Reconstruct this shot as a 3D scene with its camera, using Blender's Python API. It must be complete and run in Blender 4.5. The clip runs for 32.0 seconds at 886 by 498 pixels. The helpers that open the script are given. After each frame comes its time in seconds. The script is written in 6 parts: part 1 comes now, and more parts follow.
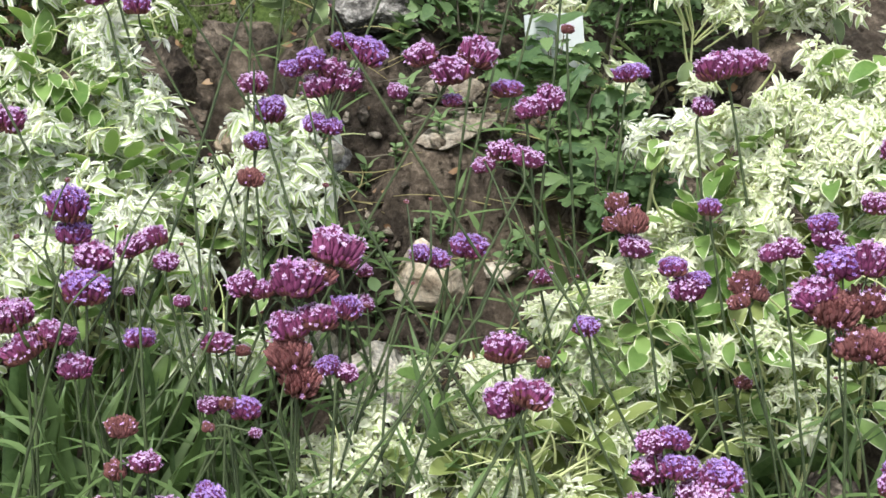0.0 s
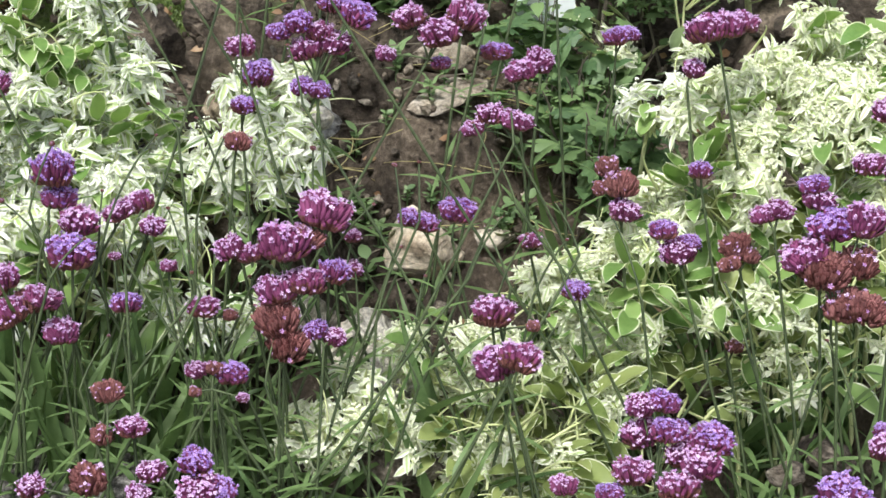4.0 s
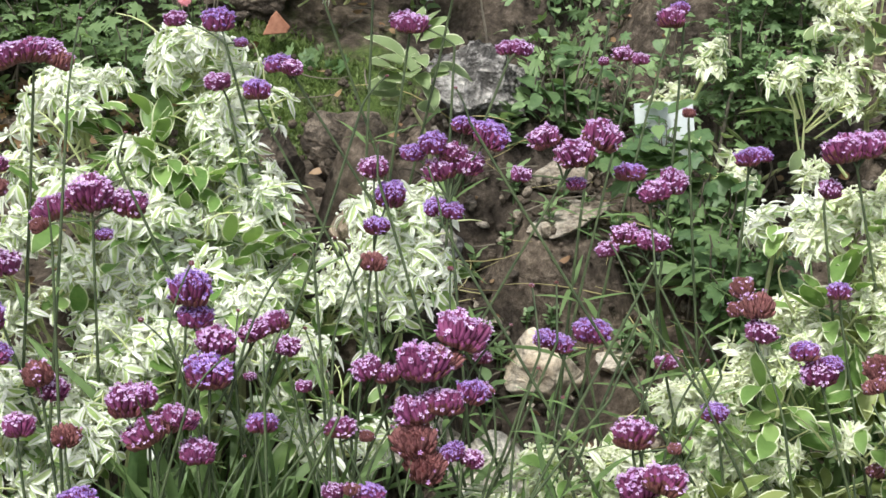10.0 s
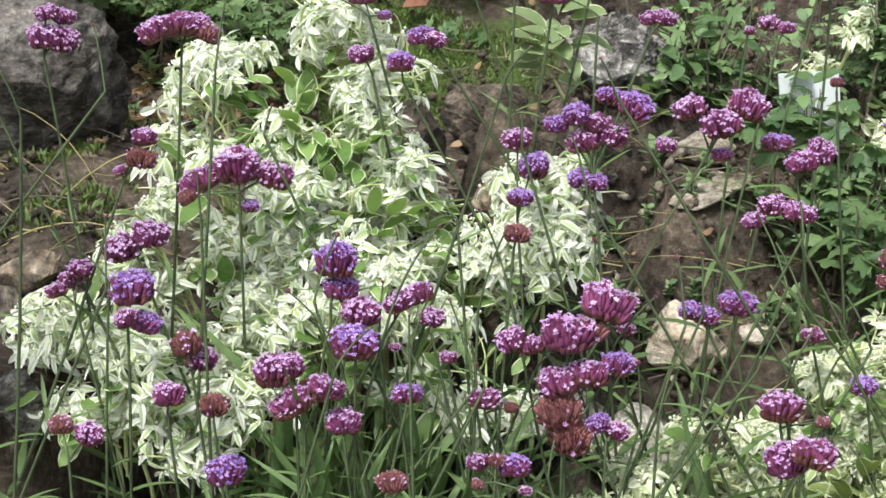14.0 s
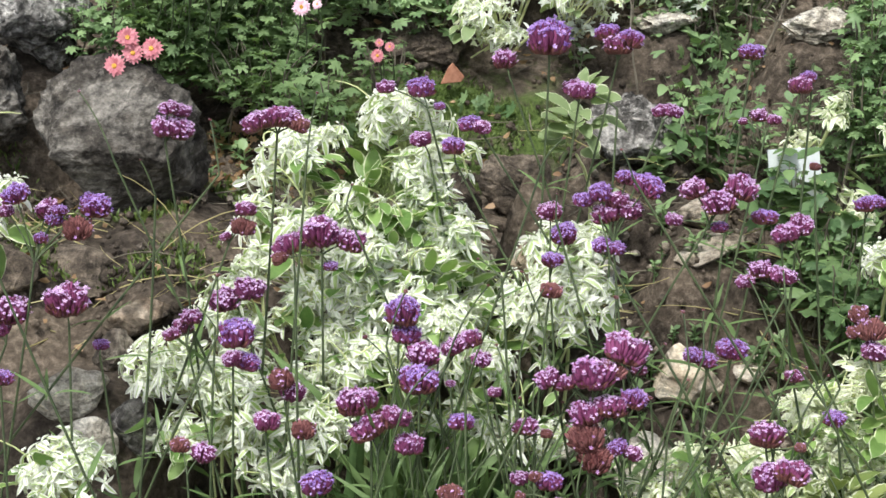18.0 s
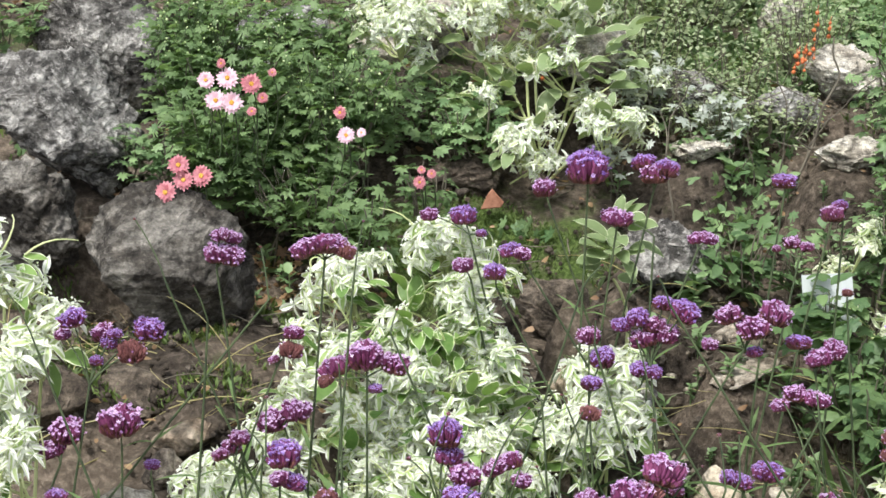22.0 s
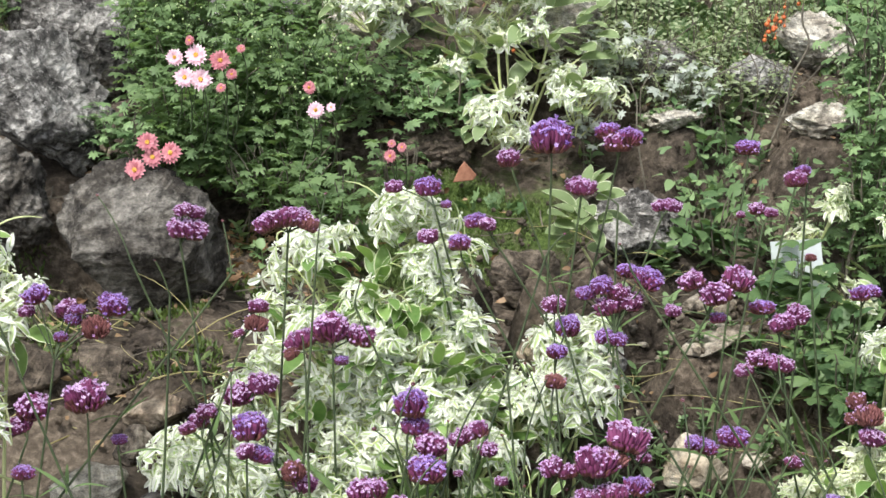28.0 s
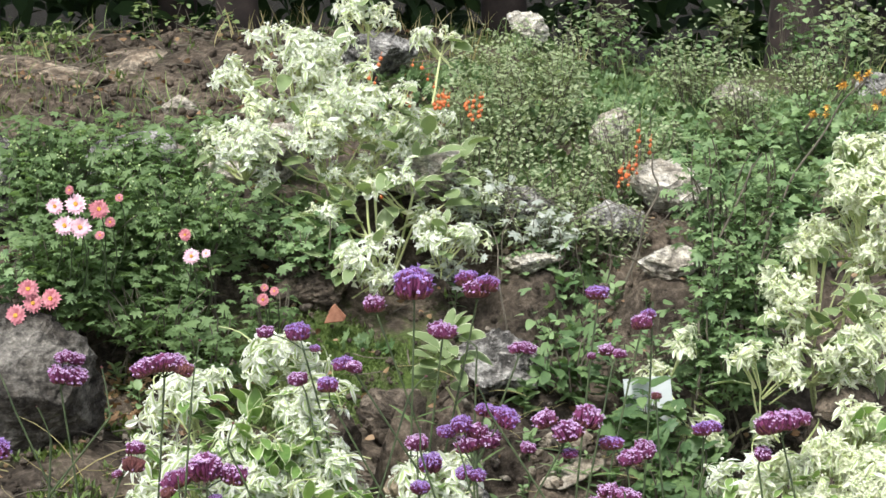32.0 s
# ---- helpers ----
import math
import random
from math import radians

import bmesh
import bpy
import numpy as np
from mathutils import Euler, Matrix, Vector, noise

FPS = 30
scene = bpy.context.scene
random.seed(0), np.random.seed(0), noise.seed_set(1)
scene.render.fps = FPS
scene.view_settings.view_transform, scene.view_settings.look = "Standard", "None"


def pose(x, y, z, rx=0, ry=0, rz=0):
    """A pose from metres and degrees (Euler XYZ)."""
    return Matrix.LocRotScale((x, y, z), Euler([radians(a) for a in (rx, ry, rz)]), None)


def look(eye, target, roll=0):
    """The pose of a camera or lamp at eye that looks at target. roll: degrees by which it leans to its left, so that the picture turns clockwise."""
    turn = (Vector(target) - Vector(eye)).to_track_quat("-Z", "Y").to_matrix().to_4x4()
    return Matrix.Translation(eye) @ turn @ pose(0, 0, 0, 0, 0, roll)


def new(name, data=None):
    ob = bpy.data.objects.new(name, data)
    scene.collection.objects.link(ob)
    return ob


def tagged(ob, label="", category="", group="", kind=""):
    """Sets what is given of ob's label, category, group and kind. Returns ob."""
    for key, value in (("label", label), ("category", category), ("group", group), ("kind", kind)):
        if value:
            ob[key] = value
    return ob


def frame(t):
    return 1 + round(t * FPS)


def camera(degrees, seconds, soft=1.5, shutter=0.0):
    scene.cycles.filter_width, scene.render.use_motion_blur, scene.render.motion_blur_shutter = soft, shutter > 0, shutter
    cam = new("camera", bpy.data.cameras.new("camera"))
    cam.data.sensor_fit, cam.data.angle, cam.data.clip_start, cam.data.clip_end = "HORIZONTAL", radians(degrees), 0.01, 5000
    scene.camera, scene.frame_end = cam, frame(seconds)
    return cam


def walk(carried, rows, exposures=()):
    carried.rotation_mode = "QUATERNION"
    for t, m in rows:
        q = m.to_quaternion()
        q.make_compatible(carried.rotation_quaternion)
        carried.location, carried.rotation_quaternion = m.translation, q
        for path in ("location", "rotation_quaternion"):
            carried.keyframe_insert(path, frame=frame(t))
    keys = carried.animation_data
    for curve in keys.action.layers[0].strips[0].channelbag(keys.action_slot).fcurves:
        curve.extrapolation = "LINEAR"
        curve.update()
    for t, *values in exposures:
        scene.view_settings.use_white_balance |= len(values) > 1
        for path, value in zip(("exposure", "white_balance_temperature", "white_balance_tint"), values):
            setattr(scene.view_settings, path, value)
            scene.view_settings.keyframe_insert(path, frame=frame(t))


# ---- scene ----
# rows: seconds, eye x, y, z, then the way it faces: turn to the left, tilt, lean (degrees)
PATH = [
    (0, 0.0656, -0.0167, 1.5264, -5.8678, -26.9135, 1.8468),
    (0.5, 0.0666, -0.0153, 1.5232, -6.5549, -26.7690, 2.0852),
    (1, 0.0686, -0.0138, 1.5199, -7.3949, -26.7679, 2.2960),
    (1.5, 0.0655, -0.0146, 1.5204, -8.1310, -26.9100, 2.6960),
    (2, 0.0616, -0.0173, 1.5201, -8.3255, -27.0388, 2.8873),
    (2.5, 0.0556, -0.0178, 1.5176, -8.1029, -27.1624, 2.5803),
    (3, 0.0537, -0.0168, 1.5142, -7.6809, -27.2758, 2.4042),
    (3.5, 0.0619, -0.0147, 1.5115, -6.9084, -27.4235, 2.1399),
    (4, 0.0743, -0.0130, 1.5084, -5.9964, -27.5926, 1.7573),
    (4.5, 0.0721, -0.0157, 1.5074, -5.8322, -27.7153, 1.5558),
    (6.5, 0.0449, -0.0203, 1.5036, -6.5069, -27.8457, 2.0117),
    (7, 0.0414, -0.0167, 1.5023, -6.3510, -27.5411, 1.8555),
    (7.5, 0.0383, -0.0122, 1.4987, -6.0538, -26.9770, 1.7048),
    (8, 0.0350, -0.0098, 1.4986, -5.6356, -26.2754, 1.6027),
    (8.5, 0.0312, -0.0088, 1.4987, -5.0890, -25.6363, 1.3364),
    (9, 0.0248, -0.0085, 1.4993, -4.5391, -24.9288, 1.1620),
    (9.5, 0.0160, -0.0085, 1.4972, -4.1058, -24.1766, 0.9433),
    (10, 0.0105, -0.0028, 1.4976, -3.5092, -23.5394, 0.8261),
    (10.5, 0.0039, 0.0015, 1.4988, -3.0278, -23.0437, 0.5986),
    (11, -0.0020, 0.0046, 1.5005, -2.4631, -22.8956, 0.4500),
    (11.5, -0.0024, 0.0031, 1.5025, -1.8101, -23.0459, 0.0766),
    (12, -0.0046, 0.0008, 1.5032, -1.2779, -23.4483, -0.1033),
    (12.5, -0.0028, 0.0002, 1.5021, -0.6880, -23.7691, -0.3591),
    (13, -0.0000, -0.0000, 1.5000, 0.0015, -23.9996, -0.6221),
    (13.5, -0.0003, -0.0011, 1.4971, 0.5407, -24.1373, -0.7569),
    (14, -0.0014, -0.0029, 1.4950, 1.1268, -24.3608, -1.0640),
    (14.5, -0.0045, -0.0064, 1.4980, 1.5954, -24.7466, -1.2427),
    (16.5, -0.0244, -0.0399, 1.5246, 2.7990, -25.1184, -1.5833),
    (17, -0.0409, -0.1124, 1.5606, 2.0521, -24.6693, -1.2578),
    (17.5, -0.0592, -0.2188, 1.6173, 1.1238, -24.2921, -0.6942),
    (18, -0.0546, -0.3230, 1.6744, 0.9426, -23.4984, -0.5393),
    (18.5, -0.0546, -0.3755, 1.7001, 1.0232, -22.4944, -0.5948),
    (19, -0.0578, -0.3805, 1.7035, 1.3289, -21.4101, -0.7256),
    (19.5, -0.0601, -0.3779, 1.7061, 1.5902, -20.6649, -0.7518),
    (20, -0.0625, -0.3771, 1.7043, 1.7592, -20.0403, -0.7961),
    (20.5, -0.0648, -0.3763, 1.7022, 1.8239, -19.7081, -0.8246),
    (21, -0.0645, -0.3757, 1.7017, 1.9160, -19.6353, -0.8061),
    (21.5, -0.0632, -0.3759, 1.7036, 2.0049, -19.6736, -0.8189),
    (22, -0.0618, -0.3778, 1.7053, 2.1051, -19.6901, -0.8025),
    (22.5, -0.0582, -0.3789, 1.7062, 2.2373, -19.6959, -0.8698),
    (23, -0.0519, -0.3773, 1.7078, 2.4489, -19.7435, -0.9181),
    (23.5, -0.0489, -0.3787, 1.7089, 2.5753, -19.7777, -1.0699),
    (24, -0.0438, -0.3782, 1.7100, 2.7514, -19.8248, -1.1241),
    (24.5, -0.0421, -0.3785, 1.7084, 2.8585, -19.8381, -1.3060),
    (25, -0.0421, -0.3796, 1.7064, 2.9062, -19.8979, -1.4243),
    (25.5, -0.0387, -0.3815, 1.7048, 3.0100, -19.9706, -1.5554),
    (27.5, -0.0238, -0.3859, 1.6981, 2.4010, -20.2622, -1.7514),
    (28, -0.0212, -0.3858, 1.6976, 2.0291, -20.3711, -1.7263),
    (28.5, -0.0201, -0.3897, 1.6991, 1.6694, -20.4889, -1.6623),
    (29, -0.0212, -0.3917, 1.6996, 1.2262, -20.6056, -1.5896),
    (29.5, -0.0203, -0.3986, 1.7031, 0.8565, -20.7437, -1.5485),
    (30, -0.0230, -0.4185, 1.7130, 0.2355, -20.7695, -1.4564),
    (30.5, -0.0212, -0.4581, 1.7322, -0.5370, -20.3038, -1.1767),
    (31, -0.0133, -0.4897, 1.7488, -1.2082, -18.9012, -0.9532),
    (31.5, -0.0054, -0.5051, 1.7587, -1.6588, -17.3831, -0.8400),
    (32, -0.0029, -0.5103, 1.7618, -2.1731, -16.3268, -0.8144),
]


def cam_pose(x, y, z, turn, tilt, lean):
    a, b = radians(turn), radians(tilt)
    way = Vector((-math.sin(a) * math.cos(b), math.cos(a) * math.cos(b), math.sin(b)))
    eye = Vector((x, y, z))
    return look(eye, eye + way, lean)


cam = camera(28.004, 32.0, soft=1.55)
walk(cam, [(r[0], cam_pose(*r[1:])) for r in PATH], exposures=[(0.0, 0.73, 6250, 10), (32.0, 0.73, 6250, 10)])

# ---- world and light: bright overcast day ----
world = bpy.data.worlds.new("world")
scene.world = world
world.use_nodes = True
wn = world.node_tree.nodes
sky = wn.new("ShaderNodeTexSky")
sky.sky_type = "NISHITA"
sky.sun_disc = False
sky.sun_elevation, sky.sun_rotation = radians(58), radians(200)
sky.air_density, sky.dust_density = 1.0, 3.0
hsv = wn.new("ShaderNodeHueSaturation")
hsv.inputs["Saturation"].default_value = 0.35
world.node_tree.links.new(sky.outputs["Color"], hsv.inputs["Color"])
world.node_tree.links.new(hsv.outputs["Color"], wn["Background"].inputs["Color"])
wn["Background"].inputs["Strength"].default_value = 0.145
sun_data = bpy.data.lights.new("sun", "SUN")
sun_data.energy, sun_data.angle, sun_data.color = 2.75, radians(11), (1.0, 0.97, 0.92)
sun = new("sun", sun_data)
sun.matrix_world = look((-0.9, 0.7, 5.0), (0.1, 2.0, 0.6))

# ---- materials ----
def node_mat(name):
    m = bpy.data.materials.new(name)
    m.use_nodes = True
    nt = m.node_tree
    return m, nt, nt.nodes["Principled BSDF"], nt.nodes["Material Output"]


def add(nt, kind, **inputs):
    n = nt.nodes.new(kind)
    for k, v in inputs.items():
        n.inputs[k].default_value = v
    return n


def ramp(nt, fac, stops):
    r = nt.nodes.new("ShaderNodeValToRGB")
    els = r.color_ramp.elements
    while len(els) < len(stops):
        els.new(0.5)
    for e, (p, c) in zip(els, stops):
        e.position, e.color = p, (*c, 1)
    nt.links.new(fac, r.inputs[0])
    return r.outputs[0]


def mixc(nt, fac, a, b, blend="MIX"):
    n = nt.nodes.new("ShaderNodeMix")
    n.data_type, n.blend_type = "RGBA", blend
    for sock, v in ((n.inputs[0], fac), (n.inputs[6], a), (n.inputs[7], b)):
        if isinstance(v, bpy.types.NodeSocket):
            nt.links.new(v, sock)
        else:
            sock.default_value = v if isinstance(v, float) else (*v, 1)
    return n.outputs[2]


def coords(nt):
    return nt.nodes.new("ShaderNodeNewGeometry").outputs["Position"]


def noise_tex(nt, scale, detail=6.0, rough=0.6, vec=None):
    n = add(nt, "ShaderNodeTexNoise", Scale=scale, Detail=detail, Roughness=rough)
    nt.links.new(vec or coords(nt), n.inputs["Vector"])
    return n.outputs["Fac"]


def bump(nt, bsdf, height, strength, distance):
    b = add(nt, "ShaderNodeBump", Strength=strength, Distance=distance)
    nt.links.new(height, b.inputs["Height"])
    nt.links.new(b.outputs[0], bsdf.inputs["Normal"])


def leaf_mat(name, dark, light, island=True, through_light=0.3, rough=0.5, spot=None, glow=(0.95, 1.0, 0.6)):
    """Thin leaf: colour varies from leaf to leaf and along it; the light that comes through is tinted by glow."""
    m, nt, p, out = node_mat(name)
    if island:
        rnd = nt.nodes.new("ShaderNodeNewGeometry").outputs["Random Per Island"]
    else:
        rnd = nt.nodes.new("ShaderNodeObjectInfo").outputs["Random"]
    base = mixc(nt, rnd, dark, light)
    fine = noise_tex(nt, 160.0, 3.0)
    col = mixc(nt, ramp(nt, fine, [(0.35, (0, 0, 0)), (0.7, (1, 1, 1))]), base, mixc(nt, 0.3, base, spot or light))
    nt.links.new(col, p.inputs["Base Color"])
    p.inputs["Roughness"].default_value = rough
    p.inputs["Specular IOR Level"].default_value = 0.35
    tr = nt.nodes.new("ShaderNodeBsdfTranslucent")
    nt.links.new(mixc(nt, 1.0, col, glow, "MULTIPLY"), tr.inputs["Color"])
    mx = nt.nodes.new("ShaderNodeMixShader")
    mx.inputs[0].default_value = through_light
    nt.links.new(p.outputs[0], mx.inputs[1])
    nt.links.new(tr.outputs[0], mx.inputs[2])
    nt.links.new(mx.outputs[0], out.inputs["Surface"])
    bump(nt, p, fine, 0.15, 0.002)
    return m


def rock_mat(name, dark, mid, pale, scale=1.0, lichen=0.6, crack=0.9):
    """Weathered stone: broad patches, slanting veins, dark cracks and pale lichen."""
    m, nt, p, out = node_mat(name)
    pos = coords(nt)
    rnd = nt.nodes.new("ShaderNodeObjectInfo").outputs["Random"]
    big = noise_tex(nt, 16.0 * scale, 8.0, 0.65, pos)
    col = ramp(nt, big, [(0.38, dark), (0.49, mid), (0.6, pale)])
    turn = add(nt, "ShaderNodeMapping", Rotation=(0.5, 0.7, 0.9), Scale=(1.0, 0.3, 1.2))
    nt.links.new(pos, turn.inputs["Vector"])
    wv = nt.nodes.new("ShaderNodeTexNoise")
    wv.noise_type = "RIDGED_MULTIFRACTAL"
    for key, value in (("Scale", 40.0 * scale), ("Detail", 8.0), ("Roughness", 0.62), ("Distortion", 0.4), ("Offset", 0.9), ("Gain", 1.6)):
        wv.inputs[key].default_value = value
    nt.links.new(turn.outputs[0], wv.inputs["Vector"])
    half = nt.nodes.new("ShaderNodeMath")
    half.operation = "MULTIPLY"
    nt.links.new(wv.outputs["Fac"], half.inputs[0])
    half.inputs[1].default_value = 0.5
    crest = half.outputs[0]
    grain = ramp(nt, noise_tex(nt, 260.0 * scale, 5.0, 0.7, pos), [(0.36, (0.55, 0.55, 0.54)), (0.62, (1.1, 1.1, 1.1))])
    vein = ramp(nt, crest, [(0.1, (0.2, 0.195, 0.19)), (0.42, (0.58, 0.58, 0.575)), (0.8, (1.05, 1.05, 1.05))])
    col = mixc(nt, crack, col, vein, "MULTIPLY")
    shift = add(nt, "ShaderNodeVectorMath")
    shift.operation = "MULTIPLY_ADD"
    warp = add(nt, "ShaderNodeTexNoise", Scale=24.0 * scale, Detail=5.0)
    nt.links.new(pos, warp.inputs["Vector"])
    nt.links.new(warp.outputs["Color"], shift.inputs[0])
    shift.inputs[1].default_value = (0.07, 0.07, 0.07)
    nt.links.new(pos, shift.inputs[2])
    cells = add(nt, "ShaderNodeTexVoronoi", Scale=17.0 * scale)
    cells.feature = "DISTANCE_TO_EDGE"
    nt.links.new(shift.outputs[0], cells.inputs["Vector"])
    col = mixc(nt, 0.9 * crack, col, ramp(nt, cells.outputs["Distance"], [(0.0, (0.22, 0.21, 0.2)), (0.035, (0.8, 0.8, 0.8)), (0.12, (1.08, 1.08, 1.08))]), "MULTIPLY")
    lay = add(nt, "ShaderNodeMapping", Rotation=(0.35, -0.6, 0.4), Scale=(0.8, 0.9, 1.9))
    nt.links.new(pos, lay.inputs["Vector"])
    beds = noise_tex(nt, 42.0 * scale, 10.0, 0.74, lay.outputs[0])
    col = mixc(nt, 0.85, col, ramp(nt, beds, [(0.38, (0.3, 0.295, 0.29)), (0.47, (0.9, 0.9, 0.9)), (0.58, (1.45, 1.45, 1.43))]), "MULTIPLY")
    col = mixc(nt, 0.8, col, grain, "MULTIPLY")
    lich = ramp(nt, noise_tex(nt, 70.0 * scale, 8.0, 0.75, pos), [(0.53, (0, 0, 0)), (0.63, (1, 1, 1))])
    lm = nt.nodes.new("ShaderNodeMath")
    lm.operation = "MULTIPLY"
    nt.links.new(lich, lm.inputs[0])
    lm.inputs[1].default_value = lichen
    col = mixc(nt, lm.outputs[0], col, pale)
    tint = mixc(nt, rnd, (0.85, 0.82, 0.78), (1.08, 1.07, 1.05))
    col = mixc(nt, 1.0, col, tint, "MULTIPLY")
    nt.links.new(col, p.inputs["Base Color"])
    p.inputs["Roughness"].default_value = 0.9
    p.inputs["Specular IOR Level"].default_value = 0.25
    relief = nt.nodes.new("ShaderNodeMath")
    relief.operation = "ADD"
    nt.links.new(crest, relief.inputs[0])
    nt.links.new(beds, relief.inputs[1])
    bump(nt, p, relief.outputs[0], 0.4 + 0.6 * crack, 0.014)
    return m


def plain_mat(name, a, b, scale=60.0, rough=0.7, depth=0.002):
    m, nt, p, out = node_mat(name)
    f = noise_tex(nt, scale)
    nt.links.new(ramp(nt, f, [(0.3, a), (0.7, b)]), p.inputs["Base Color"])
    p.inputs["Roughness"].default_value = rough
    bump(nt, p, f, 0.3, depth)
    return m


def soil_mat():
    m, nt, p, out = node_mat("soil")
    big = noise_tex(nt, 5.0, 8.0, 0.6)
    fine = noise_tex(nt, 70.0, 8.0, 0.7)
    col = ramp(nt, fine, [(0.3, (0.038, 0.031, 0.024)), (0.52, (0.125, 0.107, 0.085)), (0.72, (0.29, 0.25, 0.205))])
    dry = ramp(nt, big, [(0.42, (0.55, 0.52, 0.5)), (0.62, (1.35, 1.25, 1.15))])
    col = mixc(nt, 1.0, col, dry, "MULTIPLY")
    moss = ramp(nt, noise_tex(nt, 130.0, 5.0), [(0.3, (0.04, 0.068, 0.015)), (0.7, (0.13, 0.185, 0.05))])
    at = nt.nodes.new("ShaderNodeAttribute")
    at.attribute_name = "moss"
    patch = nt.nodes.new("ShaderNodeMath")
    patch.operation = "ADD"
    nt.links.new(at.outputs["Fac"], patch.inputs[0])
    nt.links.new(noise_tex(nt, 16.0, 6.0), patch.inputs[1])
    mask = ramp(nt, patch.outputs[0], [(0.72, (0, 0, 0)), (0.95, (1, 1, 1))])
    # the wood's shade, painted into the soil as near-black behind the ledge
    wood_shade = nt.nodes.new("ShaderNodeAttribute")
    wood_shade.attribute_name = "wood_shade"
    col = mixc(nt, wood_shade.outputs["Fac"], mixc(nt, mask, col, moss), (0.014, 0.012, 0.008))
    nt.links.new(col, p.inputs["Base Color"])
    p.inputs["Roughness"].default_value = 0.95
    p.inputs["Specular IOR Level"].default_value = 0.15
    bump(nt, p, fine, 1.0, 0.015)
    return m


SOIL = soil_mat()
ROCK_GREY = rock_mat("grey_limestone", (0.12, 0.115, 0.108), (0.27, 0.262, 0.248), (0.66, 0.65, 0.62), 1.1, 0.6, 0.75)
ROCK_PALE = rock_mat("pale_limestone", (0.4, 0.36, 0.3), (0.62, 0.58, 0.49), (0.8, 0.77, 0.69), 1.3, 0.3, 0.5)
ROCK_SLAB = rock_mat("tan_slab", (0.2, 0.165, 0.125), (0.4, 0.35, 0.28), (0.58, 0.53, 0.45), 1.3, 0.3, 0.4)
ROCK_CREAM = rock_mat("cream_block", (0.42, 0.34, 0.25), (0.62, 0.54, 0.42), (0.76, 0.69, 0.58), 0.8, 0.3, 0.25)
ROCK_BROWN = rock_mat("brown_rock", (0.085, 0.07, 0.056), (0.19, 0.16, 0.13), (0.38, 0.34, 0.28), 1.0, 0.25, 0.7)
ROCK_DARK = rock_mat("dull_boulder", (0.042, 0.037, 0.031), (0.08, 0.072, 0.061), (0.26, 0.245, 0.218), 0.9, 0.4, 0.5)
ROCK_EARTH = rock_mat("earthy_rock", (0.045, 0.036, 0.027), (0.1, 0.081, 0.062), (0.2, 0.165, 0.128), 1.4, 0.2, 0.3)
ROCK_TAN = rock_mat("tan_rock", (0.12, 0.085, 0.06), (0.34, 0.27, 0.2), (0.56, 0.48, 0.38), 0.7, 0.3)
BRICK = plain_mat("terracotta", (0.22, 0.09, 0.05), (0.42, 0.2, 0.12), 90.0, 0.85)
GREEN_EU = leaf_mat("euphorbia_green", (0.11, 0.215, 0.05), (0.29, 0.425, 0.135), False, 0.4)
CREAM_EU = leaf_mat("euphorbia_margin", (0.5, 0.57, 0.32), (0.76, 0.79, 0.58), False, 0.3)
WHITE_EU = leaf_mat("bract_white", (0.8, 0.83, 0.7), (0.9, 0.91, 0.85), True, 0.36, 0.6, glow=(1.0, 1.0, 0.88))
CREAM_BRACT = leaf_mat("bract_cream", (0.74, 0.78, 0.56), (0.88, 0.89, 0.76), True, 0.36, 0.6, glow=(1.0, 1.0, 0.8))
BRACT_GREEN = leaf_mat("bract_centre", (0.36, 0.5, 0.16), (0.68, 0.76, 0.46), True, 0.36, glow=(0.95, 1.0, 0.55))
EU_STEM = plain_mat("euphorbia_stem", (0.45, 0.52, 0.2), (0.6, 0.62, 0.34), 40.0)
GREY_LEAF = leaf_mat("greygreen_leaf", (0.14, 0.21, 0.085), (0.3, 0.38, 0.18), True, 0.36)
LIME_LEAF = leaf_mat("lime_leaf", (0.12, 0.18, 0.045), (0.36, 0.42, 0.15), False, 0.4)
VB_STEM = plain_mat("verbena_stem", (0.025, 0.042, 0.016), (0.08, 0.108, 0.04), 60.0)
VB_LEAF = leaf_mat("verbena_leaf", (0.06, 0.115, 0.036), (0.19, 0.28, 0.105))
CALYX = leaf_mat("verbena_calyx", (0.13, 0.03, 0.082), (0.3, 0.08, 0.19), True, 0.15, glow=(1, 0.6, 0.8))
CALYX_BASE = leaf_mat("verbena_calyx_base", (0.085, 0.032, 0.03), (0.21, 0.085, 0.07), True, 0.15, glow=(1, 0.7, 0.6))
CALYX_OLD = leaf_mat("verbena_calyx_old", (0.15, 0.06, 0.06), (0.36, 0.16, 0.15), True, 0.2, glow=(1, 0.7, 0.6))
FLORET = leaf_mat("verbena_floret", (0.18, 0.07, 0.38), (0.66, 0.47, 0.86), True, 0.25, glow=(1, 0.9, 1))
FLORET_PINK = leaf_mat("verbena_floret_pink", (0.5, 0.24, 0.54), (0.84, 0.66, 0.88), True, 0.25, glow=(1, 0.9, 1))
MUM_LEAF = leaf_mat("chrysanthemum_leaf", (0.12, 0.195, 0.08), (0.24, 0.345, 0.15), True, 0.48)
MUM_PINK = leaf_mat("petal_pink", (0.76, 0.44, 0.54), (0.88, 0.67, 0.75), True, 0.25)
MUM_RED = leaf_mat("petal_coral", (0.43, 0.115, 0.145), (0.65, 0.29, 0.32), True, 0.25)
YELLOW = plain_mat("flower_yellow", (0.65, 0.32, 0.04), (0.8, 0.52, 0.1), 200.0)
SILVER_LEAF = leaf_mat("silver_leaf", (0.3, 0.34, 0.28), (0.56, 0.59, 0.53))
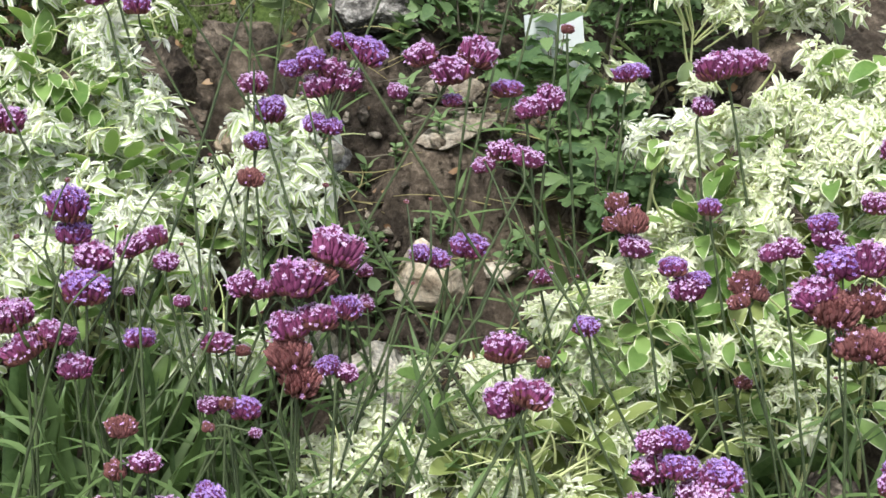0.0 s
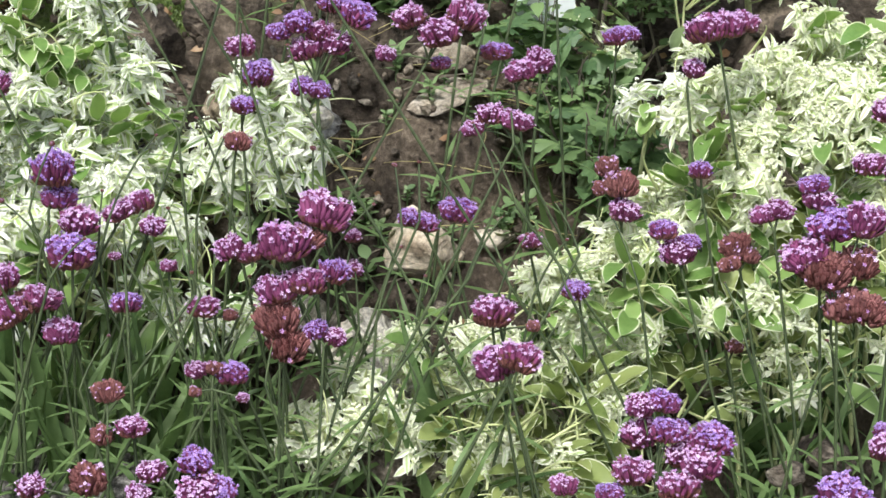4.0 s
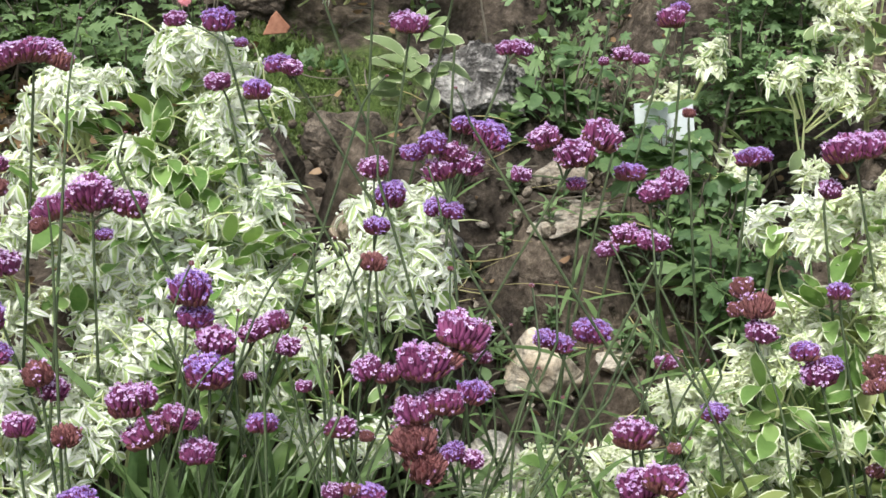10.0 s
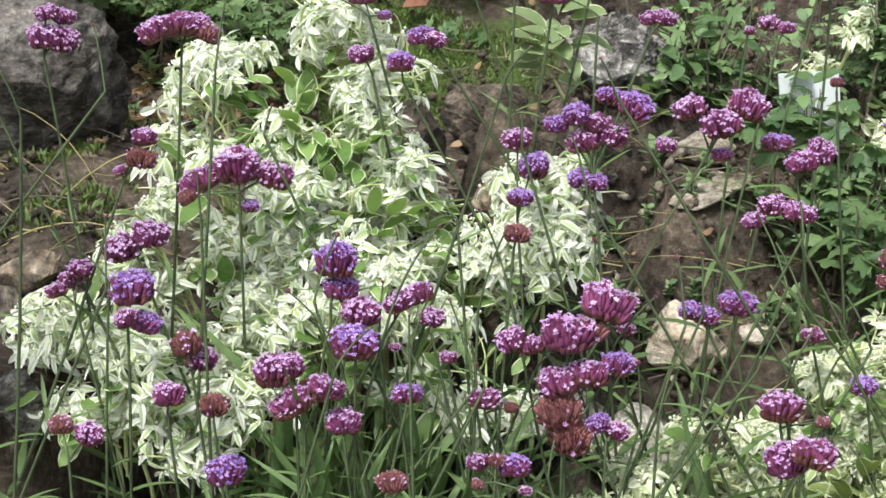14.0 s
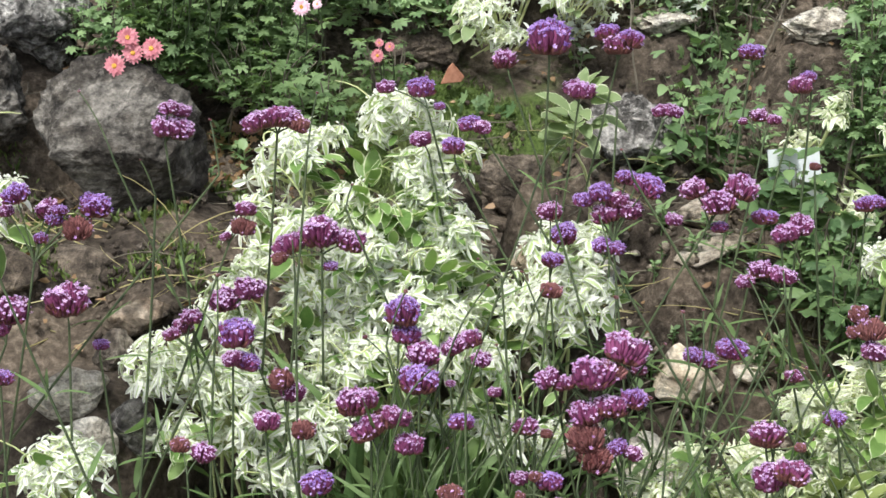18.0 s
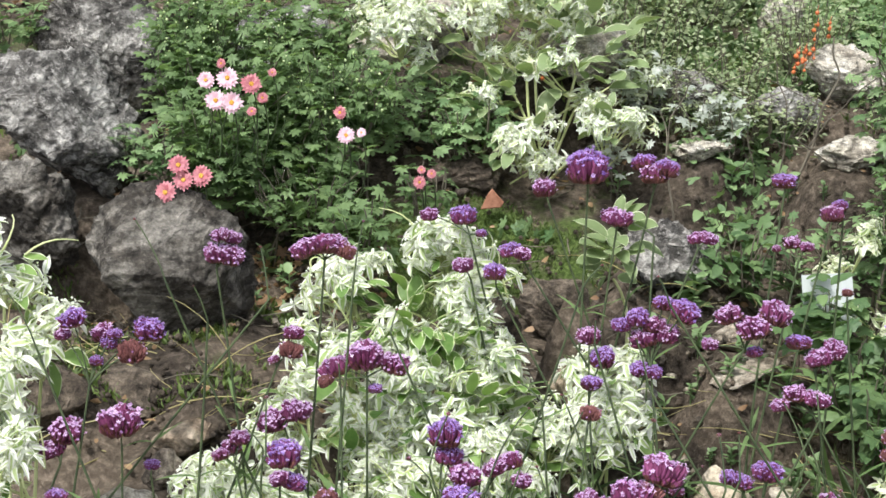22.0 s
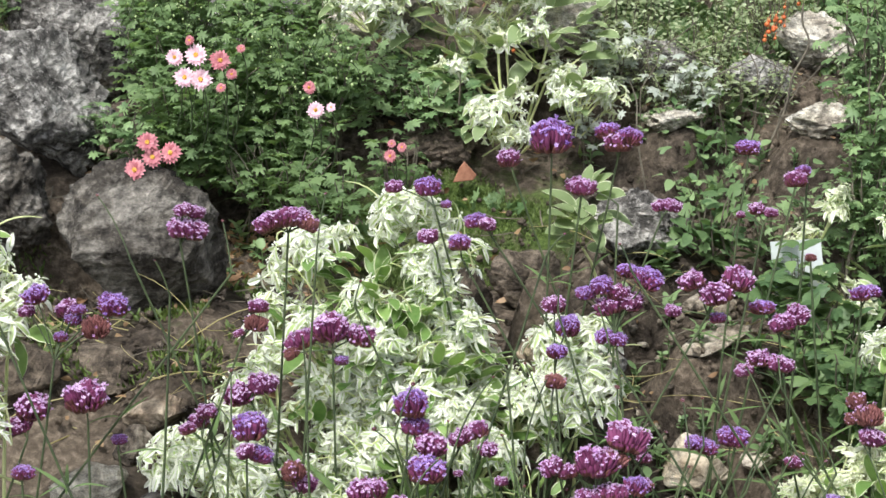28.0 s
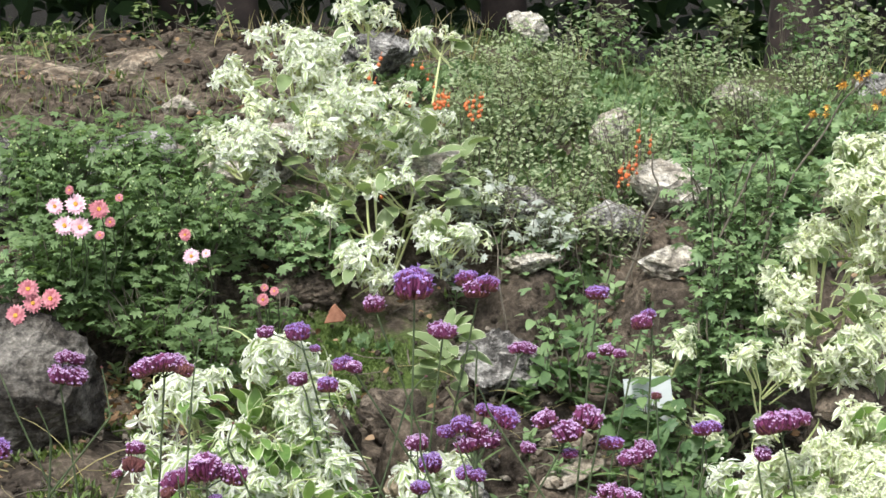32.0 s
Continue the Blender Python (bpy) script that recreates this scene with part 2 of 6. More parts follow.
SHRUB_LEAF = leaf_mat("shrub_leaf", (0.075, 0.145, 0.055), (0.26, 0.37, 0.165))
MINT_LEAF = leaf_mat("herb_leaf", (0.06, 0.12, 0.05), (0.19, 0.285, 0.112), True, 0.36)
ROSE_LEAF = leaf_mat("rose_leaf", (0.2, 0.265, 0.13), (0.46, 0.52, 0.32), True, 0.42)
GRASS = leaf_mat("grass_blade", (0.1, 0.18, 0.05), (0.3, 0.38, 0.15))
STRAW = leaf_mat("dry_grass", (0.3, 0.25, 0.1), (0.55, 0.5, 0.25))
DRY = leaf_mat("dry_leaf", (0.16, 0.08, 0.04), (0.4, 0.27, 0.15))
MOSS = leaf_mat("moss_tuft", (0.045, 0.078, 0.018), (0.155, 0.215, 0.055))
# woodland leaves: the deep shade is put into their near-black colour
SHADED_LEAF = leaf_mat("woodland_leaf_shaded", (0.014, 0.034, 0.01), (0.055, 0.1, 0.028), True, 0.1, 0.95)
BARK = plain_mat("bark", (0.02, 0.015, 0.012), (0.07, 0.05, 0.04), 12.0, 0.9, 0.02)
TWIG = plain_mat("twig", (0.07, 0.06, 0.042), (0.19, 0.165, 0.12), 50.0, 0.8)
BERRY = plain_mat("orange_berry", (0.46, 0.09, 0.025), (0.64, 0.2, 0.06), 90.0, 0.35)
SIGN_WHITE = plain_mat("label_white", (0.4, 0.44, 0.42), (0.5, 0.53, 0.51), 20.0, 0.4)
INK = plain_mat("label_print", (0.14, 0.16, 0.16), (0.18, 0.2, 0.2), 60.0)
STAKE = plain_mat("stake_metal", (0.25, 0.26, 0.25), (0.4, 0.4, 0.38), 40.0, 0.5)

# ---- mesh tools ----
def mesh_of(name, V, T, mats, M=None, smooth=True):
    """A triangle mesh from arrays of points, corners and material slots."""
    me = bpy.data.meshes.new(name)
    V, T = np.asarray(V, np.float32), np.asarray(T, np.int32)
    me.vertices.add(len(V))
    me.vertices.foreach_set("co", V.ravel())
    me.loops.add(T.size)
    me.loops.foreach_set("vertex_index", T.ravel())
    me.polygons.add(len(T))
    me.polygons.foreach_set("loop_start", np.arange(0, T.size, 3, dtype=np.int32))
    for m in mats:
        me.materials.append(m)
    if M is not None:
        me.polygons.foreach_set("material_index", np.asarray(M, np.int32))
    me.polygons.foreach_set("use_smooth", np.full(len(T), smooth))
    me.update(calc_edges=True)
    return me


def thing(name, place, label, category, group="", kind=""):
    e = new(name)
    e.empty_display_size = 0.02
    e.location = place
    return tagged(e, label, category, group, kind)


def part(name, me, parent, label="", m=None, kind=""):
    """Links a mesh as one part under a thing (m: its pose in the world) or under a part (m: its pose on it)."""
    ob = new(name, me)
    ob.parent = parent
    up = Matrix.Translation(-Vector(parent.location)) if parent.parent is None else Matrix()
    ob.matrix_basis = up @ m if m is not None else up
    return tagged(ob, label, kind=kind)


class Pile:
    """Collects copies of small templates into one mesh."""

    def __init__(self):
        self.V, self.T, self.M, self.n = [], [], [], 0

    def put(self, tpl, m=None, slot=None):
        V, T, S = tpl
        if m is not None:
            m = np.array(m)
            V = V @ m[:3, :3].T + m[:3, 3]
        self.V.append(V)
        self.T.append(T + self.n)
        self.M.append(S if slot is None else np.full(len(T), slot))
        self.n += len(V)

    def mesh(self, name, mats, smooth=True):
        return mesh_of(name, np.concatenate(self.V), np.concatenate(self.T), mats, np.concatenate(self.M), smooth)

    def template(self):
        return np.concatenate(self.V), np.concatenate(self.T), np.concatenate(self.M)


def tube(points, radii, sides=5):
    """A tapered tube along points."""
    P = np.asarray(points, float)
    R = np.broadcast_to(np.asarray(radii, float), (len(P),))
    d = np.gradient(P, axis=0)
    d /= np.linalg.norm(d, axis=1)[:, None] + 1e-9
    a = np.cross(d, (0.31, 0.95, 0.02))
    a /= np.linalg.norm(a, axis=1)[:, None] + 1e-9
    b = np.cross(d, a)
    th = np.arange(sides) * 2 * math.pi / sides
    V = (P[:, None] + R[:, None, None] * (np.cos(th)[None, :, None] * a[:, None] + np.sin(th)[None, :, None] * b[:, None])).reshape(-1, 3)
    T = []
    for i in range(len(P) - 1):
        for k in range(sides):
            p, q = i * sides + k, i * sides + (k + 1) % sides
            T += [(p, q, q + sides), (p, q + sides, p + sides)]
    return V, np.array(T), np.zeros(len(T), int)


def bend(a, b, sag=(0, 0, 0), n=8):
    """Points of a bowed line from a to b."""
    a, b, s = np.array(a, float), np.array(b, float), np.array(sag, float)
    t = np.linspace(0, 1, n)[:, None]
    return a * (1 - t) + b * t + s * 4 * t * (1 - t)


def leaf(length, width, point=0.5, fold=0.25, curl=0.2, margin=0.0, segs=5, wave=0.0, seed=0):
    """A leaf along +y from its stalk, face up (+z); slot 1 is a margin of that share of the half width."""
    rng = np.random.default_rng(seed)
    t = np.linspace(0, 1, segs + 1)
    w = width / 2 * np.sin(math.pi * (0.06 + 0.94 * t) ** point) ** 0.7
    w[0] = width * 0.06
    w[-1] = 0.0
    cols = [-1, -(1 - margin), 0, 1 - margin, 1] if margin else [-1, 0, 1]
    V = []
    for i, s in enumerate(t):
        for c in cols:
            z = abs(c) * w[i] * fold - curl * length * s * s + wave * width * rng.uniform(-1, 1)
            V.append((c * w[i], s * length, z))
    nc, T, S = len(cols), [], []
    for i in range(segs):
        for k in range(nc - 1):
            p = i * nc + k
            slot = 1 if margin and k in (0, nc - 2) else 0
            T += [(p, p + 1, p + 1 + nc), (p, p + 1 + nc, p + nc)]
            S += [slot, slot]
    return np.array(V), np.array(T), np.array(S)


def lobed_leaf(length, width, lobes=5, seed=0, deep=0.3):
    rng = np.random.default_rng(seed)
    n = lobes * 4
    V = [(0, length * 0.35, 0)]
    for i in range(n + 1):
        a = math.pi * (-0.93 + 1.86 * i / n)
        r = 1 - deep + deep * math.cos(lobes * a * 0.97) + rng.uniform(-0.08, 0.08)
        V.append((math.sin(a) * width / 2 * r * (1.1 - 0.2 * abs(a) / 3), length * 0.4 + math.cos(a) * length * 0.6 * r, -0.12 * length * r * r + rng.uniform(-0.02, 0.02) * length))
    T = [(0, i, i + 1) for i in range(1, n + 1)]
    return np.array(V), np.array(T), np.zeros(len(T), int)


def aim(place, way, spin=0.0, scale=1.0):
    """A pose at place whose +y points along way, turned by spin about it."""
    y = Vector(way).normalized()
    q = y.to_track_quat("Y", "Z")
    m = Matrix.Translation(place) @ q.to_matrix().to_4x4() @ Matrix.Rotation(spin, 4, "Y")
    return m @ Matrix.Diagonal((scale, scale, scale, 1))


def aim_up(place, way, spin=0.0, scale=(1, 1, 1)):
    """A pose at place whose +z points along way."""
    q = Vector(way).normalized().to_track_quat("Z", "Y")
    return Matrix.Translation(place) @ q.to_matrix().to_4x4() @ Matrix.Rotation(spin, 4, "Z") @ Matrix.Diagonal((*scale, 1))


def ball(r, rings=4, sides=6):
    bm = bmesh.new()
    bmesh.ops.create_uvsphere(bm, u_segments=sides, v_segments=rings, radius=r)
    bmesh.ops.triangulate(bm, faces=bm.faces)
    V = np.array([v.co[:] for v in bm.verts])
    bm.verts.index_update()
    T = np.array([[v.index for v in f.verts] for f in bm.faces])
    bm.free()
    return V, T, np.zeros(len(T), int)


# ---- ground: a bank that rises from the path to a ledge and the wood ----
BANK_Y = [-60, -1.0, 0.6, 1.2, 1.5, 1.8, 1.95, 2.12, 2.47, 2.75, 3.1, 3.6, 4.3, 4.55, 5.2, 9.0, 400]
BANK_Z = [0.0, 0.02, 0.06, 0.16, 0.27, 0.42, 0.5, 0.6, 0.72, 0.82, 0.87, 0.93, 0.96, 0.88, 0.4, 0.1, 0.0]


BEDS = []  # soil heaped under stones: x, y, reach, height


def smooth(t):
    t = min(1.0, max(0.0, t))
    return t * t * (3 - 2 * t)


def terrace(x, y):
    """A soil step that carries the stones behind the white euphorbias."""
    left = smooth((-0.36 - x) / 0.1)
    rise = smooth((y - 1.72 + 0.27 * left) / 0.09)
    return (0.24 + 0.04 * left) * rise * (1 - smooth((y - 1.8) / 0.45)) * smooth((0.155 - x) / 0.05)


def heaped(x, y):
    top = 0.0
    for bx, by, reach, high in BEDS:
        if abs(x - bx) < reach and abs(y - by) < reach:
            top = max(top, high * smooth(1.6 - 1.6 * math.hypot(x - bx, y - by) / reach))
    return top


def ground_z(x, y):
    base = float(np.interp(y, BANK_Y, BANK_Z))
    near = 1.0 if 0.8 < y < 6 else 0.3
    lump = 0.05 * noise.noise((x * 2.3, y * 2.3, 1.0)) + 0.025 * noise.noise((x * 7, y * 7, 4.0))
    dip = 0.13 * min(1, max(0, (x - 0.35) / 0.5)) * min(1, max(0, (y - 3.3) / 0.7)) if y < 6 else 0
    step = terrace(x, y) + heaped(x, y) if 1.3 < y < 3.8 else 0
    return base + lump * near - dip + step


def axis_steps(a, b, step, far):
    """Close steps between a and b, then ever wider ones out to far."""
    mid = list(np.arange(a, b + 1e-6, step))
    out, s, v = [], step, b
    while v < far:
        s *= 1.35
        v += s
        out.append(v)
    low, s, v = [], step, a
    while v > -far:
        s *= 1.35
        v -= s
        low.append(v)
    return low[::-1] + mid + out


def build_ground():
    X, Y = axis_steps(-1.7, 1.7, 0.022, 300), axis_steps(0.9, 4.6, 0.022, 300)
    V, moss, wood_shade = [], [], []
    for y in Y:
        for x in X:
            fine = 0.0
            if -1.8 < x < 1.8 and 0.8 < y < 4.8:
                fine = 0.012 * noise.noise((x * 24, y * 24, 2.0)) + 0.006 * noise.noise((x * 55, y * 55, 7.0))
            V.append((x, y, ground_z(x, y) + fine))
            d = ((x + 0.13) / 0.32) ** 2 + ((y - 2.4) / 0.2) ** 2
            k = 0.55 * math.exp(-d) + 0.2 * math.exp(-(((x + 0.75) / 0.25) ** 2 + ((y - 2.0) / 0.2) ** 2))
            k += 0.32 * min(1, max(0, (y - 2.7) / 0.4)) * (0.35 if x < 0 and y > 3.2 else 1)
            moss.append(k)
            # painted shade under the trees, fading in past the ledge
            wood_shade.append(min(1.0, max(0.0, (y - 4.3 + 0.2 * noise.noise((x * 3, y * 3, 9.0))) / 0.3)))
    nx, T = len(X), []
    for j in range(len(Y) - 1):
        for i in range(nx - 1):
            p = j * nx + i
            T += [(p, p + 1, p + 1 + nx), (p, p + 1 + nx, p + nx)]
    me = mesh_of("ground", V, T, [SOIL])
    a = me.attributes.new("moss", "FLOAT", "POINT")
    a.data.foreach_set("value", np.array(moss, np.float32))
    a = me.attributes.new("wood_shade", "FLOAT", "POINT")
    a.data.foreach_set("value", np.array(wood_shade, np.float32))
    return tagged(new("ground", me), "dark brown garden soil bank with mossy patches", "ground", kind="structure")


# ---- rocks ----
def rock_mesh(seed, mat, level=4, facets=11, rough=0.1, planes=()):
    rng = random.Random(seed)
    bm = bmesh.new()
    bmesh.ops.create_icosphere(bm, subdivisions=level, radius=1.0)
    cuts = []
    for _ in range(facets):
        n = Vector((rng.uniform(-1, 1), rng.uniform(-1, 1), rng.uniform(-0.8, 1))).normalized()
        cuts.append((n, rng.uniform(0.55, 0.85)))
    for x, y, z, d in planes:
        cuts.append((Vector((x, y, z)).normalized(), d))
    if planes:
        cuts = cuts[-len(planes):] + cuts[:3]
    off = Vector((rng.uniform(0, 50), rng.uniform(0, 50), rng.uniform(0, 50)))
    for v in bm.verts:
        p = v.co.copy()
        for n, d in cuts:
            over = p.dot(n) - d
            if over > 0:
                p -= n * over * 0.97
        slant = Vector((p.x * 1.6 + p.z * 1.2, p.y * 1.5, p.z * 2.6 - p.x * 1.4))
        r = noise.fractal(p * 1.4 + off, 0.9, 2.1, 4) * rough
        ridge = noise.ridged_multi_fractal(slant + off, 0.8, 2.2, 6, 1.0, 2.0) - 1.1
        gap, cell = noise.voronoi(slant * 0.9 + off)
        chip = noise.noise(cell[0] * 3.7) * 0.75 - max(0.0, 0.1 - gap[1] + gap[0]) * 1.6
        fine = noise.fractal(slant * 5.0 + off, 0.75, 2.2, 4) * 0.28 + (noise.ridged_multi_fractal(slant * 3.2 + off, 0.9, 2.2, 3, 1.0, 2.0) - 1.0) * 0.26
        v.co = p * (1.0 + r * 0.8 + (chip + fine) * rough + ridge * rough * 0.4)
    xs = [[v.co[k] for v in bm.verts] for k in range(3)]
    mid = Vector([(max(a) + min(a)) / 2 for a in xs])
    half = [(max(a) - min(a)) / 2 for a in xs]
    for v in bm.verts:
        q = v.co - mid
        v.co = (q.x / half[0], q.y / half[1], q.z / half[2])
    me = bpy.data.meshes.new("rock")
    bm.to_mesh(me)
    bm.free()
    me.materials.append(mat)
    me.polygons.foreach_set("use_smooth", np.full(len(me.polygons), True))
    return me


def rock(x, y, z, w, d, h, mat, seed, turn=0.0, lean=0.0, level=4, rough=0.1, label="rough grey limestone rock bedded in the soil", planes=()):
    """A stone of half sizes w, d, h about its middle, turned and leaning (degrees)."""
    gap = z - 0.8 * h - ground_z(x, y)
    if gap > 0 and y < 3.7:
        BEDS.append((x, y, 1.7 * max(w, d) + 0.02, gap + 0.004))
    ob = new("rock", rock_mesh(seed, mat, level, 11, rough, planes))
    ob.matrix_world = pose(x, y, z, 0, lean, turn) @ Matrix.Diagonal((w, d, h, 1))
    return tagged(ob, label, "rock", "rocks on the bank")


rock(-0.788, 2.36, 0.935, 0.138, 0.11, 0.13, ROCK_GREY, 61, 0, 0, 6, 0.17, "large angular grey limestone rock with white veins", planes=((0.7, -0.25, 0.66, 0.24), (-0.25, -0.4, 0.88, 0.62), (0.93, -0.2, -0.3, 0.72), (-0.5, -0.35, -0.8, 0.42), (0.05, -0.9, 0.35, 0.55), (0.5, -0.7, -0.5, 0.6)))
rock(-0.797, 2.19, 0.842, 0.085, 0.071, 0.098, ROCK_DARK, 2, 0, -10, 6, 0.18, "dark grey rock under a larger one")
rock(-0.566, 2.108, 0.775, 0.129, 0.116, 0.138, ROCK_DARK, 3, 0, 0, 6, 0.09, "large rounded grey boulder with pale lichen", planes=((0.15, -0.5, 0.85, 0.56), (0.05, -0.88, -0.47, 0.5), (0.95, -0.25, 0.1, 0.74), (-0.85, -0.35, 0.3, 0.66), (0.65, -0.4, 0.65, 0.68), (-0.8, -0.3, -0.55, 0.42), (0.5, -0.6, -0.6, 0.62)))
rock(-0.797, 2.788, 0.958, 0.127, 0.076, 0.154, ROCK_GREY, 64, 0, -8, 6, 0.13)
rock(-0.483, 2.856, 0.939, 0.075, 0.06, 0.069, ROCK_GREY, 5, 10, 20, 4, 0.10)
rock(-0.258, 2.987, 0.94, 0.104, 0.084, 0.066, ROCK_PALE, 6, 0, 5, 4, 0.10)
rock(0.199, 2.232, 0.758, 0.089, 0.071, 0.056, ROCK_GREY, 7, 15, 14, 6, 0.24)
rock(-0.131, 2.59, 0.782, 0.085, 0.07, 0.045, ROCK_EARTH, 8, 0, 0, 5, 0.2, "dark brown stone half sunk in soil")
rock(0.013, 2.155, 0.697, 0.056, 0.045, 0.061, ROCK_EARTH, 71, 0, 6, 5, 0.10)
rock(-0.086, 2.083, 0.68, 0.051, 0.041, 0.072, ROCK_EARTH, 70, 0, 4, 5, 0.08)
rock(0.286, 2.105, 0.672, 0.046, 0.041, 0.017, ROCK_SLAB, 11, 0, -5, 4, 0.12, "flat tan stone slab on the soil")
rock(0.287, 2.012, 0.66, 0.056, 0.04, 0.0115, ROCK_SLAB, 12, 20, -12, 4, 0.12, "flat tan stone slab on the soil")
rock(0.246, 1.876, 0.518, 0.047, 0.042, 0.044, ROCK_CREAM, 13, 20, -14, 5, 0.035, "angular cream limestone block on the soil", planes=((-0.75, -0.6, 0.25, 0.4), (0.55, -0.8, 0.2, 0.42), (-0.1, -0.3, 0.95, 0.42), (0.9, 0.1, 0.4, 0.5), (-0.7, 0.2, 0.65, 0.6), (0.1, -0.9, -0.4, 0.55)))
rock(0.171, 1.673, 0.494, 0.075, 0.06, 0.05, ROCK_PALE, 14, 0, 8, 5, 0.10)
rock(0.103, 1.708, 0.523, 0.041, 0.033, 0.028, ROCK_PALE, 15, 0, 8, 4, 0.10)
rock(0.037, 1.766, 0.748, 0.043, 0.035, 0.034, ROCK_CREAM, 16, 10, 0, 4, 0.10, "cream limestone rock behind white bracts")
rock(-0.22, 1.826, 0.715, 0.032, 0.025, 0.025, ROCK_CREAM, 17, 0, 0, 4, 0.10, "orange-tinted cream stone bedded in soil")
rock(-0.08, 1.86, 0.691, 0.048, 0.039, 0.019, ROCK_GREY, 18, 0, 0, 4, 0.10)
rock(0.112, 1.887, 0.681, 0.039, 0.031, 0.018, ROCK_GREY, 19, 0, 10, 4, 0.10)
rock(0.337, 1.884, 0.524, 0.026, 0.02, 0.016, ROCK_CREAM, 20, 0, 0, 4, 0.10)
rock(-0.693, 1.772, 0.736, 0.082, 0.065, 0.051, ROCK_EARTH, 22, 0, 5, 4, 0.12, "brown mossy rock on the bank")
rock(-0.568, 1.851, 0.688, 0.092, 0.073, 0.04, ROCK_EARTH, 23, 20, 5, 4, 0.10, "smooth brown rock below a grey boulder")
rock(-0.436, 1.858, 0.672, 0.063, 0.051, 0.032, ROCK_EARTH, 24, 0, 0, 4, 0.10)
rock(0.084, 2.76, 0.955, 0.085, 0.06, 0.055, ROCK_PALE, 28, 0, 0, 5, 0.18)
rock(0.55, 2.75, 0.915, 0.083, 0.06, 0.055, ROCK_PALE, 29, 0, 0, 5, 0.18, "pale weathered limestone rock among green leaves")
rock(0.259, 2.769, 0.876, 0.081, 0.065, 0.049, ROCK_GREY, 30, 0, 0, 5, 0.18)
rock(0.439, 2.693, 0.87, 0.069, 0.055, 0.037, ROCK_GREY, 31, 0, 12, 5, 0.18)
rock(0.513, 2.46, 0.858, 0.062, 0.045, 0.03, ROCK_PALE, 32, 0, 0, 5, 0.18)
rock(0.358, 3.579, 1.088, 0.05, 0.04, 0.046, ROCK_PALE, 33, 0, 0, 5, 0.18)
rock(0.009, 3.373, 1.075, 0.088, 0.07, 0.056, ROCK_GREY, 34, 0, 0, 5, 0.18)
rock(0.833, 3.456, 0.935, 0.066, 0.053, 0.046, ROCK_PALE, 35, 0, 0, 5, 0.18)
rock(0.502, 3.211, 0.928, 0.043, 0.034, 0.055, ROCK_PALE, 36, 0, 20, 5, 0.18)
rock(-0.438, 3.429, 0.953, 0.045, 0.036, 0.032, ROCK_PALE, 37, 0, 0, 4, 0.10)
rock(0.767, 2.557, 0.841, 0.058, 0.046, 0.037, ROCK_BROWN, 38, 0, 0, 4, 0.10)
rock(-0.844, 3.871, 0.949, 0.188, 0.225, 0.043, ROCK_TAN, 39, 0, 4, 4, 0.12, "long tan rock at the top of the bank")
rock(-0.64, 4.109, 0.914, 0.196, 0.235, 0.053, ROCK_TAN, 40, 0, -3, 4, 0.12, "long tan rock at the top of the bank")
rock(-0.354, 4.244, 0.906, 0.123, 0.099, 0.046, ROCK_TAN, 41, 0, 0, 4, 0.10)
rock(0.282, 2.599, 0.825, 0.057, 0.046, 0.021, ROCK_PALE, 42, 0, 0, 5, 0.18)
rock(-0.21, 2.945, 0.968, 0.068, 0.054, 0.051, ROCK_PALE, 43, 0, 0, 4, 0.10)
rock(-0.486, 2.909, 0.949, 0.102, 0.081, 0.062, ROCK_GREY, 44, 0, 0, 4, 0.10)
rock(-0.405, 2.969, 0.933, 0.046, 0.037, 0.046, ROCK_BROWN, 45, 0, 0, 4, 0.10)
rock(0.721, 2.049, 0.743, 0.05, 0.04, 0.032, ROCK_EARTH, 46, 0, 0, 4, 0.10)
rock(1.163, 3.471, 0.961, 0.06, 0.048, 0.034, ROCK_GREY, 47, 0, 0, 4, 0.10)
rock(0.72, 1.995, 0.75, 0.036, 0.029, 0.021, ROCK_EARTH, 48, 0, 0, 4, 0.10)
rock(0.579, 1.312, 0.587, 0.024, 0.019, 0.016, ROCK_BROWN, 49, 0, 0, 4, 0.10)
rock(0.529, 1.284, 0.59, 0.018, 0.015, 0.013, ROCK_BROWN, 50, 0, 0, 4, 0.10)
rock(-0.132, 1.439, 0.512, 0.093, 0.074, 0.017, ROCK_GREY, 51, 0, 0, 4, 0.10)
rock(0.184, 1.411, 0.534, 0.055, 0.044, 0.03, ROCK_BROWN, 52, 0, 0, 4, 0.10)
rock(0.498, 1.503, 0.543, 0.035, 0.028, 0.023, ROCK_BROWN, 53, 0, 0, 4, 0.10)
rock(0.571, 1.337, 0.581, 0.019, 0.015, 0.013, ROCK_BROWN, 76, 0, 0, 4, 0.10)
rock(0.723, 1.531, 0.594, 0.027, 0.022, 0.015, ROCK_PALE, 77, 0, 0, 4, 0.10)
rock(-0.483, 1.729, 0.688, 0.045, 0.036, 0.022, ROCK_TAN, 72, 0, -8, 4, 0.09, "flat tan stone lying on a brown one")
rock(-0.502, 1.686, 0.658, 0.032, 0.025, 0.033, ROCK_BROWN, 73, 0, 4, 4, 0.10)
rock(-0.545, 1.587, 0.653, 0.05, 0.04, 0.033, ROCK_PALE, 74, 0, 5, 4, 0.10)
rock(-0.512, 1.522, 0.623, 0.038, 0.03, 0.029, ROCK_PALE, 75, 0, -6, 4, 0.10)
rock(-0.463, 1.549, 0.622, 0.033, 0.026, 0.049, ROCK_GREY, 78, 0, 4, 4, 0.10)
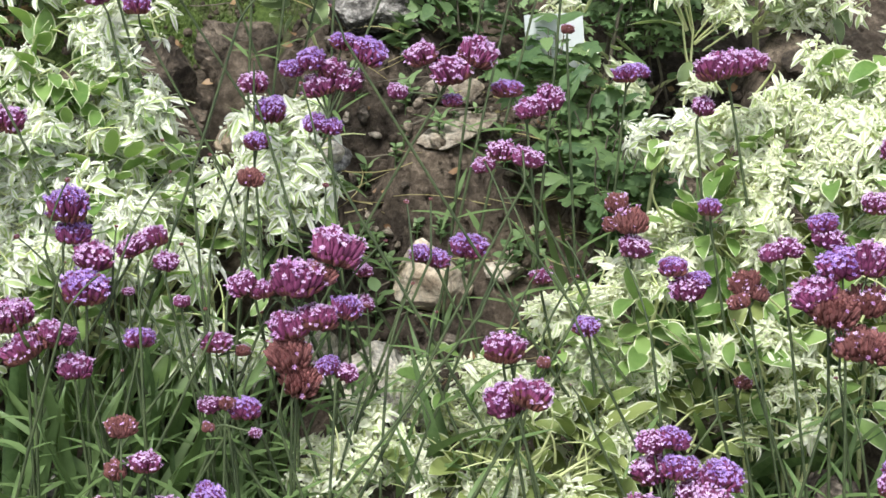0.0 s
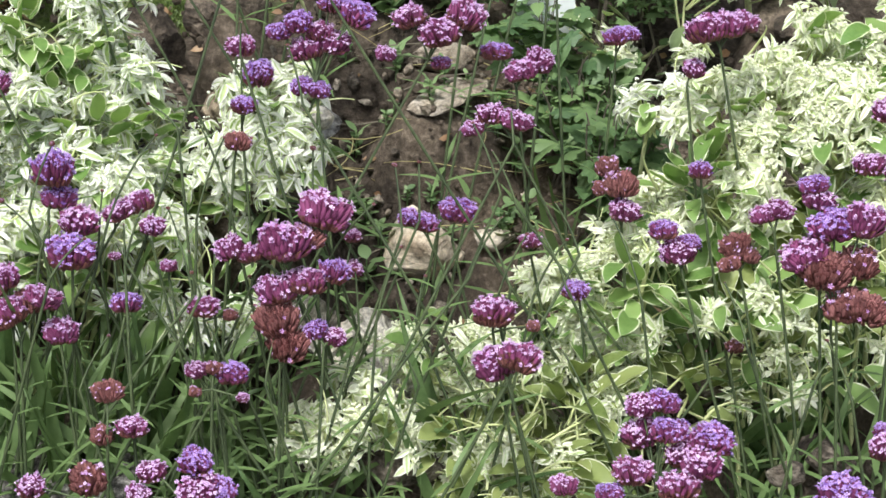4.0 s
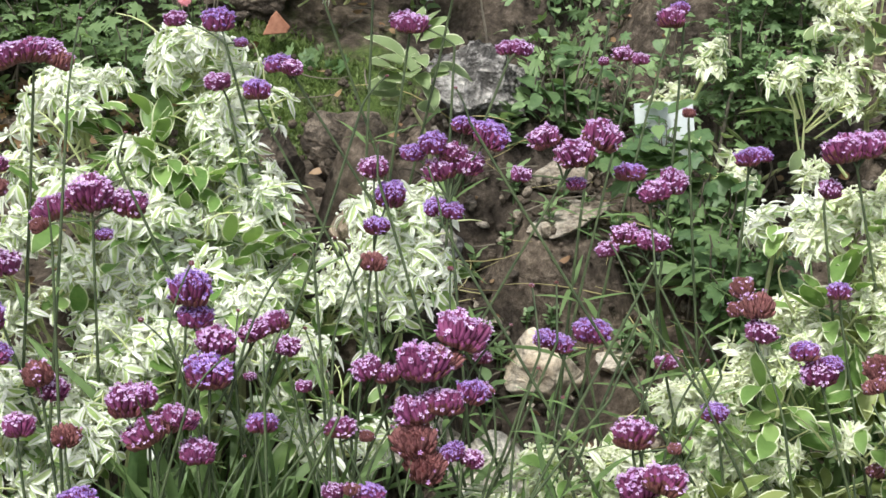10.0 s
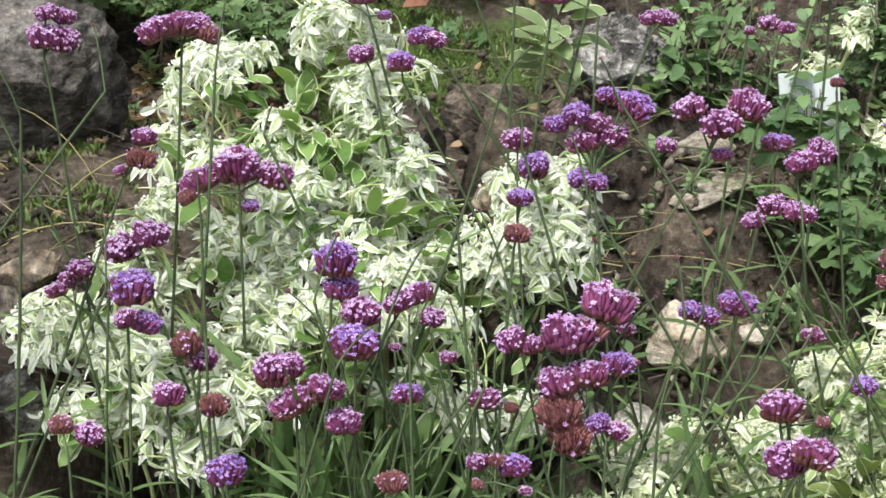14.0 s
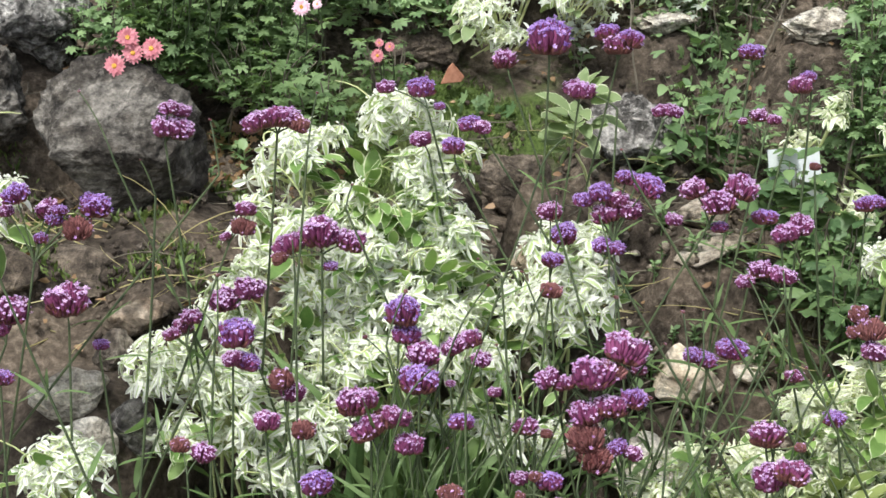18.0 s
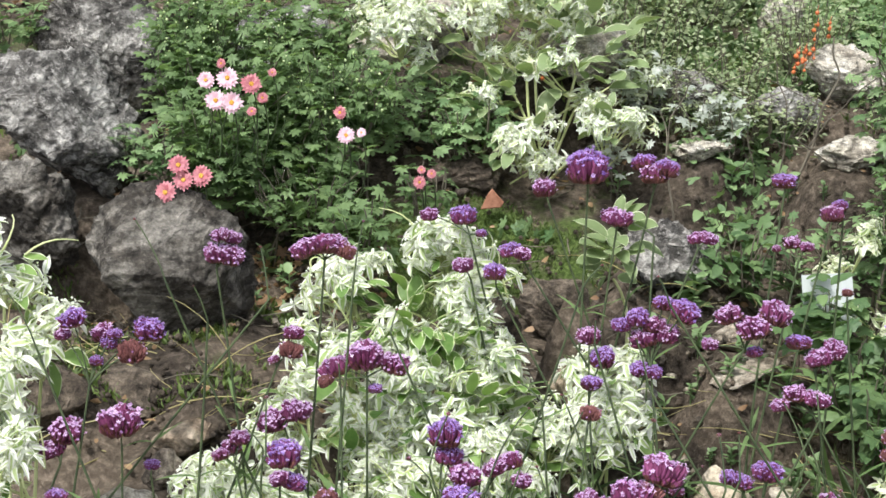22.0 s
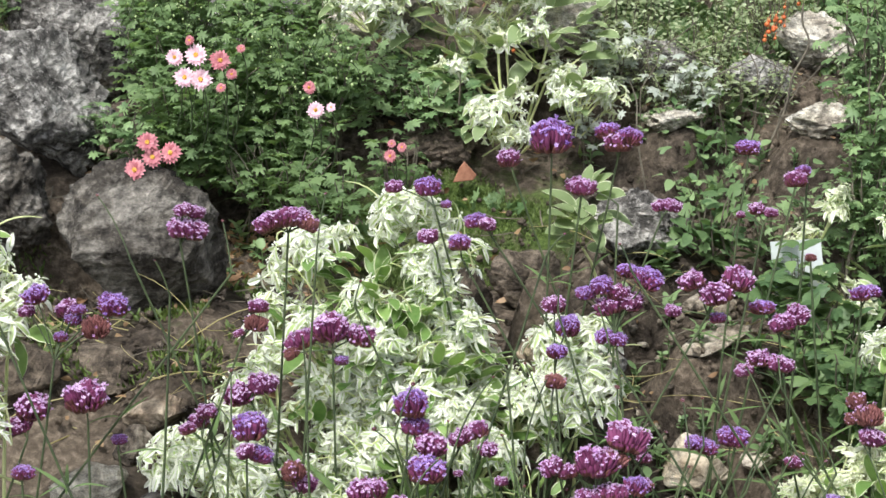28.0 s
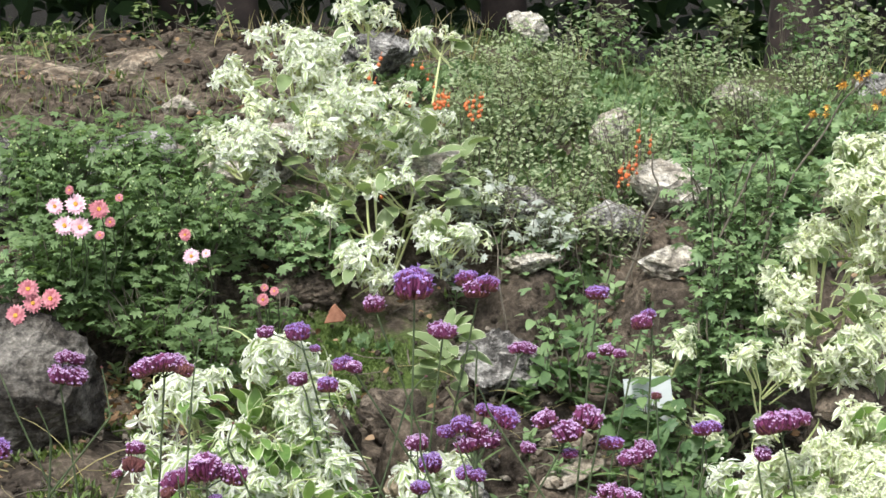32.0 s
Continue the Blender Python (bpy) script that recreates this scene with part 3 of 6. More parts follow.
rock(0.069, 1.702, 0.51, 0.035, 0.028, 0.023, ROCK_PALE, 79, 0, -10, 4, 0.10)
rock(0.179, 1.78, 0.409, 0.06, 0.048, 0.045, ROCK_PALE, 80, 0, 8, 4, 0.10)
rock(0.102, 1.851, 0.697, 0.039, 0.031, 0.015, ROCK_PALE, 81, 0, 4, 4, 0.10)

build_ground()

# ---- verbena ----
def head_templates(kind, seed):
    """Calyces and florets of a bowl-shaped, domed head of radius 1 whose stalk ends at the origin."""
    rng = random.Random(seed)
    share, bare = {"old": (0.3, 0.05), "half": (0.75, -0.22), "fresh": (0.97, -0.6)}[kind]
    cal, flo = Pile(), Pile()
    n, low = 120, 45
    for i in range(n + low):
        under = i >= n
        rho = math.sqrt((i + 0.5) / n) if not under else rng.uniform(0.88, 1.0)
        a = i * 2.39996 + rng.uniform(-0.25, 0.25)
        out = Vector((math.cos(a), math.sin(a), 0))
        lump = 1.0 + 0.24 * noise.noise(out * rho * 1.7 + Vector((seed * 3.1, 0, 0))) + rng.uniform(-0.06, 0.05)
        top = rng.uniform(0.22, 0.46) if under else 0.52 + 0.66 * math.sqrt(1 - 0.93 * rho * rho)
        tip = (out * rho + Vector((0, 0, top))) * lump
        foot = out * rho * 0.14 + Vector((0, 0, -0.08 + 0.2 * (1 - rho)))
        belly = foot.lerp(tip, 0.5) + out * 0.17 * rho * rho - Vector((0, 0, 0.1 * rho))
        V, T, S = tube([foot, belly, belly.lerp(tip, 0.55), tip], [0.05, 0.095, 0.11, 0.06], 5)
        S[:26 if under else 14] = 1
        cal.put((V, T, S))
        patch = noise.noise(out * rho * 2.3 + Vector((0, seed * 1.7, 4)))
        if patch > bare - 0.15 * rho and rng.random() < share * (0.45 if under else 1.0):
            way = (tip - belly).normalized()
            c = tip + way * rng.uniform(0.04, 0.17)
            flo.put(tube([tip, c], [0.025, 0.03], 3))
            m = np.array(aim_up(c, way + Vector((rng.uniform(-0.6, 0.6), rng.uniform(-0.6, 0.6), 0.2)), rng.uniform(0, 6), (1, 1, 1)))
            r = rng.uniform(0.085, 0.135)
            V, T = [(0, 0, -0.05)], []
            for k in range(5):
                b = k * 1.2566
                for e, q in ((-0.42, 0.8), (0.0, 1.0), (0.42, 0.8)):
                    V.append((r * q * math.cos(b + e), r * q * math.sin(b + e), rng.uniform(-0.035, 0.03)))
                T += [(0, 1 + 3 * k, 2 + 3 * k), (0, 2 + 3 * k, 3 + 3 * k)]
            flo.put((np.array(V), np.array(T), np.zeros(len(T), int)), m)
    c = cal.mesh("flower_head", [CALYX_OLD if kind == "old" else CALYX, CALYX_BASE])
    f = flo.mesh("blossom", [FLORET_PINK if kind != "fresh" else FLORET], smooth=False)
    return c, f


HEADS = {k: [head_templates(k, 10 * i + s) for s in range(3)] for i, k in enumerate(("old", "half", "fresh"))}
VB_LEAVES = [mesh_of("leaf", *[leaf(0.095, 0.011, 0.6, 0.3, c, seed=s)[k] for k in (0, 1)], [VB_LEAF]) for s, c in ((1, 0.25), (2, 0.5), (3, 0.1))]
vb_rng = random.Random(5)
VB_LABEL = {
    "old": "tall verbena with fading maroon flower heads on wiry stems",
    "half": "tall verbena with magenta flower heads dotted lavender",
    "fresh": "tall verbena with fresh violet flower heads",
}


def verbena(base, joint, heads):
    """One stem from base to joint, a branch to each head: (x, y, z, radius, kind, tilt)."""
    rng = vb_rng
    base, joint = Vector(base), Vector(joint)
    plant = thing("verbena", base, VB_LABEL[heads[0][4]], "flower", "tall verbenas on the bank")
    pile = Pile()
    sag = (rng.uniform(-0.012, 0.012), rng.uniform(-0.01, 0.01), 0)
    main = bend(base - Vector((0, 0, 0.03)), joint, sag, 10)
    pile.put(tube(main, np.linspace(0.0022, 0.0014, 10), 5))
    for x, y, z, r, kind, tilt in heads:
        tip = Vector((x, y, z))
        d = tip - joint
        if d.length > 0.004:
            pile.put(tube(bend(joint, tip - Vector((0, 0, r * 0.1)), (-d.x * 0.08, 0, d.length * 0.03), 6), np.linspace(0.0012, 0.0009, 6), 4))
        up = Vector((math.sin(radians(tilt)), rng.uniform(-0.1, 0.35), math.cos(radians(tilt))))
        calyx, flor = rng.choice(HEADS[kind])
        m = aim_up(tip - up.normalized() * r * 0.55, up, rng.uniform(0, 6.3), (r, r * rng.uniform(0.8, 1.0), r * rng.uniform(0.78, 1.0)))
        h = part("flower_head", calyx, plant, "", m)
        part("blossom", flor, h, "", Matrix())
    part("stem", pile.mesh("stem", [VB_STEM]), plant)
    for t in (2, 3, 4, 5, 6, 7):
        if rng.random() < 0.75:
            a = rng.uniform(0, 6.3)
            for k in (0, 1):
                way = (math.cos(a + k * math.pi), math.sin(a + k * math.pi), rng.uniform(0.2, 0.9))
                part("leaf", rng.choice(VB_LEAVES), plant, "", aim(main[t], way, 0, rng.uniform(0.6, 1.2) * (1.2 - 0.1 * t)))


verbena((-0.355, 1.527, 0.284), (-0.275, 1.596, 0.985), [(-0.299, 1.587, 1.001, 0.016, "half", -25), (-0.281, 1.596, 1.006, 0.02, "half", -5), (-0.264, 1.611, 1.001, 0.019, "half", 10), (-0.251, 1.605, 0.994, 0.014, "old", 25)])
verbena((-0.36, 1.498, 0.269), (-0.4, 1.57, 0.984), [(-0.399, 1.574, 1.002, 0.017, "half", -5), (-0.383, 1.578, 0.998, 0.016, "half", 15), (-0.394, 1.575, 1.025, 0.011, "half", -10), (-0.382, 1.59, 1.016, 0.011, "half", 10)])
verbena((-0.613, 1.425, 0.242), (-0.331, 1.544, 0.869), [(-0.314, 1.552, 0.89, 0.016, "old", 8), (-0.312, 1.563, 0.906, 0.013, "half", 0), (-0.334, 1.545, 0.879, 0.007, "half", -20)])
verbena((-0.227, 1.484, 0.264), (-0.227, 1.573, 0.843), [(-0.23, 1.588, 0.865, 0.023, "half", 0), (-0.268, 1.583, 0.853, 0.021, "half", -25), (-0.276, 1.56, 0.845, 0.011, "old", -30), (-0.193, 1.587, 0.855, 0.018, "half", 15), (-0.217, 1.574, 0.829, 0.009, "fresh", 0)])
verbena((-0.126, 1.446, 0.25), (-0.325, 1.536, 0.797), [(-0.309, 1.535, 0.818, 0.018, "half", 5), (-0.34, 1.546, 0.8, 0.019, "half", -10)])
verbena((-0.289, 1.398, 0.232), (-0.381, 1.505, 0.759), [(-0.375, 1.517, 0.792, 0.014, "half", 0), (-0.386, 1.523, 0.777, 0.013, "half", 0), (-0.398, 1.509, 0.772, 0.011, "half", -20)])
verbena((-0.368, 1.354, 0.217), (-0.321, 1.452, 0.762), [(-0.318, 1.474, 0.79, 0.023, "fresh", 0), (-0.321, 1.445, 0.774, 0.012, "half", -20), (-0.307, 1.46, 0.762, 0.015, "fresh", 20)])
verbena((-0.179, 1.286, 0.191), (-0.263, 1.439, 0.715), [(-0.267, 1.444, 0.748, 0.016, "old", -10), (-0.256, 1.452, 0.729, 0.015, "half", 20)])
verbena((-0.24, 1.311, 0.201), (-0.282, 1.401, 0.696), [(-0.28, 1.405, 0.716, 0.015, "half", 0)])
verbena((-0.17, 1.322, 0.205), (-0.241, 1.404, 0.687), [(-0.241, 1.417, 0.699, 0.015, "old", 0)])
verbena((-0.306, 1.207, 0.163), (-0.363, 1.349, 0.68), [(-0.372, 1.371, 0.705, 0.012, "old", 0), (-0.347, 1.368, 0.697, 0.014, "half", 10)])
verbena((-0.202, 1.337, 0.21), (-0.136, 1.484, 0.769), [(-0.131, 1.5, 0.805, 0.023, "fresh", 0), (-0.127, 1.496, 0.778, 0.017, "fresh", 5)])
verbena((-0.208, 1.326, 0.206), (-0.119, 1.471, 0.74), [(-0.108, 1.474, 0.765, 0.02, "half", 5)])
verbena((-0.093, 1.318, 0.203), (-0.111, 1.426, 0.739), [(-0.112, 1.431, 0.755, 0.024, "fresh", 0)])
verbena((-0.391, 1.408, 0.236), (-0.078, 1.497, 0.742), [(-0.075, 1.498, 0.762, 0.015, "half", -20), (-0.056, 1.514, 0.763, 0.016, "half", -15)])
verbena((0.064, 1.388, 0.229), (-0.043, 1.475, 0.74), [(-0.042, 1.49, 0.749, 0.012, "half", 0)])
verbena((-0.157, 1.312, 0.201), (-0.157, 1.39, 0.683), [(-0.185, 1.417, 0.734, 0.023, "half", 0), (-0.169, 1.401, 0.709, 0.02, "half", -30), (-0.152, 1.412, 0.714, 0.016, "old", 0), (-0.136, 1.406, 0.723, 0.017, "half", 20)])
verbena((-0.043, 1.274, 0.187), (-0.122, 1.391, 0.679), [(-0.122, 1.403, 0.687, 0.016, "half", 0)])
verbena((-0.161, 1.261, 0.182), (-0.065, 1.406, 0.699), [(-0.065, 1.422, 0.706, 0.015, "fresh", 0)])
verbena((0.056, 1.302, 0.197), (-0.027, 1.458, 0.708), [(-0.027, 1.458, 0.723, 0.008, "half", 0)])
verbena((0.009, 1.344, 0.213), (-0.077, 1.464, 0.722), [(-0.077, 1.471, 0.728, 0.006, "half", 0)])
verbena((0.05, 1.672, 0.356), (-0.106, 1.737, 0.967), [(-0.114, 1.754, 0.987, 0.017, "fresh", 0), (-0.156, 1.748, 0.991, 0.012, "half", 0), (-0.091, 1.745, 0.966, 0.007, "fresh", 0)])
verbena((0.042, 1.642, 0.341), (-0.104, 1.71, 0.916), [(-0.114, 1.713, 0.936, 0.013, "half", -5)])
verbena((0.228, 1.618, 0.329), (-0.072, 1.699, 0.91), [(-0.074, 1.699, 0.932, 0.017, "fresh", 0)])
verbena((0.336, 1.638, 0.339), (-0.035, 1.728, 0.93), [(-0.055, 1.742, 0.945, 0.014, "fresh", -10), (-0.039, 1.724, 0.947, 0.012, "half", 10)])
verbena((0.126, 1.59, 0.315), (0.126, 1.735, 0.965), [(0.083, 1.744, 0.987, 0.017, "half", 0)])
verbena((-0.1, 1.644, 0.342), (0.18, 1.725, 0.95), [(0.181, 1.741, 0.962, 0.012, "half", -10), (0.195, 1.733, 0.963, 0.011, "half", 10)])
verbena((0.041, 1.484, 0.264), (0.041, 1.612, 0.795), [(0.042, 1.644, 0.869, 0.015, "half", 0), (0.058, 1.637, 0.842, 0.017, "fresh", 0), (0.044, 1.611, 0.82, 0.013, "fresh", 0)])
verbena((0.005, 1.407, 0.236), (0.035, 1.526, 0.798), [(0.039, 1.531, 0.817, 0.014, "old", 5)])
verbena((0.168, 1.461, 0.256), (0.114, 1.598, 0.848), [(0.106, 1.615, 0.878, 0.018, "half", -15), (0.131, 1.616, 0.885, 0.019, "half", 10), (0.119, 1.616, 0.894, 0.014, "half", 0), (0.079, 1.619, 0.893, 0.012, "fresh", 0), (0.098, 1.613, 0.904, 0.014, "fresh", 0), (0.13, 1.624, 0.92, 0.014, "fresh", 10), (0.154, 1.61, 0.913, 0.018, "fresh", 25), (0.1, 1.598, 0.845, 0.013, "fresh", -10), (0.117, 1.596, 0.841, 0.012, "fresh", 10)])
verbena((-0.127, 1.46, 0.255), (0.22, 1.559, 0.886), [(0.202, 1.573, 0.925, 0.017, "half", -20), (0.229, 1.557, 0.916, 0.021, "half", -10), (0.256, 1.57, 0.927, 0.021, "half", 20), (0.179, 1.559, 0.892, 0.01, "half", 0), (0.232, 1.562, 0.881, 0.01, "fresh", 0)])
verbena((0.363, 1.488, 0.265), (0.309, 1.583, 0.846), [(0.313, 1.586, 0.865, 0.017, "half", -15), (0.333, 1.598, 0.869, 0.016, "half", 20), (0.29, 1.597, 0.88, 0.015, "fresh", 0)])
verbena((0.607, 1.422, 0.241), (0.3, 1.537, 0.813), [(0.263, 1.544, 0.822, 0.012, "half", -20), (0.281, 1.549, 0.834, 0.014, "half", 0), (0.304, 1.535, 0.834, 0.016, "half", 5)])
verbena((0.162, 1.589, 0.314), (0.31, 1.743, 0.93), [(0.304, 1.761, 0.948, 0.012, "half", 0), (0.32, 1.748, 0.946, 0.009, "half", 0), (0.283, 1.757, 0.941, 0.007, "half", 0)])
verbena((0.217, 1.616, 0.328), (0.349, 1.75, 0.976), [(0.352, 1.761, 0.986, 0.016, "half", 0)])
verbena((0.417, 1.519, 0.28), (0.357, 1.661, 0.907), [(0.359, 1.672, 0.914, 0.008, "old", 0)])
verbena((0.062, 1.282, 0.19), (0.08, 1.404, 0.736), [(0.117, 1.426, 0.793, 0.024, "half", 18), (0.08, 1.41, 0.773, 0.026, "half", 4), (0.101, 1.415, 0.775, 0.017, "old", 15), (0.03, 1.413, 0.765, 0.015, "half", -25), (0.048, 1.411, 0.76, 0.013, "half", -10)])
verbena((0.074, 1.295, 0.195), (0.074, 1.364, 0.666), [(0.073, 1.398, 0.73, 0.021, "half", -15), (0.1, 1.398, 0.738, 0.019, "half", 5), (0.125, 1.403, 0.744, 0.016, "fresh", 15), (0.072, 1.384, 0.707, 0.021, "old", -10), (0.082, 1.374, 0.688, 0.022, "old", 8)])
verbena((0.436, 1.388, 0.229), (0.218, 1.489, 0.73), [(0.199, 1.493, 0.752, 0.011, "fresh", -10), (0.215, 1.497, 0.744, 0.013, "fresh", 10)])
verbena((0.345, 1.419, 0.24), (0.243, 1.512, 0.718), [(0.249, 1.528, 0.742, 0.018, "fresh", 5)])
verbena((0.462, 1.409, 0.237), (0.318, 1.494, 0.709), [(0.317, 1.494, 0.725, 0.012, "half", 0)])
verbena((0.437, 1.34, 0.211), (0.357, 1.428, 0.69), [(0.352, 1.428, 0.706, 0.013, "fresh", 0)])
verbena((0.389, 1.247, 0.177), (0.266, 1.36, 0.701), [(0.266, 1.366, 0.719, 0.019, "half", 5), (0.301, 1.352, 0.712, 0.008, "old", 0)])
verbena((0.392, 1.166, 0.154), (0.268, 1.268, 0.705), [(0.259, 1.284, 0.716, 0.02, "half", -14), (0.278, 1.274, 0.727, 0.019, "half", 14)])
verbena((0.075, 1.211, 0.164), (0.114, 1.371, 0.683), [(0.107, 1.383, 0.694, 0.011, "fresh", -8), (0.125, 1.383, 0.687, 0.011, "half", 8)])
verbena((0.129, 1.339, 0.211), (0.006, 1.405, 0.693), [(0.006, 1.405, 0.71, 0.015, "half", 0), (0.03, 1.408, 0.698, 0.008, "old", 0)])
verbena((0.052, 1.22, 0.167), (0.016, 1.357, 0.652), [(-0.001, 1.367, 0.665, 0.01, "half", 0), (0.031, 1.357, 0.667, 0.015, "fresh", 0)])
verbena((-0.205, 1.239, 0.174), (-0.217, 1.3, 0.684), [(-0.219, 1.315, 0.689, 0.017, "fresh", 0)])
verbena((0.641, 1.47, 0.259), (0.5, 1.554, 0.897), [(0.485, 1.555, 0.917, 0.02, "half", -8), (0.505, 1.559, 0.92, 0.02, "half", 0), (0.524, 1.564, 0.921, 0.016, "half", 12)])
verbena((0.581, 1.449, 0.251), (0.47, 1.549, 0.862), [(0.477, 1.557, 0.876, 0.013, "half", 0)])
verbena((0.364, 1.559, 0.299), (0.419, 1.649, 0.855), [(0.418, 1.65, 0.873, 0.013, "fresh", -5), (0.434, 1.658, 0.874, 0.011, "fresh", 5)])
verbena((0.623, 1.352, 0.216), (0.478, 1.488, 0.782), [(0.477, 1.493, 0.798, 0.014, "fresh", 0)])
verbena((0.68, 1.288, 0.192), (0.623, 1.364, 0.886), [(0.608, 1.38, 0.907, 0.015, "half", -15), (0.625, 1.378, 0.902, 0.017, "half", 0), (0.64, 1.368, 0.914, 0.017, "half", 12)])
verbena((0.615, 1.207, 0.163), (0.615, 1.324, 0.845), [(0.611, 1.335, 0.867, 0.013, "half", -10), (0.628, 1.337, 0.863, 0.015, "half", 10)])
verbena((0.575, 1.081, 0.14), (0.575, 1.175, 0.668), [(0.581, 1.202, 0.69, 0.01, "fresh", 0), (0.572, 1.176, 0.691, 0.014, "half", 0)])
verbena((0.587, 1.159, 0.153), (0.637, 1.288, 0.796), [(0.639, 1.301, 0.808, 0.011, "fresh", 0)])
verbena((0.599, 1.214, 0.165), (0.547, 1.343, 0.823), [(0.543, 1.357, 0.847, 0.013, "fresh", -10), (0.548, 1.353, 0.835, 0.015, "half", 5), (0.591, 1.356, 0.866, 0.015, "half", 0)])
verbena((0.611, 1.221, 0.168), (0.51, 1.348, 0.805), [(0.502, 1.358, 0.817, 0.012, "half", -15), (0.517, 1.356, 0.823, 0.012, "half", 15)])
verbena((0.621, 1.258, 0.181), (0.443, 1.396, 0.741), [(0.427, 1.414, 0.775, 0.014, "fresh", 0), (0.441, 1.41, 0.757, 0.018, "half", -10), (0.452, 1.409, 0.763, 0.01, "fresh", 10)])
verbena((0.627, 1.22, 0.167), (0.489, 1.365, 0.756), [(0.485, 1.378, 0.778, 0.016, "old", -10), (0.477, 1.362, 0.767, 0.012, "old", -20), (0.497, 1.371, 0.77, 0.011, "old", 15)])
verbena((0.571, 1.132, 0.149), (0.553, 1.28, 0.757), [(0.553, 1.321, 0.826, 0.022, "fresh", -10), (0.578, 1.314, 0.832, 0.021, "half", 10), (0.529, 1.312, 0.801, 0.021, "half", -20), (0.544, 1.3, 0.793, 0.023, "old", 0), (0.564, 1.287, 0.766, 0.023, "old", 0), (0.576, 1.266, 0.772, 0.019, "old", 10), (0.575, 1.305, 0.798, 0.021, "old", 0)])
verbena((0.453, 1.416, 0.239), (0.41, 1.516, 0.727), [(0.399, 1.554, 0.774, 0.014, "old", -5), (0.409, 1.526, 0.768, 0.019, "old", 0), (0.411, 1.514, 0.746, 0.016, "half", 0), (0.393, 1.545, 0.756, 0.012, "old", -20)])
verbena((0.433, 1.07, 0.138), (0.391, 1.211, 0.633), [(0.381, 1.248, 0.693, 0.014, "half", -10), (0.4, 1.247, 0.696, 0.014, "fresh", 10), (0.382, 1.243, 0.668, 0.017, "half", -15), (0.403, 1.229, 0.679, 0.016, "fresh", 5), (0.415, 1.222, 0.66, 0.016, "half", -15), (0.43, 1.226, 0.666, 0.015, "half", 5), (0.442, 1.227, 0.671, 0.018, "fresh", 15), (0.426, 1.204, 0.661, 0.018, "half", 0)])
verbena((0.408, 1.045, 0.134), (0.373, 1.193, 0.635), [(0.369, 1.206, 0.655, 0.018, "half", 0), (0.405, 1.189, 0.647, 0.017, "half", 0), (0.312, 1.213, 0.636, 0.012, "half", 0), (0.348, 1.196, 0.638, 0.013, "fresh", 0)])
verbena((0.53, 1.014, 0.129), (0.53, 1.128, 0.665), [(0.526, 1.13, 0.678, 0.021, "fresh", 0)])
verbena((0.575, 1.305, 0.199), (0.507, 1.427, 0.623), [(0.511, 1.427, 0.641, 0.01, "old", 0)])
verbena((-0.004, 1.483, 0.264), (0.141, 1.556, 0.648), [(0.148, 1.571, 0.656, 0.013, "half", 0), (0.15, 1.586, 0.685, 0.01, "half", 0)])
verbena((-0.076, 1.202, 0.161), (-0.076, 1.303, 0.646), [(-0.076, 1.324, 0.673, 0.014, "old", 0), (-0.082, 1.308, 0.637, 0.012, "old", 0), (-0.054, 1.299, 0.651, 0.014, "half", 0)])
verbena((-0.089, 1.113, 0.145), (-0.089, 1.218, 0.629), [(-0.087, 1.234, 0.643, 0.018, "old", 0), (-0.133, 1.229, 0.64, 0.013, "half", 0)])
verbena((-0.01, 1.089, 0.142), (-0.01, 1.219, 0.626), [(0.002, 1.242, 0.652, 0.015, "fresh", 10), (-0.034, 1.238, 0.646, 0.013, "half", 0), (0.004, 1.223, 0.637, 0.019, "half", -5), (0.023, 1.227, 0.631, 0.015, "fresh", 5), (-0.046, 1.224, 0.631, 0.012, "half", 0)])
verbena((0.014, 1.187, 0.158), (0.014, 1.339, 0.661), [(0.016, 1.35, 0.678, 0.009, "old", 0), (-0.001, 1.335, 0.662, 0.007, "old", 0), (0.041, 1.333, 0.656, 0.006, "half", 0)])
verbena((-0.165, 1.334, 0.209), (-0.165, 1.409, 0.718), [(-0.169, 1.412, 0.74, 0.014, "half", 0)])
verbena((-0.705, 1.298, 0.196), (-0.529, 1.44, 0.893), [(-0.545, 1.451, 0.97, 0.015, "fresh", -10), (-0.559, 1.46, 0.947, 0.01, "half", 0), (-0.518, 1.477, 0.941, 0.013, "half", -10), (-0.502, 1.464, 0.945, 0.009, "fresh", 0), (-0.465, 1.476, 0.945, 0.017, "fresh", 10), (-0.483, 1.461, 0.925, 0.018, "old", 0), (-0.509, 1.466, 0.933, 0.01, "fresh", 0), (-0.522, 1.452, 0.917, 0.009, "fresh", 0)])
verbena((-0.517, 1.283, 0.19), (-0.496, 1.431, 0.82), [(-0.497, 1.437, 0.851, 0.027, "half", 0)])
verbena((-0.817, 1.281, 0.19), (-0.565, 1.421, 0.804), [(-0.56, 1.438, 0.838, 0.021, "half", 10), (-0.576, 1.432, 0.819, 0.016, "half", -20)])
verbena((-0.424, 1.351, 0.215), (-0.472, 1.461, 0.769), [(-0.473, 1.475, 0.776, 0.009, "fresh", 0)])
verbena((-0.565, 1.266, 0.184), (-0.565, 1.382, 0.774), [(-0.564, 1.388, 0.78, 0.014, "fresh", 0)])
verbena((0.002, 1.622, 0.331), (0.044, 1.774, 1.015), [(0.043, 1.774, 1.043, 0.03, "fresh", 0), (0.034, 1.783, 1.047, 0.015, "half", -20)])
verbena((0.198, 1.727, 0.383), (-0.005, 1.789, 0.991), [(-0.011, 1.804, 1.008, 0.017, "half", 0)])
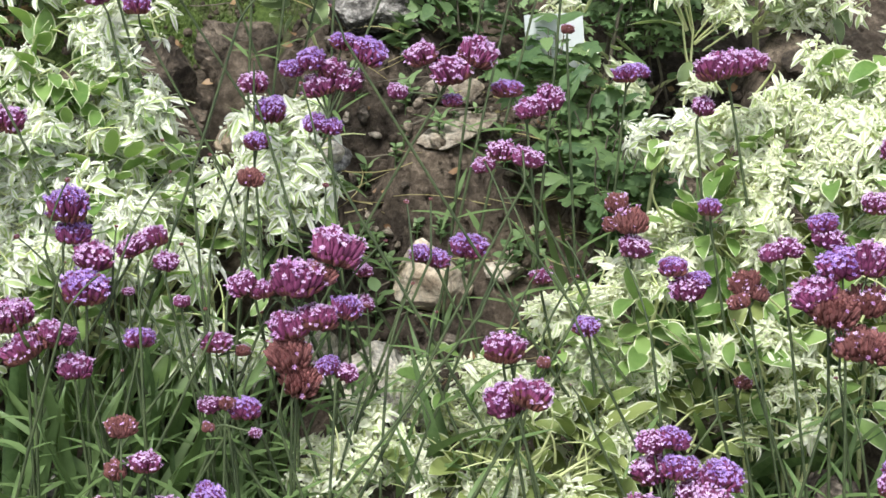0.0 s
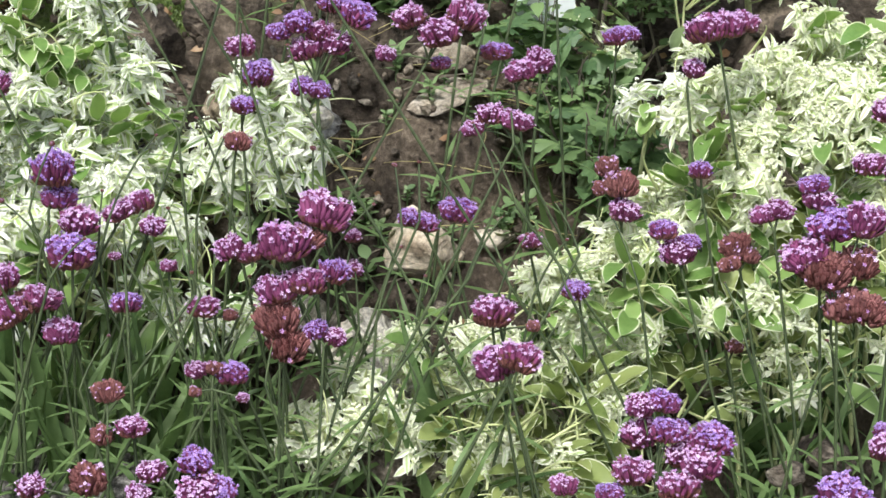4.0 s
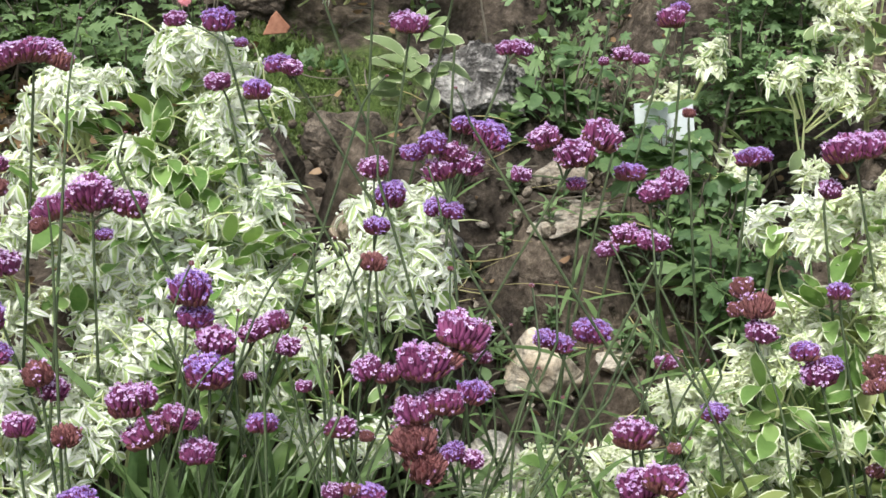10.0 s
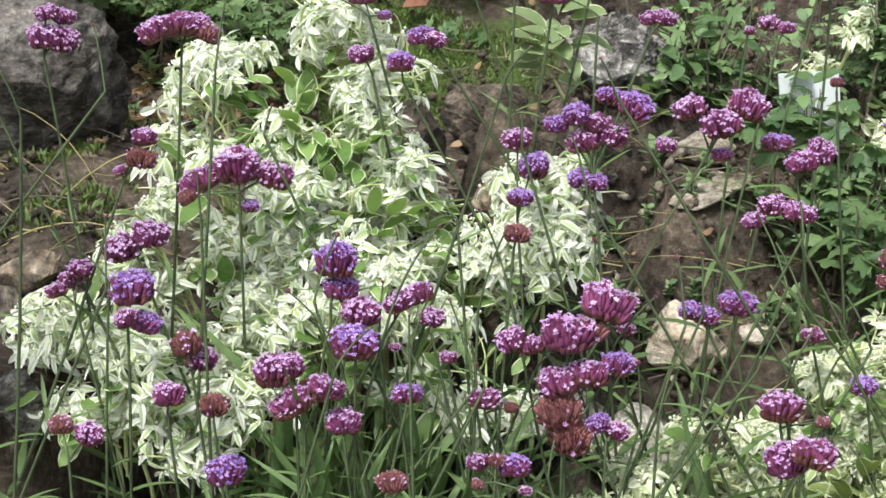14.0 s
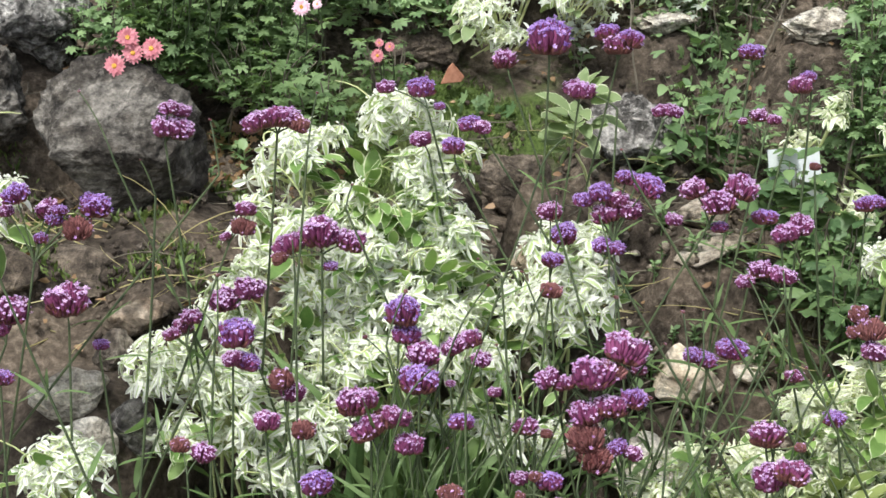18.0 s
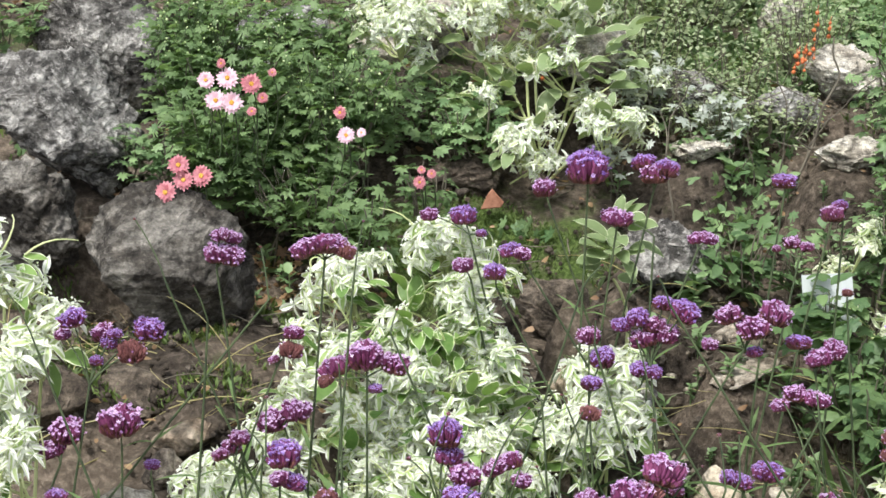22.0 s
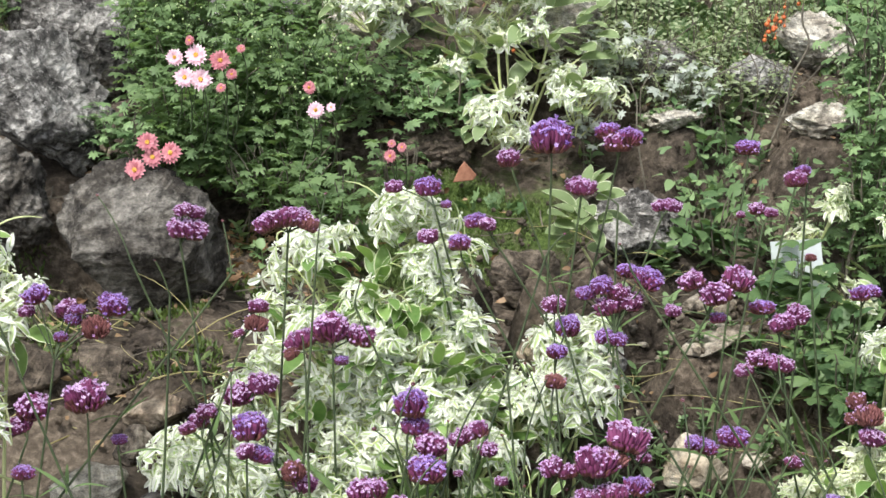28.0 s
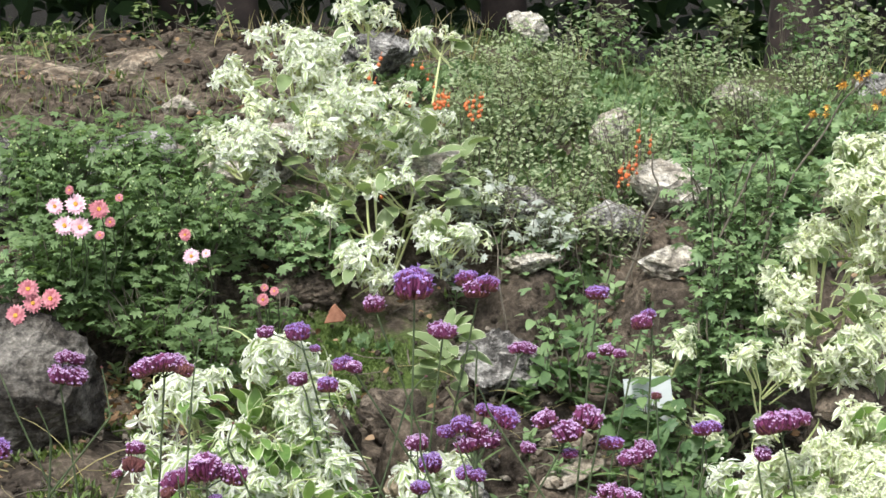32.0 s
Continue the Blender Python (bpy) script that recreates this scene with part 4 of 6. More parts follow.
verbena((-0.037, 1.716, 0.378), (0.129, 1.79, 1.009), [(0.116, 1.803, 1.042, 0.016, "fresh", -5), (0.13, 1.791, 1.03, 0.019, "half", 0), (0.145, 1.787, 1.038, 0.016, "fresh", 12)])
verbena((0.226, 1.634, 0.337), (0.295, 1.79, 1.005), [(0.296, 1.8, 1.018, 0.016, "fresh", 0)])
verbena((0.015, 1.662, 0.351), (0.081, 1.76, 0.97), [(0.077, 1.765, 0.984, 0.015, "half", 0)])
verbena((0.3, 1.634, 0.337), (0.369, 1.777, 1.009), [(0.363, 1.774, 0.993, 0.011, "fresh", 0)])
verbena((0.483, 1.233, 0.172), (0.401, 1.366, 0.728), [(0.378, 1.41, 0.79, 0.002, "old", 9)])
verbena((0.142, 1.388, 0.229), (0.031, 1.453, 0.785), [(0.003, 1.482, 0.862, 0.002, "old", 13)])
verbena((-0.036, 1.241, 0.175), (0.147, 1.395, 0.689), [(0.144, 1.411, 0.741, 0.003, "old", 15)])
verbena((-0.057, 1.329, 0.207), (-0.127, 1.429, 0.747), [(-0.171, 1.442, 0.801, 0.003, "old", 11)])
verbena((0.163, 1.303, 0.198), (0.306, 1.388, 0.722), [(0.335, 1.397, 0.775, 0.002, "old", 5)])
verbena((-0.03, 1.375, 0.224), (-0.148, 1.447, 0.787), [(-0.126, 1.471, 0.843, 0.003, "old", -7)])
verbena((0.168, 1.322, 0.205), (0.03, 1.389, 0.666), [(0.053, 1.402, 0.711, 0.002, "old", 16)])
verbena((-0.054, 1.33, 0.208), (0.188, 1.432, 0.766), [(0.183, 1.47, 0.818, 0.003, "old", 16)])
verbena((0.396, 1.314, 0.202), (0.199, 1.392, 0.696), [(0.209, 1.418, 0.729, 0.002, "old", 0)])
verbena((0.048, 1.373, 0.223), (0.278, 1.435, 0.802), [(0.254, 1.473, 0.858, 0.002, "old", -14)])
verbena((0.052, 1.258, 0.181), (-0.106, 1.371, 0.644), [(-0.08, 1.401, 0.683, 0.002, "old", 10)])
verbena((0.065, 1.287, 0.192), (0.015, 1.422, 0.723), [(0.018, 1.441, 0.753, 0.002, "old", 8)])
verbena((0.227, 1.267, 0.185), (0.069, 1.398, 0.685), [(0.048, 1.418, 0.732, 0.002, "old", -12)])
verbena((-0.277, 1.353, 0.216), (-0.078, 1.448, 0.777), [(-0.034, 1.483, 0.845, 0.002, "old", 0)])
verbena((0.086, 1.289, 0.192), (0.288, 1.36, 0.668), [(0.316, 1.368, 0.713, 0.003, "old", -15)])
verbena((-0.057, 1.341, 0.212), (0.204, 1.435, 0.777), [(0.205, 1.466, 0.822, 0.002, "old", -11)])
verbena((0.166, 1.277, 0.188), (0.163, 1.396, 0.695), [(0.187, 1.428, 0.754, 0.002, "old", -3)])
verbena((-0.187, 1.296, 0.195), (0.054, 1.424, 0.73), [(0.096, 1.444, 0.756, 0.002, "old", -4)])
verbena((0.416, 1.252, 0.179), (0.272, 1.391, 0.715), [(0.3, 1.409, 0.775, 0.002, "old", -16)])
verbena((-0.616, 1.333, 0.209), (-0.332, 1.428, 0.811), [(-0.333, 1.46, 0.869, 0.003, "old", -8)])
verbena((0.023, 1.329, 0.207), (-0.004, 1.417, 0.715), [(-0.025, 1.458, 0.783, 0.002, "old", 14)])
verbena((0.325, 1.315, 0.202), (0.107, 1.454, 0.795), [(0.108, 1.47, 0.836, 0.003, "old", 9)])
verbena((0.675, 1.236, 0.173), (0.56, 1.308, 0.725), [(0.564, 1.328, 0.758, 0.002, "old", -15)])
verbena((0.068, 1.355, 0.217), (0.121, 1.427, 0.743), [(0.163, 1.453, 0.786, 0.002, "old", 7)])
verbena((0.333, 1.264, 0.184), (0.092, 1.412, 0.71), [(0.069, 1.443, 0.772, 0.003, "old", -15)])
verbena((0.01, 1.336, 0.21), (0.001, 1.449, 0.775), [(0.028, 1.474, 0.846, 0.002, "old", -12)])
verbena((-0.295, 1.295, 0.195), (0.028, 1.368, 0.659), [(0.01, 1.385, 0.703, 0.001, "old", 17)])
verbena((0, 1.408, 0.236), (-0.018, 1.541, 0.826), [(-0.045, 1.558, 0.844, 0.002, "old", 15)])
verbena((-0.233, 1.226, 0.169), (-0.56, 1.35, 0.978), [(-0.594, 1.366, 1.041, 0.001, "old", 1)])
verbena((0.585, 1.259, 0.182), (0.646, 1.363, 0.73), [(0.662, 1.372, 0.776, 0.001, "old", 5)])
verbena((0.633, 1.284, 0.191), (0.329, 1.35, 0.75), [(0.307, 1.381, 0.793, 0.002, "old", 7)])
verbena((0.735, 1.342, 0.212), (0.298, 1.467, 0.774), [(0.276, 1.494, 0.82, 0.001, "old", 7)])
verbena((-0.497, 1.321, 0.204), (-0.386, 1.414, 0.98), [(-0.399, 1.413, 1.022, 0.001, "old", -15)])
verbena((0.766, 1.132, 0.149), (0.631, 1.277, 0.735), [(0.615, 1.295, 0.754, 0.001, "old", 11)])
verbena((0.092, 1.191, 0.158), (0.452, 1.299, 0.682), [(0.449, 1.306, 0.709, 0.001, "old", -1)])
verbena((-0.25, 1.363, 0.22), (-0.248, 1.464, 0.863), [(-0.25, 1.471, 0.906, 0.001, "old", -7)])
verbena((-0.247, 1.46, 0.255), (0.03, 1.577, 0.956), [(0.053, 1.585, 0.982, 0.002, "old", 3)])
verbena((0.294, 1.288, 0.192), (-0.059, 1.385, 0.766), [(-0.043, 1.397, 0.813, 0.001, "old", -13)])
verbena((0.577, 1.267, 0.184), (0.351, 1.342, 0.641), [(0.329, 1.361, 0.682, 0.001, "old", -6)])
verbena((-0.169, 1.283, 0.191), (0.243, 1.364, 0.755), [(0.272, 1.383, 0.805, 0.001, "old", -12)])
verbena((-0.143, 1.47, 0.259), (-0.456, 1.548, 0.973), [(-0.493, 1.572, 1.045, 0.002, "old", 0)])
verbena((0.079, 1.32, 0.204), (0.078, 1.422, 0.704), [(0.068, 1.446, 0.729, 0.001, "old", 11)])
verbena((0.687, 1.14, 0.15), (0.568, 1.252, 0.687), [(0.55, 1.286, 0.729, 0.002, "old", 16)])
verbena((-0.351, 1.36, 0.219), (-0.347, 1.508, 0.78), [(-0.371, 1.516, 0.807, 0.001, "old", 3)])
verbena((0.214, 1.41, 0.237), (0.043, 1.535, 0.901), [(0.044, 1.544, 0.93, 0.001, "old", -10)])
verbena((-0.008, 1.249, 0.178), (0.342, 1.37, 0.773), [(0.32, 1.388, 0.817, 0.001, "old", -8)])
verbena((0.228, 1.286, 0.192), (0.061, 1.346, 0.66), [(0.071, 1.371, 0.699, 0.002, "old", 15)])
verbena((-0.243, 1.318, 0.203), (-0.137, 1.414, 0.76), [(-0.126, 1.417, 0.787, 0.001, "old", 16)])
verbena((0.611, 1.398, 0.232), (0.127, 1.524, 0.957), [(0.114, 1.531, 0.988, 0.002, "old", 9)])
verbena((0.719, 1.195, 0.159), (0.473, 1.263, 0.736), [(0.458, 1.304, 0.779, 0.001, "old", 4)])
verbena((0.463, 1.195, 0.159), (0.534, 1.258, 0.701), [(0.548, 1.27, 0.716, 0.001, "old", 8)])
verbena((-0.063, 1.249, 0.178), (0.283, 1.405, 0.865), [(0.282, 1.423, 0.89, 0.001, "old", 4)])
verbena((-0.318, 1.416, 0.239), (-0.237, 1.539, 0.974), [(-0.225, 1.569, 1.043, 0.002, "old", -7)])
verbena((-0.032, 1.242, 0.175), (-0.06, 1.386, 0.764), [(-0.06, 1.398, 0.797, 0.001, "old", 5)])
verbena((-0.083, 1.366, 0.221), (-0.092, 1.478, 0.734), [(-0.088, 1.505, 0.779, 0.002, "old", 11)])
verbena((-0.378, 1.303, 0.198), (-0.001, 1.401, 0.723), [(-0.005, 1.41, 0.763, 0.001, "old", 5)])
verbena((0.096, 1.411, 0.237), (-0.194, 1.525, 0.92), [(-0.187, 1.543, 0.943, 0.002, "old", -2)])
verbena((0.125, 1.377, 0.225), (0.338, 1.452, 0.649), [(0.308, 1.481, 0.664, 0.001, "old", -17)])
verbena((0.063, 1.298, 0.196), (0.201, 1.366, 0.642), [(0.186, 1.383, 0.67, 0.001, "old", -1)])
verbena((0.187, 1.284, 0.191), (0.288, 1.413, 0.716), [(0.266, 1.453, 0.761, 0.001, "old", -8)])
verbena((-0.931, 1.411, 0.237), (-0.329, 1.492, 0.975), [(-0.339, 1.517, 1.03, 0.002, "old", 12)])
verbena((0.682, 1.21, 0.164), (0.639, 1.312, 0.687), [(0.621, 1.344, 0.714, 0.002, "old", -15)])
verbena((-0.32, 1.257, 0.181), (0.006, 1.363, 0.743), [(-0.001, 1.368, 0.764, 0.002, "old", -5)])
verbena((-0.276, 1.304, 0.198), (-0.125, 1.38, 0.754), [(-0.096, 1.405, 0.78, 0.002, "old", -15)])
verbena((0.51, 1.311, 0.201), (0.099, 1.452, 0.886), [(0.086, 1.474, 0.935, 0.002, "old", 0)])
verbena((0.093, 1.363, 0.22), (-0.004, 1.446, 0.614), [(-0.02, 1.461, 0.662, 0.002, "old", -15)])

# ---- white-bracted euphorbias ----
def bract_places(seed, bracts, length, arms):
    """Where the arms and bracts of one spray stand: arm tips, and poses with a choice of bract."""
    rng = random.Random(seed)
    tips, poses = [], []
    for a in range(arms):
        th = a * 2 * math.pi / arms + rng.uniform(-0.6, 0.6)
        out = Vector((math.cos(th), math.sin(th), rng.uniform(0.1, 1.3))).normalized()
        tip = out * rng.uniform(0.4, 1.5) * length
        tips.append(tip)
        for k in range(bracts):
            b = k * 2 * math.pi / bracts + rng.uniform(-0.7, 0.7)
            side = Vector((math.cos(b), math.sin(b), rng.uniform(-0.8, 0.5)))
            way = (out * rng.uniform(-0.1, 0.7) + side).normalized()
            poses.append((aim(tip, way, rng.uniform(-1.1, 1.1), length * rng.uniform(0.5, 1.3)), rng.randrange(16)))
    return tips, poses


bract_rng = random.Random(77)
BRACT_TPL = [leaf(1.0, bract_rng.uniform(0.3, 0.52), bract_rng.uniform(1.1, 1.5), bract_rng.uniform(0.1, 0.9), bract_rng.uniform(-0.1, 1.1), (0.48, 0.66, 0.96, 0.84)[i % 4], 5, 0.05, i) for i in range(16)]
BRACTS = {w: [mesh_of("bract", v, t, [BRACT_GREEN, w], m) for v, t, m in BRACT_TPL] for w in (WHITE_EU, CREAM_BRACT)}


def spray_meshes(seed, bracts, length, arms, white=WHITE_EU):
    """A spray of curled white bracts on a green stalk along +z: whole, its stalk alone, and the bracts' poses."""
    tips, poses = bract_places(seed, bracts, length, arms)
    stalk = Pile()
    stalk.put(tube([(0, 0, -0.06), (0, 0, -0.02), (0, 0, 0)], [0.0016, 0.0014, 0.0013], 4), None, 2)
    rng = random.Random(seed)
    for tip in tips:
        stalk.put(tube([(0, 0, -0.004), tip], [0.0013, 0.0009], 4), None, 2)
        for _ in range(4):
            stalk.put(ball(rng.uniform(0.0009, 0.0017), 4, 5), Matrix.Translation(tip + Vector((rng.uniform(-1, 1), rng.uniform(-1, 1), 1.2)) * 0.004), 1)
    whole = Pile()
    whole.put(stalk.template())
    for m, k in poses:
        whole.put(BRACT_TPL[k], m)
    mats = [BRACT_GREEN, white, EU_STEM]
    return whole.mesh("bract_spray", mats), stalk.mesh("bract_stalk", mats), [(m, BRACTS[white][k]) for m, k in poses]


SPRAYS = [spray_meshes(40 + s, 5 + s % 2, 0.0158, 4) for s in range(8)]
SMALL_SPRAYS = [spray_meshes(60 + s, 6, 0.0135, 4) for s in range(5)]
FINE_CREAM = [spray_meshes(90 + s, 6, 0.0125, 4, CREAM_BRACT) for s in range(5)]
CREAM_SPRAYS = [spray_meshes(80 + s, 6, 0.0128, 6, CREAM_BRACT) for s in range(8)]
EU_LEAVES = [mesh_of("leaf", *leaf(0.043, 0.021, 1.05, f, c, 0.15, 7, 0.05, s)[:2], [GREEN_EU, CREAM_EU], leaf(0.043, 0.021, 1.05, f, c, 0.15, 7, 0.05, s)[2]) for s, f, c in ((1, 0.2, 0.15), (2, 0.35, 0.4), (3, 0.1, -0.1), (4, 0.3, 0.25))]
GREY_LEAVES = [mesh_of("leaf", *leaf(0.048, 0.028, 0.95, f, c, 0.08, 7, 0.02, s)[:2], [GREY_LEAF, CREAM_EU], leaf(0.048, 0.028, 0.95, f, c, 0.08, 7, 0.02, s)[2]) for s, f, c in ((1, 0.2, 0.1), (2, 0.3, 0.35), (3, 0.15, 0.0))]
LIME_LEAVES = [mesh_of("leaf", *leaf(0.04, 0.021, 1.0, f, c, 0.08, 7, 0.06, s)[:2], [LIME_LEAF, CREAM_EU], leaf(0.04, 0.021, 1.0, f, c, 0.08, 7, 0.06, s)[2]) for s, f, c in ((1, 0.2, 0.3), (2, 0.4, 0.6), (3, 0.15, 0.0), (4, 0.5, 0.4))]
eu_rng = random.Random(11)


def euphorbia(base, mounds, sprays=SPRAYS, leaves=EU_LEAVES, label="bushy variegated euphorbia with white-edged leaves and bracts"):
    """mounds: (x, y, z, half width, half depth, half height, sprays, leaves)."""
    rng = eu_rng
    base = Vector(base)
    plant = thing("euphorbia", base, label, "plant", "white-bracted euphorbias")
    pile = Pile()
    single = 100
    for x, y, z, rx, ry, rz, n, m in mounds:
        mid = Vector((x, y, z))
        foot = mid - Vector((0, -0.01, rz * 0.7))
        pile.put(tube(bend(base - Vector((0, 0, 0.03)), foot, (rng.uniform(-0.03, 0.03), 0, 0.02), 8), np.linspace(0.003, 0.0022, 8), 6))
        if leaves in (LIME_LEAVES, EU_LEAVES):
            for _ in range(16 if leaves is LIME_LEAVES else 3):
                a = mid + Vector((rng.uniform(-1, 1) * rx, rng.uniform(-1, 0.6) * ry, rng.uniform(-0.9, 0.4) * rz))
                b = a + Vector((rng.uniform(-0.07, 0.07), rng.uniform(-0.03, 0.03), rng.uniform(0.0, 0.07)))
                pile.put(tube(bend(a, b, (rng.uniform(-0.01, 0.01), 0, 0.008), 6), np.linspace(0.0017, 0.0005, 6), 5))
        knots = [Vector((rng.gauss(0, 1), rng.gauss(-0.35, 0.9), rng.gauss(0.25, 0.9))).normalized() for _ in range(max(3, n // 4))]
        for i in range(n + m):
            d = Vector((rng.gauss(0, 1), rng.gauss(-0.35, 0.9), rng.gauss(0.25, 0.9))).normalized()
            if i < n:
                d = (rng.choice(knots) + d * 0.33).normalized()
            deep = rng.uniform(0.6, 1.1) if i < n else rng.uniform(0.35, 1.0)
            p = mid + Vector((d.x * rx, d.y * ry, d.z * rz)) * deep
            if p.z < ground_z(p.x, p.y) + 0.015:
                continue
            if i < n:
                up = Vector((d.x * 0.8, d.y * 0.8 - 0.25, d.z * 0.5 + 0.75))
                s = rng.uniform(0.75, 1.2)
                whole, stalk, poses = rng.choice(sprays)
                m4 = aim_up(p, up, rng.uniform(0, 6.3), (s, s, s))
                if single > 0 and i % 3 == 0 and sprays in (SPRAYS, CREAM_SPRAYS):
                    single -= len(poses)
                    st = part("bract_stalk", stalk, plant, "", m4)
                    for bm4, k in poses:
                        part("bract", k, st, "", bm4)
                else:
                    part("bract_spray", whole, plant, "spray of white bracts with green middles", m4, "stuff")
                q = p - up.normalized() * 0.045
                if i % 3 != 1 if sprays in (SPRAYS, CREAM_SPRAYS) else i % 4 == 0:
                    pile.put(tube(bend(foot, q, (0, 0, -0.01), 5), np.linspace(0.0022, 0.0014, 5), 5))
            else:
                way = Vector((d.x, d.y - 0.3, d.z * 0.6 + rng.uniform(-0.3, 0.6)))
                part("leaf", rng.choice(leaves), plant, "", aim(p, way, rng.uniform(-0.5, 0.5), rng.uniform(0.55, 1.2)))
    part("stem", pile.mesh("stem", [EU_STEM]), plant, kind="stuff")


euphorbia((-0.115, 1.725, 0.383), [
    (-0.262, 1.765, 0.893, 0.055, 0.03, 0.033, 25, 6),
    (-0.138, 1.8, 0.932, 0.042, 0.034, 0.044, 26, 5),
    (-0.093, 1.765, 0.868, 0.04, 0.03, 0.048, 24, 6),
    (-0.18, 1.752, 0.84, 0.085, 0.045, 0.045, 4, 52),
    (-0.097, 1.73, 0.79, 0.042, 0.032, 0.042, 20, 8),
    (-0.312, 1.755, 0.822, 0.024, 0.015, 0.022, 6, 4),
])
euphorbia((0.039, 1.709, 0.375), [
    (0.07, 1.72, 0.765, 0.045, 0.03, 0.045, 26, 4),
    (0.085, 1.672, 0.736, 0.053, 0.033, 0.041, 32, 8),
    (-0.009, 1.691, 0.702, 0.065, 0.043, 0.054, 28, 12),
])
euphorbia((-0.229, 1.609, 0.324), [
    (-0.197, 1.684, 0.734, 0.101, 0.047, 0.059, 40, 24),
    (-0.097, 1.678, 0.703, 0.089, 0.052, 0.065, 22, 34),
    (-0.264, 1.62, 0.669, 0.099, 0.052, 0.064, 46, 12),
    (-0.135, 1.586, 0.659, 0.097, 0.046, 0.057, 30, 24),
])
euphorbia((-0.243, 1.654, 0.347), [
    (-0.253, 1.689, 0.79, 0.076, 0.038, 0.047, 34, 6),
    (-0.308, 1.649, 0.745, 0.064, 0.042, 0.053, 30, 6),
    (-0.154, 1.683, 0.772, 0.064, 0.037, 0.047, 24, 4),
    (-0.129, 1.618, 0.7, 0.086, 0.046, 0.058, 36, 4),
    (-0.066, 1.594, 0.667, 0.063, 0.041, 0.052, 28, 8),
    (-0.055, 1.708, 0.767, 0.041, 0.033, 0.053, 20, 6),
    (-0.004, 1.553, 0.63, 0.062, 0.032, 0.04, 12, 14),
])
euphorbia((-0.368, 1.573, 0.306), [
    (-0.386, 1.606, 0.69, 0.088, 0.037, 0.047, 42, 8),
    (-0.356, 1.541, 0.641, 0.103, 0.046, 0.057, 45, 16),
    (-0.252, 1.507, 0.627, 0.095, 0.036, 0.045, 30, 14),
])
euphorbia((-0.173, 1.68, 0.36), [
    (-0.119, 1.72, 0.81, 0.05, 0.035, 0.05, 14, 18),
    (-0.163, 1.69, 0.775, 0.053, 0.04, 0.045, 24, 20),
])
euphorbia((0.622, 1.617, 0.328), [
    (0.603, 1.652, 0.837, 0.101, 0.043, 0.054, 46, 16),
    (0.639, 1.555, 0.803, 0.075, 0.051, 0.063, 40, 24),
    (0.539, 1.589, 0.796, 0.063, 0.042, 0.052, 34, 16),
    (0.507, 1.551, 0.739, 0.069, 0.041, 0.051, 20, 30),
], CREAM_SPRAYS)
euphorbia((0.386, 1.45, 0.252), [
    (0.386, 1.551, 0.671, 0.052, 0.032, 0.04, 34, 4),
    (0.348, 1.51, 0.624, 0.057, 0.041, 0.051, 24, 24),
    (0.431, 1.501, 0.646, 0.062, 0.05, 0.062, 6, 32),
    (0.254, 1.47, 0.604, 0.067, 0.04, 0.05, 34, 16),
], CREAM_SPRAYS)
euphorbia((0.237, 1.38, 0.226), [
    (0.151, 1.412, 0.566, 0.06, 0.044, 0.054, 46, 6),
    (0.255, 1.408, 0.546, 0.077, 0.04, 0.049, 14, 34),
    (0.347, 1.408, 0.575, 0.066, 0.044, 0.055, 4, 30),
    (0.32, 1.363, 0.536, 0.07, 0.026, 0.032, 3, 20),
], CREAM_SPRAYS, LIME_LEAVES)
euphorbia((0.548, 1.412, 0.238), [
    (0.521, 1.473, 0.647, 0.062, 0.041, 0.051, 8, 14),
    (0.597, 1.422, 0.611, 0.068, 0.036, 0.045, 4, 8),
], CREAM_SPRAYS)
euphorbia((0.51, 1.844, 0.443), [
    (0.496, 1.785, 0.746, 0.044, 0.012, 0.015, 12, 4),
])
euphorbia((-0.639, 1.461, 0.256), [
    (-0.642, 1.518, 1.007, 0.04, 0.032, 0.054, 20, 6),
    (-0.601, 1.504, 0.922, 0.047, 0.038, 0.047, 22, 4),
    (-0.636, 1.467, 0.867, 0.04, 0.032, 0.04, 18, 4),
    (-0.618, 1.428, 0.814, 0.04, 0.032, 0.047, 16, 4),
])
euphorbia((0.006, 2.618, 0.773), [
    (-0.152, 2.774, 1.147, 0.133, 0.068, 0.085, 95, 8),
    (-0.247, 2.698, 1.026, 0.089, 0.071, 0.089, 60, 12),
    (-0.006, 2.718, 1.08, 0.126, 0.063, 0.079, 75, 14),
    (-0.092, 2.705, 1.011, 0.158, 0.067, 0.084, 45, 30),
    (-0.011, 2.637, 0.918, 0.135, 0.058, 0.073, 10, 44),
    (0.074, 2.665, 0.962, 0.146, 0.075, 0.094, 18, 44),
    (-0.033, 2.536, 0.841, 0.081, 0.04, 0.051, 26, 8),
    (0.109, 2.54, 0.868, 0.071, 0.04, 0.051, 24, 8),
    (-0.012, 2.839, 1.251, 0.054, 0.043, 0.054, 14, 4),
    (0.125, 2.83, 1.19, 0.043, 0.026, 0.032, 10, 2),
], SMALL_SPRAYS + FINE_CREAM[:2], GREY_LEAVES, "tall euphorbia with grey-green leaves and clouds of white bracts")
euphorbia((0.735, 2.161, 0.614), [
    (0.774, 2.161, 0.998, 0.083, 0.066, 0.101, 60, 10),
    (0.698, 2.159, 0.889, 0.101, 0.081, 0.101, 55, 22),
    (0.746, 2.093, 0.834, 0.091, 0.066, 0.082, 50, 22),
    (0.674, 2.085, 0.802, 0.072, 0.043, 0.054, 24, 14),
    (0.774, 2.207, 1.061, 0.065, 0.052, 0.065, 34, 8),
], FINE_CREAM, GREY_LEAVES, "pale bushy euphorbia with fine cream bracts")
